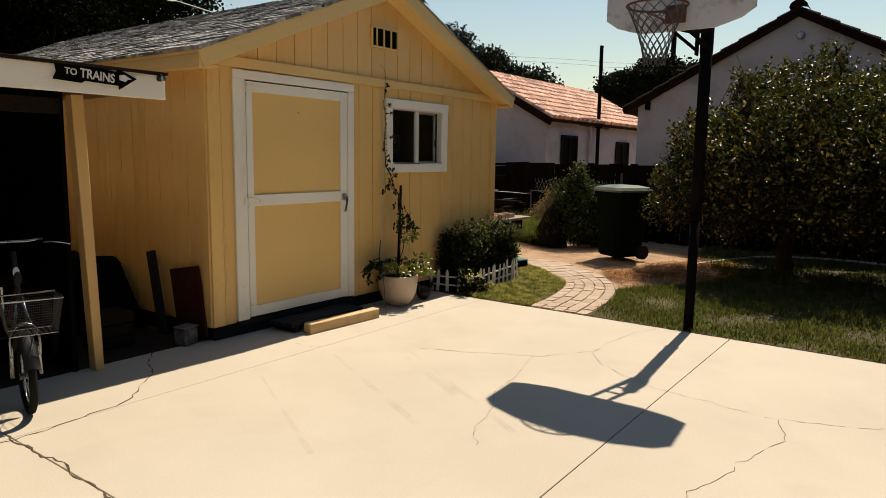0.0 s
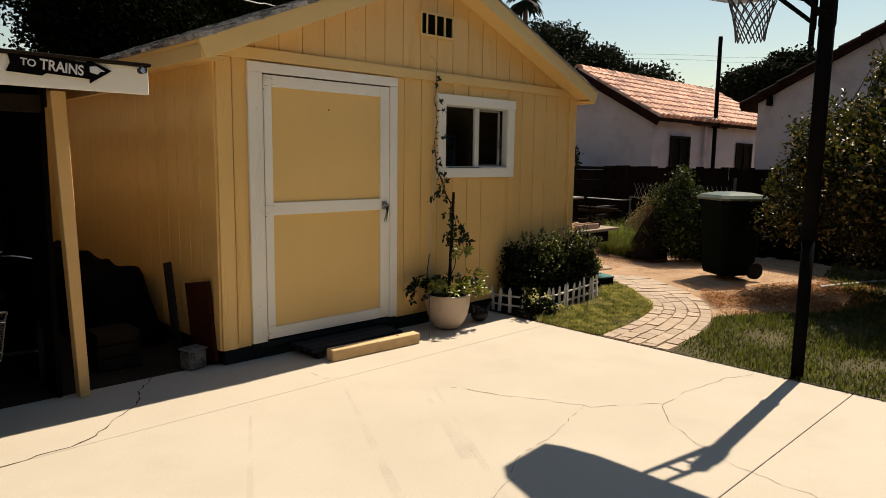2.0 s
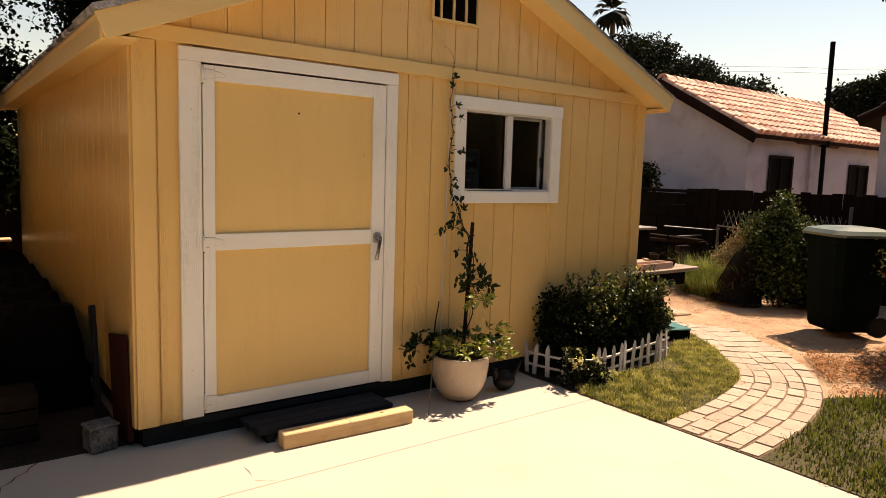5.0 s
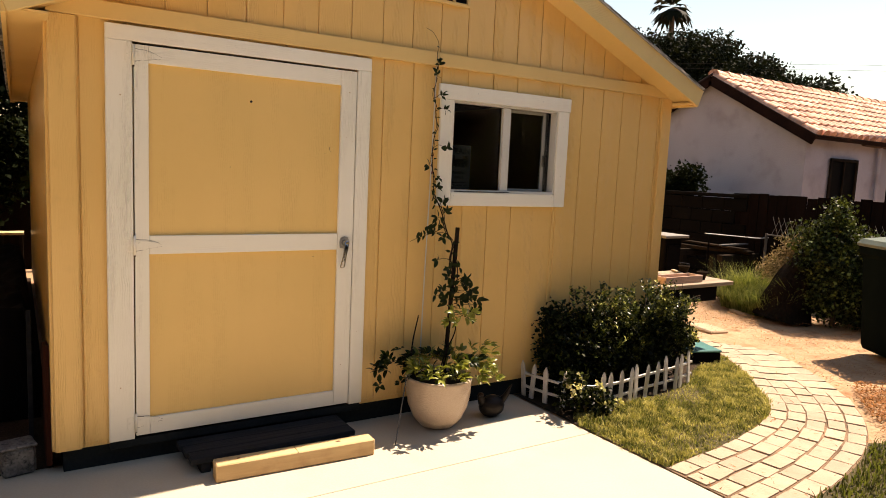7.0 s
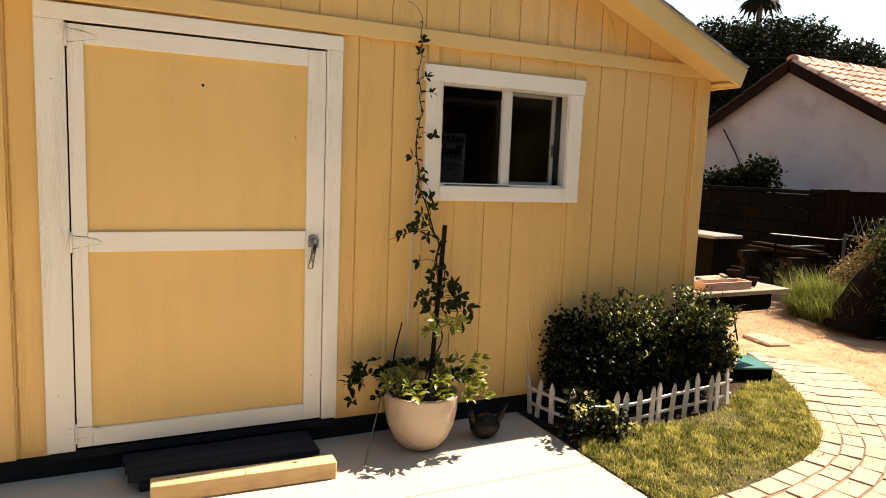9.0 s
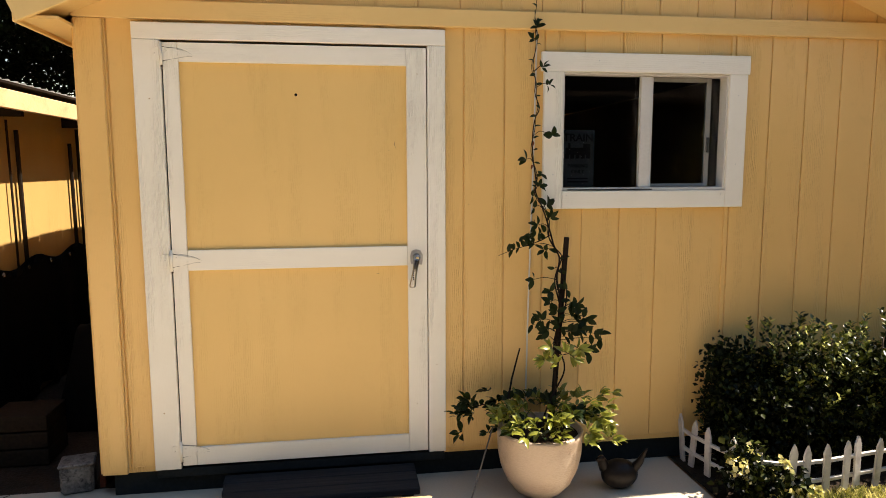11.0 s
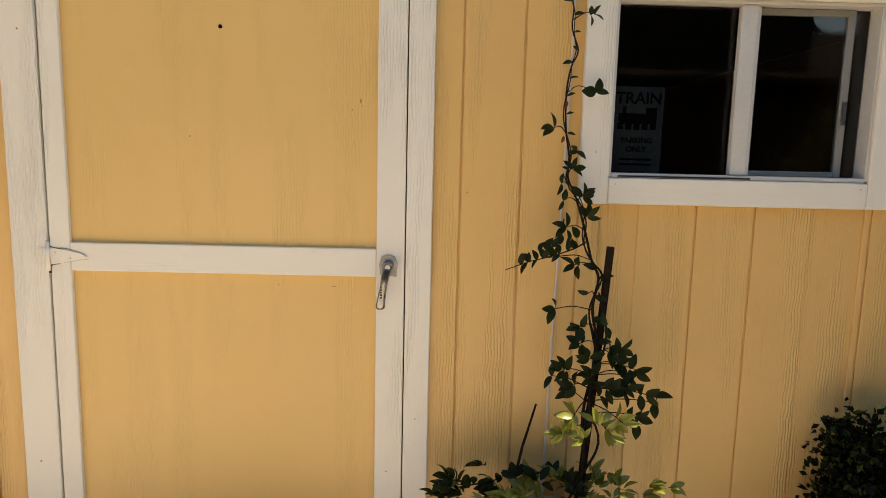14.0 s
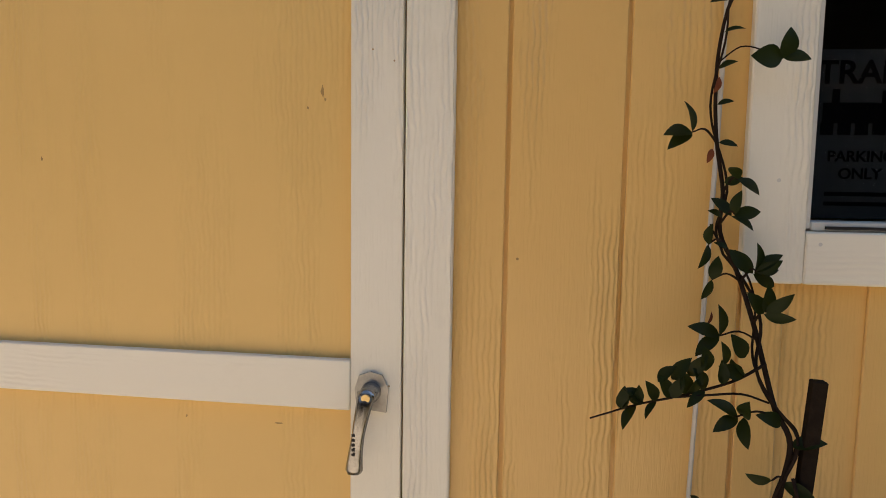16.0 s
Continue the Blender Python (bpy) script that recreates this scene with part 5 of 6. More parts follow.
part("lid", box(-0.08, 0.08, -0.07, 0.07, 0.14, 0.155, 0.006), SPLASH, bucket).matrix_basis = pose(-0.60, 0.13, 0, 0, 0, 12)
heap = bmesh.new()
bmesh.ops.create_grid(heap, x_segments=14, y_segments=60, size=0.5)
for v in heap.verts:
    u, w = v.co.x, v.co.y
    y = 3.0 + w * 4.2
    rim = min(1.0, (0.5 - abs(u)) * 8) * min(1.0, (0.5 - abs(w)) * 14)
    top = 0.56 + 0.09 * noise.noise(Vector((u * 2, y * 1.1, 0))) + 0.05 * noise.noise(Vector((u * 7, y * 4.3, 2)))
    v.co = Vector((-0.755 + u * 0.56, y, 0.004 + max(0.0, top) * rim ** 0.6))
crate = thing("storage_crate", (-1.0, 0.56, 0), "dark slatted crate standing at the passage mouth", "crate")
for k in range(3):
    part("slat", box(-1.16, -0.86, 0.44, 0.70, 0.004 + 0.095 * k, 0.09 + 0.095 * k, 0.005), DARK_WOOD, crate)
tagged(part("tarp", heap, BLACK, smooth=True), "long black heap added to darken the passage beside the shed", "tarp")
for k, y in enumerate((1.52, 1.65, 2.55, 2.72, 3.35)):
    tool = thing("garden_tool", (-1.42, y, 0.5), "long-handled garden tool hanging on the yellow partition", "tool", "tools on the partition")
    part("shaft", tube([(-1.42, y, 1.90 - 0.06 * (k % 3)), (-1.42, y + 0.02, 0.90)], 0.008 if k == 0 else 0.015, seg=8), DARK_WOOD, tool)
    part("head", extruded([(-0.03, 0.02), (0.03, 0.02), (0.10, -0.06), (0.12, -0.22), (0.0, -0.32), (-0.12, -0.22), (-0.10, -0.06)], 0.012, pose(-1.430, y + 0.02, 0.90, 90, 0, 90)), BLACK, tool)
tarp = bmesh.new()
bmesh.ops.create_grid(tarp, x_segments=24, y_segments=14, size=0.5)
for v in tarp.verts:
    u, w = v.co.x, v.co.y
    v.co = Vector((-1.395 + 0.022 * math.sin(u * 34 + w * 3) * (0.6 - w), 1.75 + u * 1.9, 0.50 + w * 0.92 + 0.03 * math.cos(u * 17)))
bmesh.ops.solidify(tarp, geom=tarp.faces[:], thickness=0.006)
dark_sheet = thing("tarp", (-1.42, 1.75, 0.62), "black folded sheet added to darken the partition", "tarp")
part("cloth", tarp, BLACK, dark_sheet, smooth=True)
for k in range(6):
    part("grommet", tube(ring((-1.37, 0.87 + 0.35 * k, 0.925), 0.012, "x", 10), 0.004, seg=5, closed=True), CHROME, dark_sheet)
bag = tagged(part("canvas_bag", box(-0.10, 0.10, -0.02, 0.02, 0, 0.2, 0.018), GLAZE_WHITE), "small pale canvas bag hanging from a hook", "bag")
bag.matrix_basis = pose(-1.395, 3.12, 1.22, 0, 6, 90)

bush("dark_leaf_fill", (-0.95, 6.5, 0), "dark dense foliage added to fill the black end of the passage",
     [((-0.9, 6.85, 1.45), (0.6, 0.2, 0.8)), ((-1.7, 6.8, 1.6), (0.8, 0.25, 0.9)), ((-2.6, 6.8, 1.4), (0.8, 0.25, 1.0))], 420, 20, 0.10, 0.09, LEAF_DARK, 58,
     [([(-0.9, 6.85, 0), (-0.95, 6.85, 0.8), (-0.9, 6.85, 1.7)], 0.03, 0.01)], category="ivy")
bench = thing("garden_bench", (-0.7, 6.6, 0), "plain plank bench standing in the sun behind the shed", "bench")
part("seat", box(-0.78, -0.5, 6.48, 6.72, 0.535, 0.565, 0.004), LUMBER, bench)
for x in (-0.77, -0.56):
    part("leg", box(x, x + 0.05, 6.52, 6.68, -0.03, 0.53, 0.003), DARK_WOOD, bench)

# ---------------------------------------------------------------- tricycle with a basket
trike = thing("tricycle", (-2.04, -0.47, 0), "tricycle with chrome fork and wire basket parked at the carport", "tricycle")


def wheel(c, r, turn):
    m = Matrix.Translation(c) @ pose(0, 0, 0, 0, 0, turn)
    t = part("tyre", tube([m @ p for p in ring((0, 0, 0), r - 0.022, "x", 28)], 0.022, seg=8, closed=True), RUBBER, trike, smooth=True)
    part("rim", tube([m @ p for p in ring((0, 0, 0), r - 0.05, "x", 28)], 0.009, seg=6, closed=True), CHROME, t, smooth=True)
    part("hub", tube([m @ Vector((-0.04, 0, 0)), m @ Vector((0.04, 0, 0))], 0.02, seg=10), CHROME, t)
    bm = bmesh.new()
    for k in range(14):
        a = 2 * math.pi * k / 14
        add_tube(bm, [m @ Vector((0.015 * (-1) ** k, 0, 0)), m @ Vector((0, (r - 0.05) * math.cos(a), (r - 0.05) * math.sin(a)))], 0.0018, seg=4)
    part("spokes", bm, CHROME, t)


C = Vector((-2.04, -0.47, 0.23))
wheel(C, 0.23, -14)
M = Matrix.Translation(C) @ pose(0, 0, 0, 0, 0, -14)
arc = [M @ Vector((0, 0.255 * math.cos(a), 0.255 * math.sin(a))) for a in [radians(20 + 7 * k) for k in range(21)]]
bm = bmesh.new()
rows = []
for p in arc:
    rows.append([bm.verts.new(p + M.to_3x3() @ Vector((dx, 0, dz))) for dx, dz in ((-0.042, -0.03), (-0.034, 0.005), (0, 0.018), (0.034, 0.005), (0.042, -0.03))])
for a, b in zip(rows, rows[1:]):
    for k in range(4):
        bm.faces.new((a[k], a[k + 1], b[k + 1], b[k]))
part("fender", bm, STEEL_DARK, trike, "dark front fender", smooth=True)
part("fork_crown", tube(smooth_line([M @ Vector((-0.072, 0.0, 0.12)), M @ Vector((-0.07, 0.01, 0.24)), M @ Vector((-0.035, 0.02, 0.30)), M @ Vector((0.035, 0.02, 0.30)), M @ Vector((0.07, 0.01, 0.24)), M @ Vector((0.072, 0.0, 0.12))], 4), 0.013, seg=8), CHROME, trike, "chrome fork crown", smooth=True)
for s in (-1, 1):
    part("fork", tube([M @ Vector((0.072 * s, 0, 0)), M @ Vector((0.072 * s, 0.03, 0.2)), M @ Vector((0.03 * s, 0.08, 0.34)), M @ Vector((0.012 * s, 0.12, 0.46))], 0.012, seg=8), CHROME, trike, smooth=True)
part("head_tube", tube([M @ Vector((0, 0.11, 0.42)), M @ Vector((0, 0.20, 0.72))], 0.014, seg=10), STEEL_DARK, trike, smooth=True)
part("handlebar", tube([M @ Vector((-0.16, 0.24, 0.785)), M @ Vector((-0.08, 0.205, 0.78)), M @ Vector((0.08, 0.205, 0.78)), M @ Vector((0.16, 0.24, 0.785))], 0.009, seg=8), CHROME, trike, smooth=True)
part("brake_lever", tube(smooth_line([M @ Vector((0.16, 0.18, 0.77)), M @ Vector((0.22, 0.15, 0.77)), M @ Vector((0.30, 0.16, 0.75))], 4), 0.004, 0.003, 5), CHROME, trike)
part("frame_tube", tube([M @ Vector((0, 0.14, 0.5)), M @ Vector((0, 0.55, 0.22)), M @ Vector((0, 1.0, 0.15))], 0.022, seg=8), RED_BOARD, trike, smooth=True)
part("seat", box(-0.13, 0.13, -0.15, 0.15, 0, 0.06, 0.025), BLACK, trike).matrix_basis = M @ Matrix.Translation((0, 0.85, 0.42))
part("seat_post", tube([M @ Vector((0, 0.85, 0.15)), M @ Vector((0, 0.85, 0.43))], 0.016, seg=8), CHROME, trike)
wheel(M @ Vector((-0.3, 1.05, 0)), 0.23, -14)
wheel(M @ Vector((0.3, 1.05, 0)), 0.23, -14)
part("axle", tube([M @ Vector((-0.3, 1.05, 0)), M @ Vector((0.3, 1.05, 0))], 0.014, seg=8), STEEL_DARK, trike)
bm = bmesh.new()
MB = M @ Matrix.Translation((0.025, -0.09, 0.285)) @ Matrix.Diagonal((1, 1, 0.82, 1))
low = [(-0.12, -0.09), (0.12, -0.09), (0.12, 0.08), (-0.12, 0.08)]
high = [(-0.15, -0.12), (0.15, -0.12), (0.15, 0.11), (-0.15, 0.11)]
for k in range(15):
    f = k / 14
    pts = [MB @ Vector((a[0] + (b[0] - a[0]) * f, a[1] + (b[1] - a[1]) * f, 0.25 * f)) for a, b in zip(low, high)]
    add_tube(bm, pts, 0.0009, seg=3, closed=True)
for side in range(4):
    a0, a1, b0, b1 = low[side], low[(side + 1) % 4], high[side], high[(side + 1) % 4]
    for k in range(26):
        f = k / 26
        add_tube(bm, [MB @ Vector((a0[0] + (a1[0] - a0[0]) * f, a0[1] + (a1[1] - a0[1]) * f, 0)), MB @ Vector((b0[0] + (b1[0] - b0[0]) * f, b0[1] + (b1[1] - b0[1]) * f, 0.25))], 0.0009, seg=3)
for k in range(10):
    f = -0.12 + 0.24 * k / 9
    add_tube(bm, [MB @ Vector((f, -0.08, 0)), MB @ Vector((f, 0.08, 0))], 0.0016, seg=4)
basket = part("basket", bm, surface("basket_wire", (0.03, 0.03, 0.032), (0.06, 0.06, 0.062), 0.5, metal=0.5), trike, "fine grey wire basket")
part("basket_rim", tube([MB @ Vector((*q, 0.25)) for q in high], 0.006, seg=6, closed=True), CHROME, basket)
part("basket_base", tube([MB @ Vector((*q, 0.0)) for q in low], 0.004, seg=6, closed=True), CHROME, basket)
part("badge", lathe([(0.0, 0.004), (0.016, 0.003), (0.018, 0.0)], (0, 0, 0), 16), GLAZE_WHITE, trike, "pale oval badge").matrix_basis = M @ pose(0, 0.145, 0.60, 90, 0, 0) @ Matrix.Diagonal((1, 1.9, 1, 1))
part("head_lamp", lathe([(0.0, 0.03), (0.03, 0.028), (0.036, 0.0), (0.0, -0.03)], (0, 0, 0), 16), STEEL_DARK, trike, smooth=True).matrix_basis = M @ pose(0, 0.10, 0.57, 90, 0, 0) @ Matrix.Diagonal((0.6, 1.2, 0.6, 1))

# ---------------------------------------------------------------- basketball hoop
hoop = thing("basketball_hoop", (2.54, -2.985, 0), "basketball hoop with pale backboard on a black steel pole", "basketball hoop")
PX, PY, BX, BY = 2.54, -2.985, 2.02, -2.88
part("pole", tube([(PX, PY, 0), (PX, PY, 1.05)], 0.043, seg=20), BLACK, hoop, smooth=True)
part("pole", tube([(PX, PY, 1.05), (PX, PY, 2.98)], 0.051, seg=20), BLACK, hoop, smooth=True)
part("pole_collar", tube([(PX, PY, 1.02), (PX, PY, 1.08)], 0.056, seg=20), BLACK, hoop)
part("pole_sleeve", tube([(PX, PY, 2.49), (PX, PY, 2.74)], 0.056, seg=20), BLACK, hoop)
for y in (PY - 0.06, PY + 0.06):
    part("bracket_arm", tube([(PX - 0.06, y, 2.645), (BX + 0.02, y + 0.08, 2.635)], 0.014, seg=8), BLACK, hoop)
    part("bracket_strut", tube([(PX - 0.07, y, 2.50), (BX + 0.02, y + 0.08, 2.61)], 0.014, seg=8), BLACK, hoop)
    part("bracket_plate", box(PX - 0.115, PX - 0.045, y - 0.010, y + 0.010, 2.46, 2.68, 0.006), BLACK, hoop)
part("bracket_bolt", tube([(PX - 0.085, PY - 0.075, 2.56), (PX - 0.085, PY + 0.075, 2.56)], 0.013, seg=8), BLACK, hoop)
for d in (0.20, 0.33):
    part("bracket_tie", box(PX - d - 0.012, PX - d + 0.012, PY - 0.06 + 0.15 * d, PY + 0.06 + 0.15 * d, 2.628, 2.648, 0.003), BLACK, hoop)
out = [(-0.30, 2.605), (0.30, 2.605), (0.50, 2.665), (0.60, 2.735), (0.60, 3.28), (0.52, 3.41), (0.30, 3.54), (0.0, 3.59), (-0.30, 3.54), (-0.52, 3.41), (-0.60, 3.28), (-0.60, 2.735), (-0.50, 2.665)]
part("backboard", extruded(out, 0.035, pose(BX - 0.02, BY, 0, 90, 0, 90)), BOARD, hoop, "pale moulded backboard")
RC = Vector((BX - 0.40, BY + 0.03, 2.735))
part("hoop_ring", tube(ring(RC, 0.228, "z", 32), 0.009, seg=8, closed=True), RIM, hoop, "rust-orange rim", smooth=True)
part("rim_plate", box(BX - 0.06, BX - 0.02, BY - 0.08, BY + 0.08, 2.66, 2.80, 0.004), RIM, hoop)
for s in (-1, 1):
    part("rim_arm", tube([RC + Vector((0.215, 0.06 * s, 0)), Vector((BX - 0.05, BY + 0.06 * s, 2.74))], 0.009, seg=6), RIM, hoop)
    part("rim_strut", tube([RC + Vector((0.16, 0.15 * s, 0)), Vector((BX - 0.05, BY + 0.05 * s, 2.67))], 0.007, seg=6), RIM, hoop)
bm = bmesh.new()
for k in range(14):
    for s in (0.5, -0.5):
        pts = []
        for j in range(11):
            a, f = 2 * math.pi * (k + s * j) / 14, j / 10
            r = 0.082 + 0.14 * (1 - f) ** 1.6
            pts.append(RC + Vector((r * math.cos(a), r * math.sin(a), -0.01 - 0.44 * f)))
        add_tube(bm, pts, 0.004, seg=4)
part("net", bm, NET, hoop, "cord net coloured dark as a shaded silhouette")

# ---------------------------------------------------------------- yard beyond the path
wheelie = thing("wheelie_bin", (6.55, -0.62, 0), "tall dark wheeled rubbish bin, its lid coloured paler for the sky sheen", "rubbish bin")
WM = pose(6.60, -0.72, 0, 0, 0, -32) @ Matrix.Diagonal((0.88, 0.88, 1.05, 1))
bm = bmesh.new()
rows = []
for z, w, d in ((0.04, 0.27, 0.27), (0.08, 0.29, 0.29), (0.55, 0.32, 0.32), (0.90, 0.35, 0.35), (0.94, 0.385, 0.38), (1.0, 0.385, 0.38)):
    rows.append([bm.verts.new(WM @ Vector((a * w, b * d, z))) for a, b in ((-1, -0.8), (-0.8, -1), (0.8, -1), (1, -0.8), (1, 0.8), (0.8, 1), (-0.8, 1), (-1, 0.8))])
for a, b in zip(rows, rows[1:]):
    for k in range(8):
        bm.faces.new((a[k], a[(k + 1) % 8], b[(k + 1) % 8], b[k]))
bm.faces.new(rows[0][::-1])
bm.faces.new(rows[-1])
part("body", bm, BIN, wheelie)
bm = bmesh.new()
rows = []
for z, s in ((1.005, 1.04), (1.03, 1.06), (1.07, 0.96), (1.10, 0.55), (1.11, 0.05)):
    rows.append([bm.verts.new(WM @ Vector((a * 0.385 * s, b * 0.38 * s, z))) for a, b in ((-1, -0.8), (-0.8, -1), (0.8, -1), (1, -0.8), (1, 0.8), (0.8, 1), (-0.8, 1), (-1, 0.8))])
for a, b in zip(rows, rows[1:]):
    for k in range(8):
        bm.faces.new((a[k], a[(k + 1) % 8], b[(k + 1) % 8], b[k]))
bm.faces.new(rows[0][::-1])
bm.faces.new(rows[-1])
part("lid", bm, BIN_LID, wheelie, "domed lid coloured pale green for the sky sheen")
part("handle", tube([WM @ Vector((0.41, -0.25, 0.98)), WM @ Vector((0.49, -0.22, 1.0)), WM @ Vector((0.49, 0.22, 1.0)), WM @ Vector((0.41, 0.25, 0.98))], 0.016, seg=8), BIN, wheelie)
for s in (-1, 1):
    part("wheel", tube([WM @ Vector((0.24, s * 0.28, 0.105)), WM @ Vector((0.24, s * 0.35, 0.105))], 0.11, seg=20), RUBBER, wheelie)

TABLE_WOOD = surface("sunbleached_wood", (0.17, 0.13, 0.09), (0.36, 0.28, 0.195), 0.8, 4, 60, 0.3, 0.003, stretch=(0.1, 1, 1), stain=(0.18, 0.12, 0.07), amount=0.4)
table = thing("garden_table", (4.5, 0.4, 0), "sun-bleached wooden garden table with pots beside the shed", "table")
for k in range(6):
    part("plank", box(4.02, 4.98, 0.02 + k * 0.115, 0.125 + k * 0.115, 0.68, 0.715, 0.004), TABLE_WOOD, table)
for x in (4.06, 4.19):
    for y in (0.10, 0.58):
        part("leg", box(x, x + 0.06, y, y + 0.06, 0, 0.68, 0.004), DARK_WOOD, table)
for y in (0.06, 0.62):
    part("apron", box(4.06, 4.80, y, y + 0.03, 0.545, 0.679, 0.003), BLACK, table)
part("apron", box(4.77, 4.80, 0.091, 0.619, 0.545, 0.679, 0.003), BLACK, table)
bm = box(4.12, 4.61, 0.08, 0.23, 0.716, 0.728, 0.002)
for a, b, c, d in ((4.12, 4.61, 0.08, 0.09), (4.12, 4.61, 0.22, 0.23), (4.12, 4.13, 0.09, 0.22), (4.60, 4.61, 0.09, 0.22)):
    add_box(bm, a, b, c, d, 0.728, 0.778, 0.002)
tagged(part("planter_tray", bm, TERRACOTTA), "long faded terracotta planter tray on the garden table", "tray")
for x, y, s in ((4.76, 0.2, 0.045), (4.88, 0.5, 0.05), (4.20, 0.5, 0.06)):
    tagged(part("flower_pot", lathe([(0.0, 0.004), (0.6 * s, 0.0), (s, 1.3 * s), (1.1 * s, 1.35 * s), (1.1 * s, 1.6 * s), (0.95 * s, 1.6 * s), (0.9 * s, 1.2 * s), (0.0, 1.15 * s)], (x, y, 0.715), 18), DARK_WOOD, smooth=True), "small dark flower pot on the garden table", "flower pot", "pots on the table")

CARD_TOP = surface("dusty_white_top", (0.15, 0.14, 0.125), (0.22, 0.205, 0.18), 0.6, 4, 50)
grill = thing("yard_cabinet", (5.3, 1.3, 0), "dark outdoor cabinet with a white top", "cabinet")
part("body", box(4.95, 5.20, 0.80, 1.75, 0.0, 1.03, 0.01), BLACK, grill)
part("top", box(4.88, 5.24, 0.74, 1.82, 1.031, 1.06, 0.006), CARD_TOP, grill, "white enamel top")
part("door", box(4.98, 5.17, 0.785, 0.80, 0.1, 0.95, 0.004), BLACK, grill)


def lumber_pile():
    rng = random.Random(17)
    for k in range(4):
        b = part("scrap_plank", box(-0.55, 0.55, -0.06, 0.06, -0.012, 0.012, 0.003), DARK_WOOD)
        b.matrix_basis = pose(8.2 + rng.uniform(-0.1, 0.1), 2.5 + rng.uniform(-0.06, 0.06), 0.6125 + 0.025 * k, 0, 0, 90 + rng.uniform(-14, 14))
        tagged(b, "dark weathered plank on a pile of yard lumber", "plank", "yard lumber")
    b = part("scrap_plank", box(-0.34, 0.34, -0.025, 0.025, -0.012, 0.012, 0.003), GREY_WOOD)
    b.matrix_basis = pose(8.35, 2.35, 0.7125, 0, 0, 3)
    tagged(b, "pale plank lying on top of a lumber pile", "plank", "yard lumber")
    base = thing("lumber_rack", (8.2, 2.5, 0), "dark rack under stacked yard lumber", "rack")
    for y in (2.1, 2.85):
        part("bearer", box(7.75, 8.7, y, y + 0.09, 0.50, 0.60, 0.004), DARK_WOOD, base)
        for x in (7.8, 8.6):
            part("leg", box(x, x + 0.08, y, y + 0.08, 0.0, 0.50, 0.004), DARK_WOOD, base)
    rail = thing("yard_rail", (7.95, 2.05, 0), "long pale pipe rail on two dark posts", "rail")
    part("rail", tube(smooth_line([(7.24, 2.04, 0.925), (8.0, 2.05, 0.87), (8.45, 2.05, 0.838), (8.7, 2.04, 0.845)], 5), 0.0065, seg=6), GLAZE_WHITE, rail, "pale pipe")
    for x, z in ((7.35, 0.915), (8.55, 0.832)):
        part("post", tube([(x, 2.05, 0), (x, 2.05, z)], 0.014, seg=6), BLACK, rail)


lumber_pile()

agave = thing("agave_plant", (6.0, 1.9, 0), "spiky pale green agave in the yard", "plant")
for k in range(16):
    a, tilt = k * 2.4, 0.35 + 0.05 * (k % 5)
    d = Vector((math.cos(a) * tilt, math.sin(a) * tilt, 0.7 - 0.3 * tilt)).normalized()
    line = smooth_line([Vector((6.0, 1.9, 0.42)), Vector((6.0, 1.9, 0.42)) + d * 0.25, Vector((6.0, 1.9, 0.40)) + d * 0.45 + Vector((d.x, d.y, 0)) * 0.08], 4)
    part("blade", tube(line, 0.028, 0.003, 4), LEAF_POT, agave)
part("planter", lathe([(0.0, 0.0), (0.15, 0.0), (0.2, 0.40), (0.0, 0.42)], (6.0, 1.9, 0), 18), DARK_WOOD, agave)

bm = tube(smooth_line([(7.30, 0.90, 0.0), (7.34, 0.86, 0.3), (7.42, 0.78, 0.62), (7.48, 0.70, 0.88)], 6), 0.34, 0.10, 22)
for v in bm.verts:
    n = noise.noise(v.co * 3.1) * 0.07 + noise.noise(v.co * 9.0) * 0.03
    v.co += Vector((n, n * 0.7, 0.5 * n if v.co.z > 0.05 else 0))
tagged(part("tree_stump", bm, STUMP), "dark leaning stump under a wild shrub", "stump")
bush("wild_shrub", (7.7, 0.45, 0), "wild leafy shrub growing over an old stump",
     [((7.75, 0.35, 0.70), (0.36, 0.42, 0.45)), ((7.85, 0.05, 0.5), (0.38, 0.42, 0.45)), ((7.65, 0.55, 0.95), (0.26, 0.26, 0.36)), ((7.62, 0.5, 1.28), (0.12, 0.13, 0.20)), ((7.5, 0.42, 0.55), (0.25, 0.3, 0.4)), ((7.55, 0.78, 0.98), (0.2, 0.22, 0.16)), ((7.36, 0.66, 0.72), (0.16, 0.16, 0.2)), ((7.42, 0.55, 0.4), (0.15, 0.18, 0.25)), ((7.6, 0.5, 0.3), (0.22, 0.22, 0.28)), ((7.8, 0.22, 0.25), (0.35, 0.4, 0.25))], 1200, 22, 0.06, 0.042, LEAF_WILD, 51,
     [([(7.5, 0.4, 0), (7.5, 0.4, 0.6), (7.55, 0.5, 1.2)], 0.03, 0.008)])
GRASS_TALL = grass_look("tall_grass_blade", (0.012, 0.024, 0.004), (0.33, 0.33, 0.11))
tall = [(7.05, 1.0), (7.45, 0.72), (8.1, 1.6), (7.7, 2.0), (7.2, 1.65)]
blades("tall_grass", tall, 13000, 0.36, GRASS_TALL, 16, "tall tangled green and dry grass clump", 0.0045, 1.4)
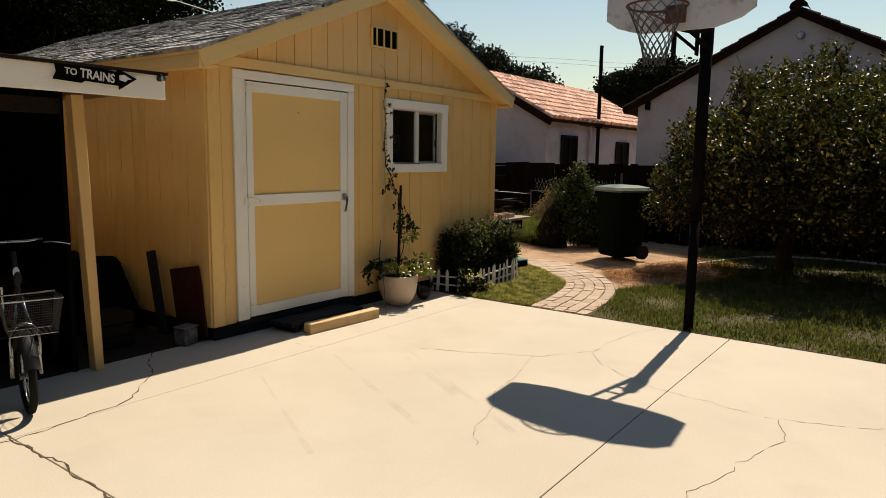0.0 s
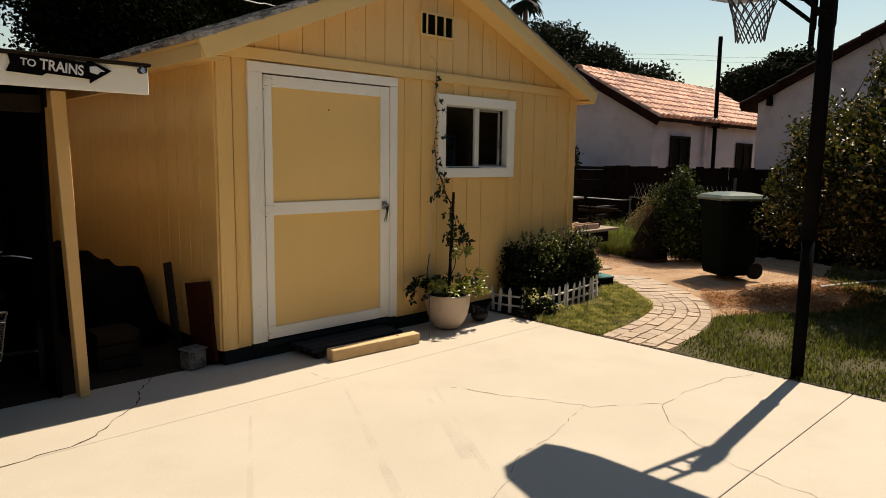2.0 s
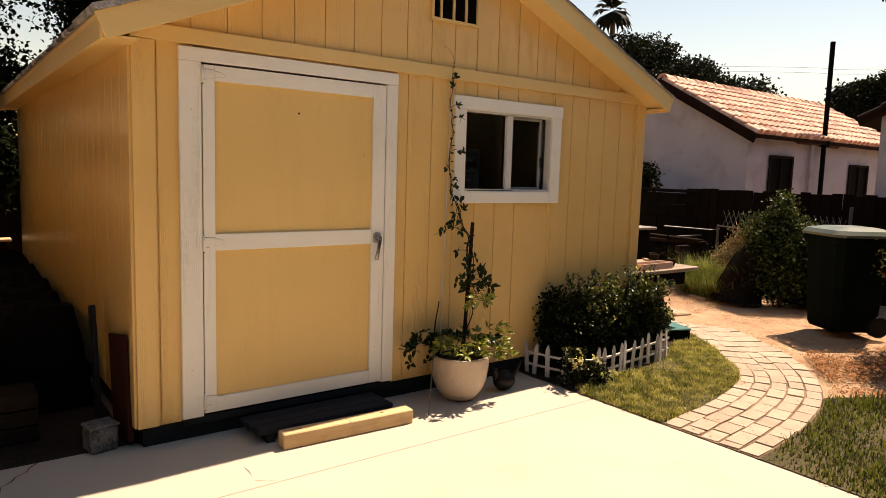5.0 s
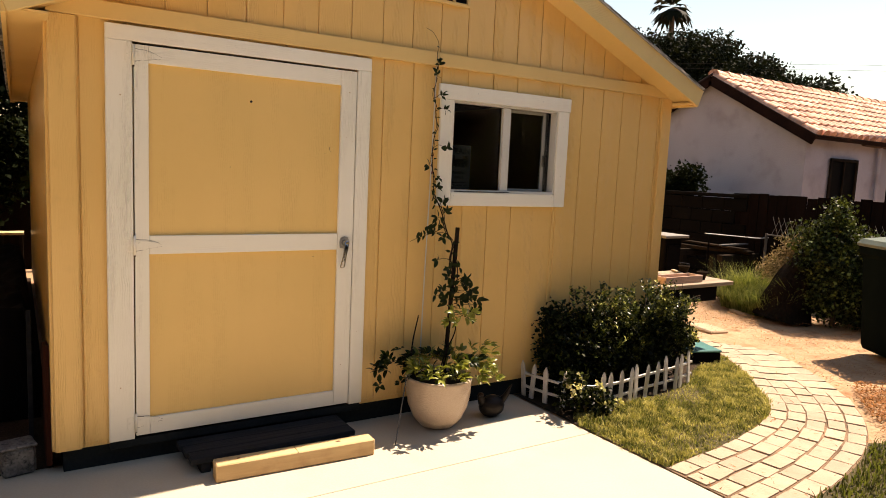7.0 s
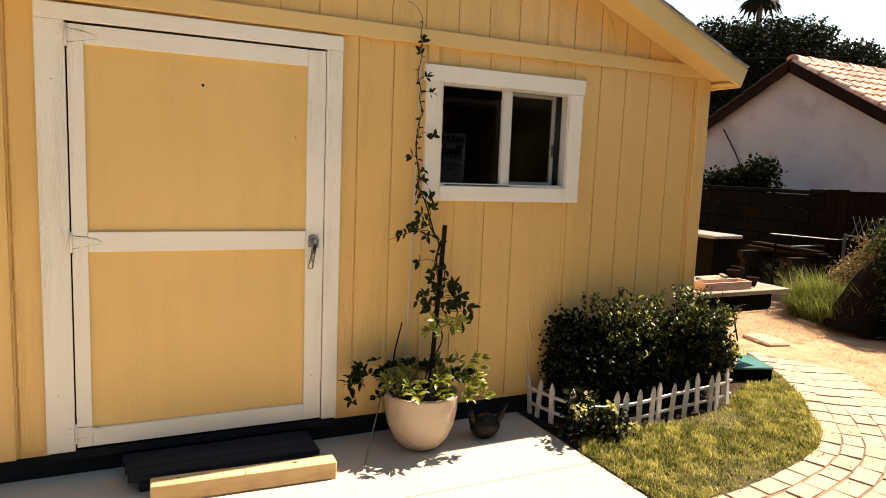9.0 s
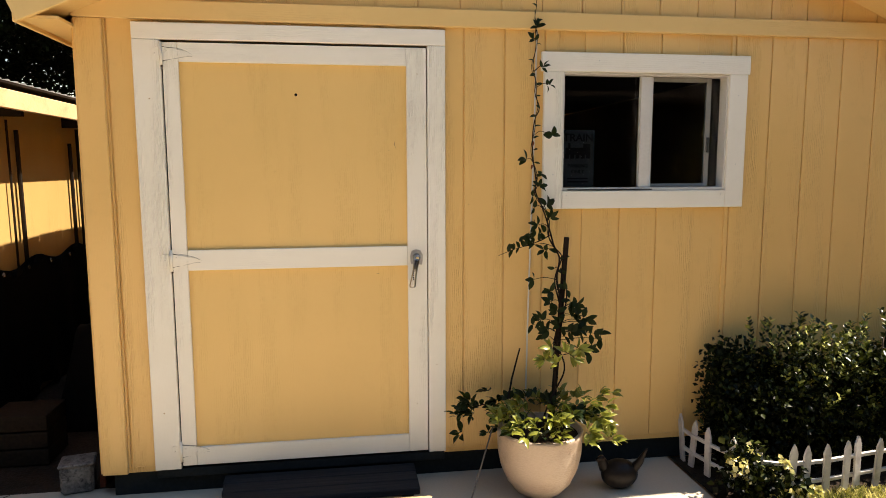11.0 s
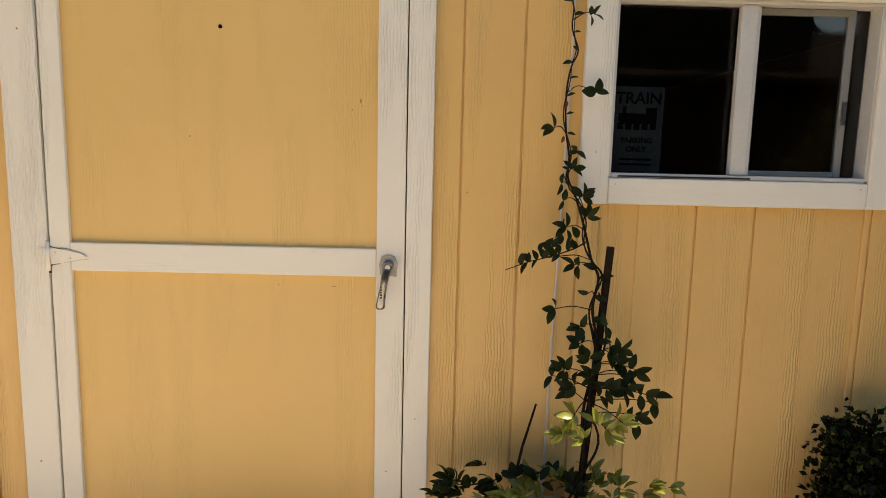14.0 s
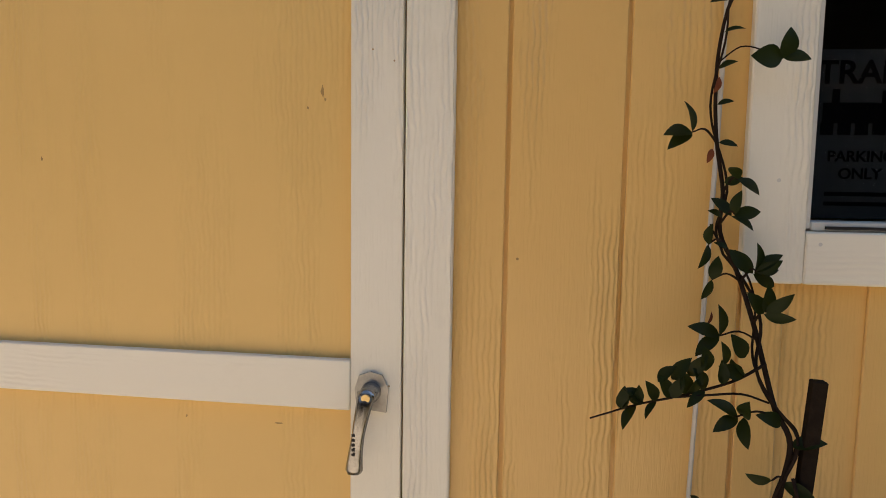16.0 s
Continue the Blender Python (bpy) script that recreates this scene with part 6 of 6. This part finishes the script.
bush("brush_heap", (7.5, 1.1, 0), "heap of dry straw-coloured brush", [((7.6, 0.98, 0.80), (0.2, 0.2, 0.16)), ((7.5, 1.15, 0.58), (0.16, 0.2, 0.14))], 130, 20, 0.06, 0.05, HAY, 52, [([(7.5, 1.05, 0), (7.5, 1.0, 0.8)], 0.015, 0.006)], category="brush", slim=0.12)
for x, y, s, a in ((7.2, 1.33, 0.16, 74), (5.92, 0.93, 0.19, 80)):
    f = part("flagstone", box(-s, s, -s * 0.7, s * 0.7, 0, 0.05, 0.015), surface("flagstone", (0.36, 0.26, 0.17), (0.44, 0.33, 0.22), 0.9, 6, 60, 0.3))
    f.matrix_basis = pose(x, y, -0.045, 1, -1, a)
    tagged(f, "loose flat stone lying on the dirt", "stone", "loose flat stones")

tagged(part("garden_hose", tube(smooth_line([(6.6, -1.9, 0.02), (7.2, -2.1, 0.02), (8.2, -2.6, 0.02), (8.6, -3.6, 0.02), (8.4, -5.0, 0.02), (8.8, -7.0, 0.02)], 8), 0.018, seg=6), GLAZE_WHITE), "pale garden hose lying across the lawn", "hose")

back_fence = thing("yard_fence", (8.9, -1, 0), "dark weathered board fence along the end of the yard", "fence")
board_me = mesh_of("fence_board", box(-0.012, 0.012, -0.07, 0.07, 0, 1.46, 0.003), FENCE_WOOD)
frnd = random.Random(3)
for k in range(-2, 88):
    y = 2.45 - 0.145 * k
    piece("fence_board", board_me, pose(8.92 + frnd.uniform(-0.006, 0.006), y, frnd.uniform(-0.02, 0.015), 0, frnd.uniform(-0.6, 0.6), 0), back_fence)
for z in (0.35, 1.15):
    part("fence_rail", box(8.94, 8.98, -10.4, 2.5, z, z + 0.09, 0.003), FENCE_WOOD, back_fence)
for k in range(6):
    part("fence_post", box(8.985, 9.075, 2.3 - k * 2.4, 2.39 - k * 2.4, 0, 1.43, 0.004), FENCE_WOOD, back_fence)
block_wall = thing("block_wall", (8.9, 5, 0), "concrete block wall behind the yard, coloured dark for its shade", "wall", kind="structure")
block_me = mesh_of("block", box(-0.075, 0.075, -0.196, 0.196, 0, 0.193, 0.006), BLOCK)
for r in range(7):
    for k in range(24):
        piece("block", block_me, pose(8.95, 2.75 + 0.4 * k + (0.2 if r % 2 else 0), -0.02 + 0.2 * r), block_wall)
part("wall_cap", box(8.86, 9.04, 2.55, 12.4, 1.385, 1.44, 0.006), BLOCK, block_wall)
rear_fence = thing("rear_fence", (0, 7.05, 0), "dark board fence added under the trees behind the shed", "fence")
for k in range(80):
    piece("fence_board", board_me, pose(8.5 - 0.2 * k, 7.05, 0, 0, 0, 90) @ Matrix.Diagonal((1, 1.47, 1.25, 1)), rear_fence)
wires = thing("chain_link", (8.4, 0.9, 0), "short run of chain-link wire with twisted tips", "fence")
bm = bmesh.new()
for k in range(22):
    y = 0.1 + 0.08 * k
    add_tube(bm, [(8.5, y, 0.9), (8.5, y + 0.10, 1.16)], 0.0032, seg=4)
    add_tube(bm, [(8.5, y + 0.10, 0.9), (8.5, y, 1.12)], 0.0032, seg=4)
part("mesh_wire", bm, STEEL_GREY, wires, kind="stuff")
part("wire_post", tube([(8.5, 0.05, 0), (8.5, 0.05, 1.3)], 0.025, seg=8), GREY_WOOD, wires)
part("wire_post", tube([(8.5, 1.95, 0), (8.5, 1.95, 0.92)], 0.02, seg=8), GREY_WOOD, wires)
part("wire_rail", tube([(8.5, 0.05, 0.9), (8.5, 1.95, 0.9)], 0.012, seg=6), GREY_WOOD, wires)

# clutter on and behind the garden table
CLUTTER = random.Random(29)
for k in range(7):
    x, y, a = 4.3 + 0.095 * k, 0.37 + 0.2 * CLUTTER.random(), CLUTTER.uniform(0, 180)
    strip = part("wood_scrap", box(-0.11, 0.11, -0.018, 0.018, 0, 0.018, 0.003), GREY_WOOD if k % 3 else TABLE_WOOD)
    strip.matrix_basis = pose(x, y, 0.7165, 0, 0, a)
    tagged(strip, "short grey wood scrap lying on the table", "scrap", "scraps on the table")
chair = thing("folding_chair", (5.42, 1.1, 0), "collapsed grey folding chair among the yard clutter", "chair")
for a, b in (((5.30, 0.95, 0.0), (5.55, 0.95, 0.72)), ((5.30, 1.28, 0.0), (5.55, 1.28, 0.72)), ((5.55, 0.95, 0.0), (5.28, 0.95, 0.78)), ((5.55, 1.28, 0.0), (5.28, 1.28, 0.78)), ((5.28, 0.95, 0.78), (5.28, 1.28, 0.78)), ((5.55, 0.95, 0.72), (5.55, 1.28, 0.72))):
    part("frame_tube", tube([a, b], 0.009, seg=6), STEEL_DARK, chair)
bm = box(-0.12, 0.12, -0.15, 0.15, -0.006, 0.006, 0.003)
part("seat", bm, LEAF_DARK, chair).matrix_basis = pose(5.42, 1.115, 0.52, 0, -14, 0)
bush("wall_shrub", (9.7, 4.6, 0), "dark broad-leaved shrub showing over the block wall",
     [((9.7, 4.35, 1.58), (0.25, 0.26, 0.26)), ((9.7, 4.75, 1.5), (0.3, 0.4, 0.2)), ((9.7, 5.2, 1.5), (0.3, 0.25, 0.16)), ((9.7, 4.5, 0.9), (0.3, 0.4, 0.6))], 220, 30, 0.09, 0.065, LEAF_DARK, 57,
     [([(9.7, 4.6, 0), (9.7, 4.55, 0.8), (9.7, 4.4, 1.6)], 0.03, 0.01)])
far_shed = thing("white_shed", (12.3, 8.2, 0), "small white-topped shed beyond the block wall", "shed")
part("body", box(12.0, 13.0, 7.56, 9.0, 0.0, 1.77, 0.01), DARK_WOOD, far_shed)
part("panel", box(11.98, 13.0, 7.52, 9.02, 1.772, 2.46, 0.01), GLAZE_WHITE, far_shed)
part("roof", box(11.9, 13.1, 7.48, 9.1, 2.462, 2.50, 0.01), GREY_WOOD, far_shed)

# ---------------------------------------------------------------- citrus tree
citrus = thing("citrus_tree", (7.0, -3.05, 0), "broad dense citrus tree with glossy dark leaves", "tree")
crng = np.random.default_rng(61)
LOBES = [((6.0, -3.6, 1.55), (1.3, 1.5, 1.0)), ((6.6, -2.5, 1.35), (1.3, 1.05, 0.9)), ((6.7, -3.3, 1.65), (1.7, 1.2, 1.15)), ((6.9, -4.5, 1.4), (1.6, 1.3, 1.0)), ((6.5, -2.9, 2.1), (0.8, 0.6, 0.6)), ((6.9, -3.9, 2.1), (0.9, 0.8, 0.6)), ((6.4, -1.95, 1.7), (0.6, 0.4, 0.5)), ((6.6, -3.4, 2.55), (0.35, 0.25, 0.4)), ((6.5, -2.5, 2.35), (0.25, 0.2, 0.35)), ((6.7, -4.3, 2.5), (0.3, 0.3, 0.35)), ((6.9, -5.6, 1.3), (1.4, 1.0, 0.9)), ((6.4, -1.7, 1.1), (0.7, 0.5, 0.5))]
crown = new("foliage", leaves_mesh("foliage", crown_places(crng, LOBES, 2600, 30, 0.10), 0.062, LEAF_CITRUS, crng, 0.3, 0.28))
tagged(under(crown, citrus), kind="stuff")
part("trunk", tube(smooth_line([(7.0, -3.05, 0.0), (6.98, -3.03, 0.3), (7.0, -3.1, 0.7), (7.0, -3.2, 1.2)], 4), 0.12, 0.07, 10), BARK, citrus, smooth=True)
for k, e in enumerate(((6.4, -2.0, 1.6), (6.5, -2.7, 2.3), (7.1, -4.0, 2.1), (6.9, -4.8, 1.5), (5.8, -3.4, 1.6), (7.8, -3.0, 1.8), (6.4, -1.7, 1.5))):
    part("limb", tube(smooth_line([(7.0, -3.08, 0.45 + 0.06 * k), Vector((7.0, -3.1, 0.9)).lerp(Vector(e), 0.5) + Vector((0, 0, 0.1)), e], 4), 0.045, 0.012, 6), BARK, citrus, smooth=True)
tops = [np.array(c) + np.array(r) * (lambda d: d / np.linalg.norm(d))(np.array([crng.normal(0, 0.6), crng.normal(0, 0.8), abs(crng.normal(0.5, 0.4)) + 0.1])) * 0.92 for c, r in LOBES for _ in range(26)]
tagged(under(new("shoot_leaves", shoots_mesh("shoot_leaves", tops, 0.30, 0.075, LEAF_CITRUS, crng, 0.55, 0.26, 0.035)), citrus), kind="stuff")
for k in range(14):
    a = Vector((6.6 + crng.uniform(-0.7, 0.7), -3.0 + crng.uniform(-1.4, 1.0), 2.35 + crng.uniform(-0.2, 0.2)))
    part("shoot", tube([a, a + Vector((crng.uniform(-0.2, 0.2), crng.uniform(-0.25, 0.25), crng.uniform(0.3, 0.6)))], 0.008, 0.003, 4), BARK, citrus)

# ---------------------------------------------------------------- neighbouring houses
tile_bm = bmesh.new()
rows = []
for yv, lift in ((0.0, 0.0), (1.0, 0.14)):
    rows.append([tile_bm.verts.new((0.5 * math.cos(a), yv, 0.42 * math.sin(a) - lift)) for a in [math.pi * k / 6 for k in range(7)]])
for k in range(6):
    tile_bm.faces.new((rows[0][k], rows[0][k + 1], rows[1][k + 1], rows[1][k]))
tile_bm.faces.new([tile_bm.verts.new(v.co * 1.0) for v in rows[0]][::-1])
tile_me = mesh_of("roof_tile", tile_bm, CLAY, True)
edge_me = tile_me.copy()
edge_me.materials[0] = CLAY_DARK


def gable_prism(x0, x1, y0, y1, eave, apex, material, parent):
    mid = (y0 + y1) / 2
    out = [(y0, -0.05), (y1, -0.05), (y1, eave), (mid, apex), (y0, eave)]
    return part("wall", extruded(out, x1 - x0, pose(x0, 0, 0, 90, 0, 90)), material, parent)


house = thing("neighbour_house", (14.5, 5.1, 0), "white stucco house with a terracotta tile roof", "house", "neighbouring houses")
HX0, HX1, HY0, HY1, HE, HA = 11.3, 18.6, 3.12, 7.08, 2.56, 3.64
gable_prism(HX0, HX1, HY0, HY1, HE, HA, STUCCO, house)
HS = (HA - HE) / ((HY1 - HY0) / 2)
HANG = math.degrees(math.atan(HS))
for s in (-1, 1):
    ln = math.hypot(2.2, 2.2 * HS)
    cy, cz = 5.1 + s * 1.1, HA + 0.04 - 1.1 * HS
    bm = bmesh.new()
    add_box(bm, HX0 - 0.14, HX1 + 0.14, cy - ln / 2, cy + ln / 2, cz - 0.05, cz + 0.02, 0, pose(0, 0, 0, -s * HANG))
    part("roof", bm, CLAY_DARK, house)
    bm = bmesh.new()
    add_box(bm, HX0 - 0.185, HX0 - 0.145, cy - ln / 2, cy + ln / 2, cz - 0.15, cz + 0.03, 0, pose(0, 0, 0, -s * HANG))
    part("barge_board", bm, CLAY_DARK, house)


def house_tiles():
    rng = random.Random(71)
    ln = math.hypot(2.2, 2.2 * HS)
    rows, cols = 8, 33
    for r in range(rows):
        for c in range(cols):
            x = HX0 - 0.05 + c * (HX1 - HX0 + 0.2) / cols
            f = r / rows * ln
            y = 5.1 - (ln - f) * math.cos(radians(HANG))
            z = HA + 0.075 - (ln - f) * math.sin(radians(HANG))
            m = pose(x, y, z, HANG, 0, rng.uniform(-1.5, 1.5)) @ Matrix.Diagonal((0.185 + rng.uniform(-0.01, 0.01), ln / rows + 0.07, 0.24, 1))
            piece("roof_tile", tile_me, m, house)
    for k in range(20):
        piece("ridge_tile", tile_me, pose(HX0 - 0.1 + k * 0.37, 5.1, HA + 0.10, 0, 0, -90) @ Matrix.Diagonal((0.26, 0.42, 0.24, 1)), house)
    for k in range(7):
        f = k / 7 * ln
        y, z = 5.1 + (ln - f) * math.cos(radians(HANG)), HA + 0.06 - (ln - f) * math.sin(radians(HANG))
        piece("rake_tile", edge_me, pose(HX0 - 0.1, y, z, HANG, 0, 180) @ Matrix.Diagonal((0.2, ln / 7 + 0.06, 0.2, 1)), house)


def house_window(x0, x1, z0, z1, y, parent):
    w = part("window", box(x0, x1, y - 0.02, y + 0.03, z0, z1, 0), BLACK, parent, "dark window in a white wall")
    for a, b in ((x0 - 0.04, x0 + 0.02), (x1 - 0.02, x1 + 0.04), ((x0 + x1) / 2 - 0.02, (x0 + x1) / 2 + 0.02)):
        part("frame", box(a, b, y - 0.05, y - 0.021, z0, z1, 0.003), DARK_WOOD, w)
    for a, b in ((z0 - 0.05, z0), (z1, z1 + 0.05)):
        part("frame", box(x0 - 0.04, x1 + 0.04, y - 0.05, y - 0.021, a, b, 0.003), DARK_WOOD, w)


house_window(12.12, 13.0, 1.2, 2.10, HY0, house)
house_window(15.75, 16.7, 1.2, 2.02, HY0, house)
part("wall_pipe", tube([(13.1, 3.05, 2.47), (14.9, 3.05, 2.44)], 0.05, seg=8), BARK, house)
part("wall_pipe", tube([(13.75, 3.05, 0), (13.75, 3.05, 2.45)], 0.04, seg=8), STUCCO, house)
part("wall_cable", tube(smooth_line([(11.28, 6.6, 2.55), (11.27, 6.2, 2.0), (11.27, 5.9, 1.5)], 4), 0.012, seg=4), BLACK, house)
mast = thing("service_mast", (14.1, 2.98, 0), "tall dark steel mast standing against the white house", "mast")
part("pole", tube([(14.1, 2.97, 0), (14.06, 2.97, 4.6)], 0.05, seg=12), BLACK, mast)
part("collar", tube([(14.1, 2.97, 2.40), (14.1, 2.97, 2.52)], 0.10, seg=12), BLACK, mast)

house_two = thing("neighbour_house", (13, -2.47, 0), "white stucco house with a dark tiled gable edge", "house", "neighbouring houses")
GX, GY0, GY1, GE, GA = 10.0, -5.3, 0.36, 2.62, 4.12
gable_prism(GX, 18.0, GY0, GY1, GE, GA, STUCCO, house_two)
GS = (GA - GE) / ((GY1 - GY0) / 2)
GANG = math.degrees(math.atan(GS))
for s in (-1, 1):
    ln = math.hypot(3.1, 3.1 * GS)
    cy, cz = -2.47 + s * 1.55, GA + 0.07 - 1.55 * GS
    bm = bmesh.new()
    add_box(bm, GX - 0.12, 18.2, cy - ln / 2, cy + ln / 2, cz - 0.07, cz + 0.03, 0, pose(0, 0, 0, -s * GANG))
    part("roof", bm, CLAY_DARK, house_two)
    for k in range(10):
        f = k / 10 * ln
        y, z = -2.47 + s * (ln - f) * math.cos(radians(GANG)), GA + 0.10 - (ln - f) * math.sin(radians(GANG))
        piece("rake_tile", edge_me, pose(GX - 0.04, y, z, GANG, 0, 0 if s < 0 else 180) @ Matrix.Diagonal((0.22, ln / 10 + 0.06, 0.2, 1)), house_two)
piece("ridge_tile", edge_me, pose(GX - 0.12, -2.47, GA + 0.14, 0, 0, -90) @ Matrix.Diagonal((0.30, 0.45, 0.30, 1)), house_two)
part("gable_lamp", lathe([(0.0, 0.05), (0.05, 0.04), (0.07, 0.0), (0.0, -0.01)], (0, 0, 0), 14), STUCCO, house_two, smooth=True).matrix_basis = pose(9.97, -2.53, 3.78, 0, -90, 0)

for s in (-1, 1):
    part("rafter_tail", box(GX - 0.10, GX + 0.02, -2.47 + s * 2.62 - 0.04, -2.47 + s * 2.62 + 0.04, 2.56, 2.72, 0.004), BLACK, house_two)

# unseen dark house and side wall, added behind the walk to block sky light and reflections
rear_blocker = thing("rear_blocker", (5, -9, 0), "plain unseen dark house added to block sky light and reflections", "house")
part("wall", box(-12, 24, -9.6, -9.0, -0.05, 2.75, 0), DARK_WOOD, rear_blocker)
part("roof", extruded([(-8.6, 2.751), (-13.4, 4.35), (-13.4, 4.45), (-8.6, 2.85)], 37.0, pose(-12.5, 0, 0, 90, 0, 90)), DARK_WOOD, rear_blocker)
part("upper_block_wall", box(-12, 7.4, -9.6, -9.0, 2.751, 6.6, 0), DARK_WOOD, rear_blocker)
part("sky_block_wall", box(-9.6, -9.05, -8.99, 12.0, -0.05, 5.0, 0), DARK_WOOD, rear_blocker)

# ---------------------------------------------------------------- trees in the distance


def big_tree(name, at, height, label, lobes, clumps, per, spread, size, material, seed, group):
    rng = np.random.default_rng(seed)
    ob = thing(name, at, label, "tree", group)
    crown = new("foliage", leaves_mesh("foliage", crown_places(rng, lobes, clumps, per, spread), size, material, rng, 0.5, 0.4))
    tagged(under(crown, ob), kind="stuff")
    b = Vector(at)
    part("trunk", tube(smooth_line([b, b + Vector((0.1, 0.1, height * 0.3)), b + Vector((-0.1, 0.2, height * 0.6))], 4), 0.035 * height, 0.018 * height, 10), BARK, ob, smooth=True)
    for c, r in lobes:
        part("limb", tube(smooth_line([b + Vector((0, 0.1, height * 0.35)), (b + Vector((0, 0, height * 0.5))).lerp(Vector(c), 0.5), Vector(c)], 4), 0.012 * height, 0.004 * height, 6), BARK, ob, smooth=True)
    return ob


big_tree("shade_tree", (2.6, 9.6, 0), 7, "large dark evergreen tree behind the shed", [((1.7, 9.6, 4.7), (1.2, 1.4, 2.1)), ((3.2, 9.8, 5.6), (2.2, 1.4, 1.9)), ((2.3, 9.2, 4.0), (1.6, 1.2, 1.2)), ((5.3, 10.3, 5.6), (1.6, 1.4, 1.4)), ((2.0, 10.0, 7.0), (2.4, 1.4, 1.5))], 3000, 44, 0.26, 0.085, LEAF_DARK, 81, "trees behind the shed")
big_tree("shade_tree", (-2.6, 9.4, 0), 7, "large dark evergreen tree behind the carport, with unseen shading lobes added", [((-1.7, 9.2, 4.3), (1.4, 1.3, 2.0)), ((-3.4, 9.4, 4.8), (2.0, 1.4, 2.2)), ((-2.2, 8.8, 2.7), (1.8, 1.0, 1.4)), ((-5.2, 9.6, 4.5), (1.6, 1.4, 2.2)), ((-2.0, 9.8, 6.6), (2.2, 1.4, 1.6)), ((-0.2, 9.0, 2.2), (1.2, 0.8, 1.0)), ((-3.2, 5.6, 4.7), (1.8, 2.0, 1.4)), ((-5.2, 4.0, 4.5), (1.8, 2.0, 1.5)), ((-2.3, 7.3, 4.4), (1.4, 1.3, 1.6))], 4300, 46, 0.23, 0.08, LEAF_DARK, 82, "trees behind the shed")
big_tree("distant_tree", (32, 18, 0), 9, "big dark leafy tree beyond the houses", [((31, 14.6, 5.0), (2.2, 1.8, 1.5)), ((31, 17.5, 5.9), (2.6, 2.2, 1.9)), ((31, 20.6, 6.9), (2.6, 2.6, 2.4)), ((31, 23, 5.0), (2.4, 6, 2.2)), ((31, 24, 6.6), (2.6, 2.6, 2.6)), ((31, 28, 7.2), (2.6, 2.8, 2.8)), ((31, 22.4, 8.1), (2.4, 1.8, 1.7)), ((31, 25.8, 8.4), (2.4, 2.2, 1.8)), ((31, 19, 4.6), (2.6, 5.5, 1.8))], 9500, 18, 0.21, 0.17, LEAF_FAR, 83, "distant trees")
big_tree("distant_tree", (33, 7, 0), 7, "dark rounded tree beyond the houses", [((32, 5.4, 5.1), (2, 1.5, 1.2)), ((32, 7.4, 5.4), (2, 1.6, 1.3)), ((32, 9.3, 5.0), (2, 1.4, 1.1)), ((32, 3.6, 4.6), (2, 1.6, 1.2))], 4200, 18, 0.18, 0.16, LEAF_FAR, 84, "distant trees")
big_tree("distant_tree", (24, -9.6, 0), 8, "dark tree rising behind the white house", [((24, -8.2, 6.2), (1.6, 1.5, 1.3)), ((24, -10, 6.8), (1.8, 1.6, 1.4)), ((24, -12, 6.0), (1.8, 1.6, 1.4))], 2200, 16, 0.18, 0.15, LEAF_FAR, 85, "distant trees")
big_tree("shade_tree", (3, -15, 0), 8, "tall dark tree behind the added low house", [((-2, -15, 5.0), (3.2, 1.5, 2.4)), ((2.5, -15, 6.0), (3.2, 1.6, 2.6)), ((6.2, -15, 5.4), (2.6, 1.5, 2.2)), ((9.5, -15, 3.6), (2.4, 1.2, 1.1)), ((13, -15, 3.4), (2.6, 1.2, 1.2))], 1500, 18, 0.28, 0.24, LEAF_DARK, 86, "trees behind the main house")
palm = thing("palm_tree", (34, 25.6, 0), "tall fan palm with dark drooping fronds", "palm")
part("trunk", tube([(34, 25.6, 0), (34.1, 25.6, 12.2)], 0.22, 0.16, 8), BARK, palm)
prng = random.Random(9)
for k in range(34):
    a, up = prng.uniform(0, 6.283), prng.uniform(-0.7, 1.0)
    d = Vector((math.cos(a), math.sin(a), up)).normalized()
    c = Vector((34.1, 25.6, 12.3))
    bm = bmesh.new()
    side = d.cross(Vector((0, 0, 1))).normalized()
    v = [bm.verts.new(c + d * q + side * w + Vector((0, 0, -dr))) for q, w, dr in ((0.2, 0, 0), (0.9, 0.32, 0.1), (1.35, 0.42, 0.45), (1.15, 0.12, 0.2), (1.5, 0.0, 0.6), (1.15, -0.12, 0.2), (1.35, -0.42, 0.45), (0.9, -0.32, 0.1))]
    bm.faces.new(v)
    part("frond", bm, LEAF_FAR, palm)
wire = thing("power_lines", (30, 12, 6), "thin overhead power lines against the pale sky", "cable")
for k in range(2):
    part("line", tube(smooth_line([(26, -14, 6.4 + 0.25 * k), (26, 0, 5.2 + 0.22 * k), (26, 7.5, 5.65 + 0.2 * k), (26, 11, 6.1 + 0.2 * k), (26, 34, 8.6 + 0.3 * k)], 8), 0.006, seg=4), STEEL_DARK, wire)
utility = thing("utility_pole", (32.4, 6.95, 0), "dark wooden utility pole standing between the white houses", "pole")
part("pole", tube([(32.4, 6.95, 0), (32.4, 6.95, 10.5)], 0.15, 0.12, 12), BLACK, utility)
part("cross_arm", box(32.24, 32.35, 6.0, 7.9, 9.7, 9.85, 0.01), BLACK, utility)
tagged(part("service_cable", tube(smooth_line([(-3.5, 8.0, 5.2), (3.7, 8.0, 4.6), (5.2, 8.0, 4.52), (11.4, 6.9, 3.5)], 8), 0.011, seg=5), VINYL), "pale service cable strung behind the shed", "cable")
# ---------------------------------------------------------------- many small pieces
lay_bricks()
shingles()
house_tiles()
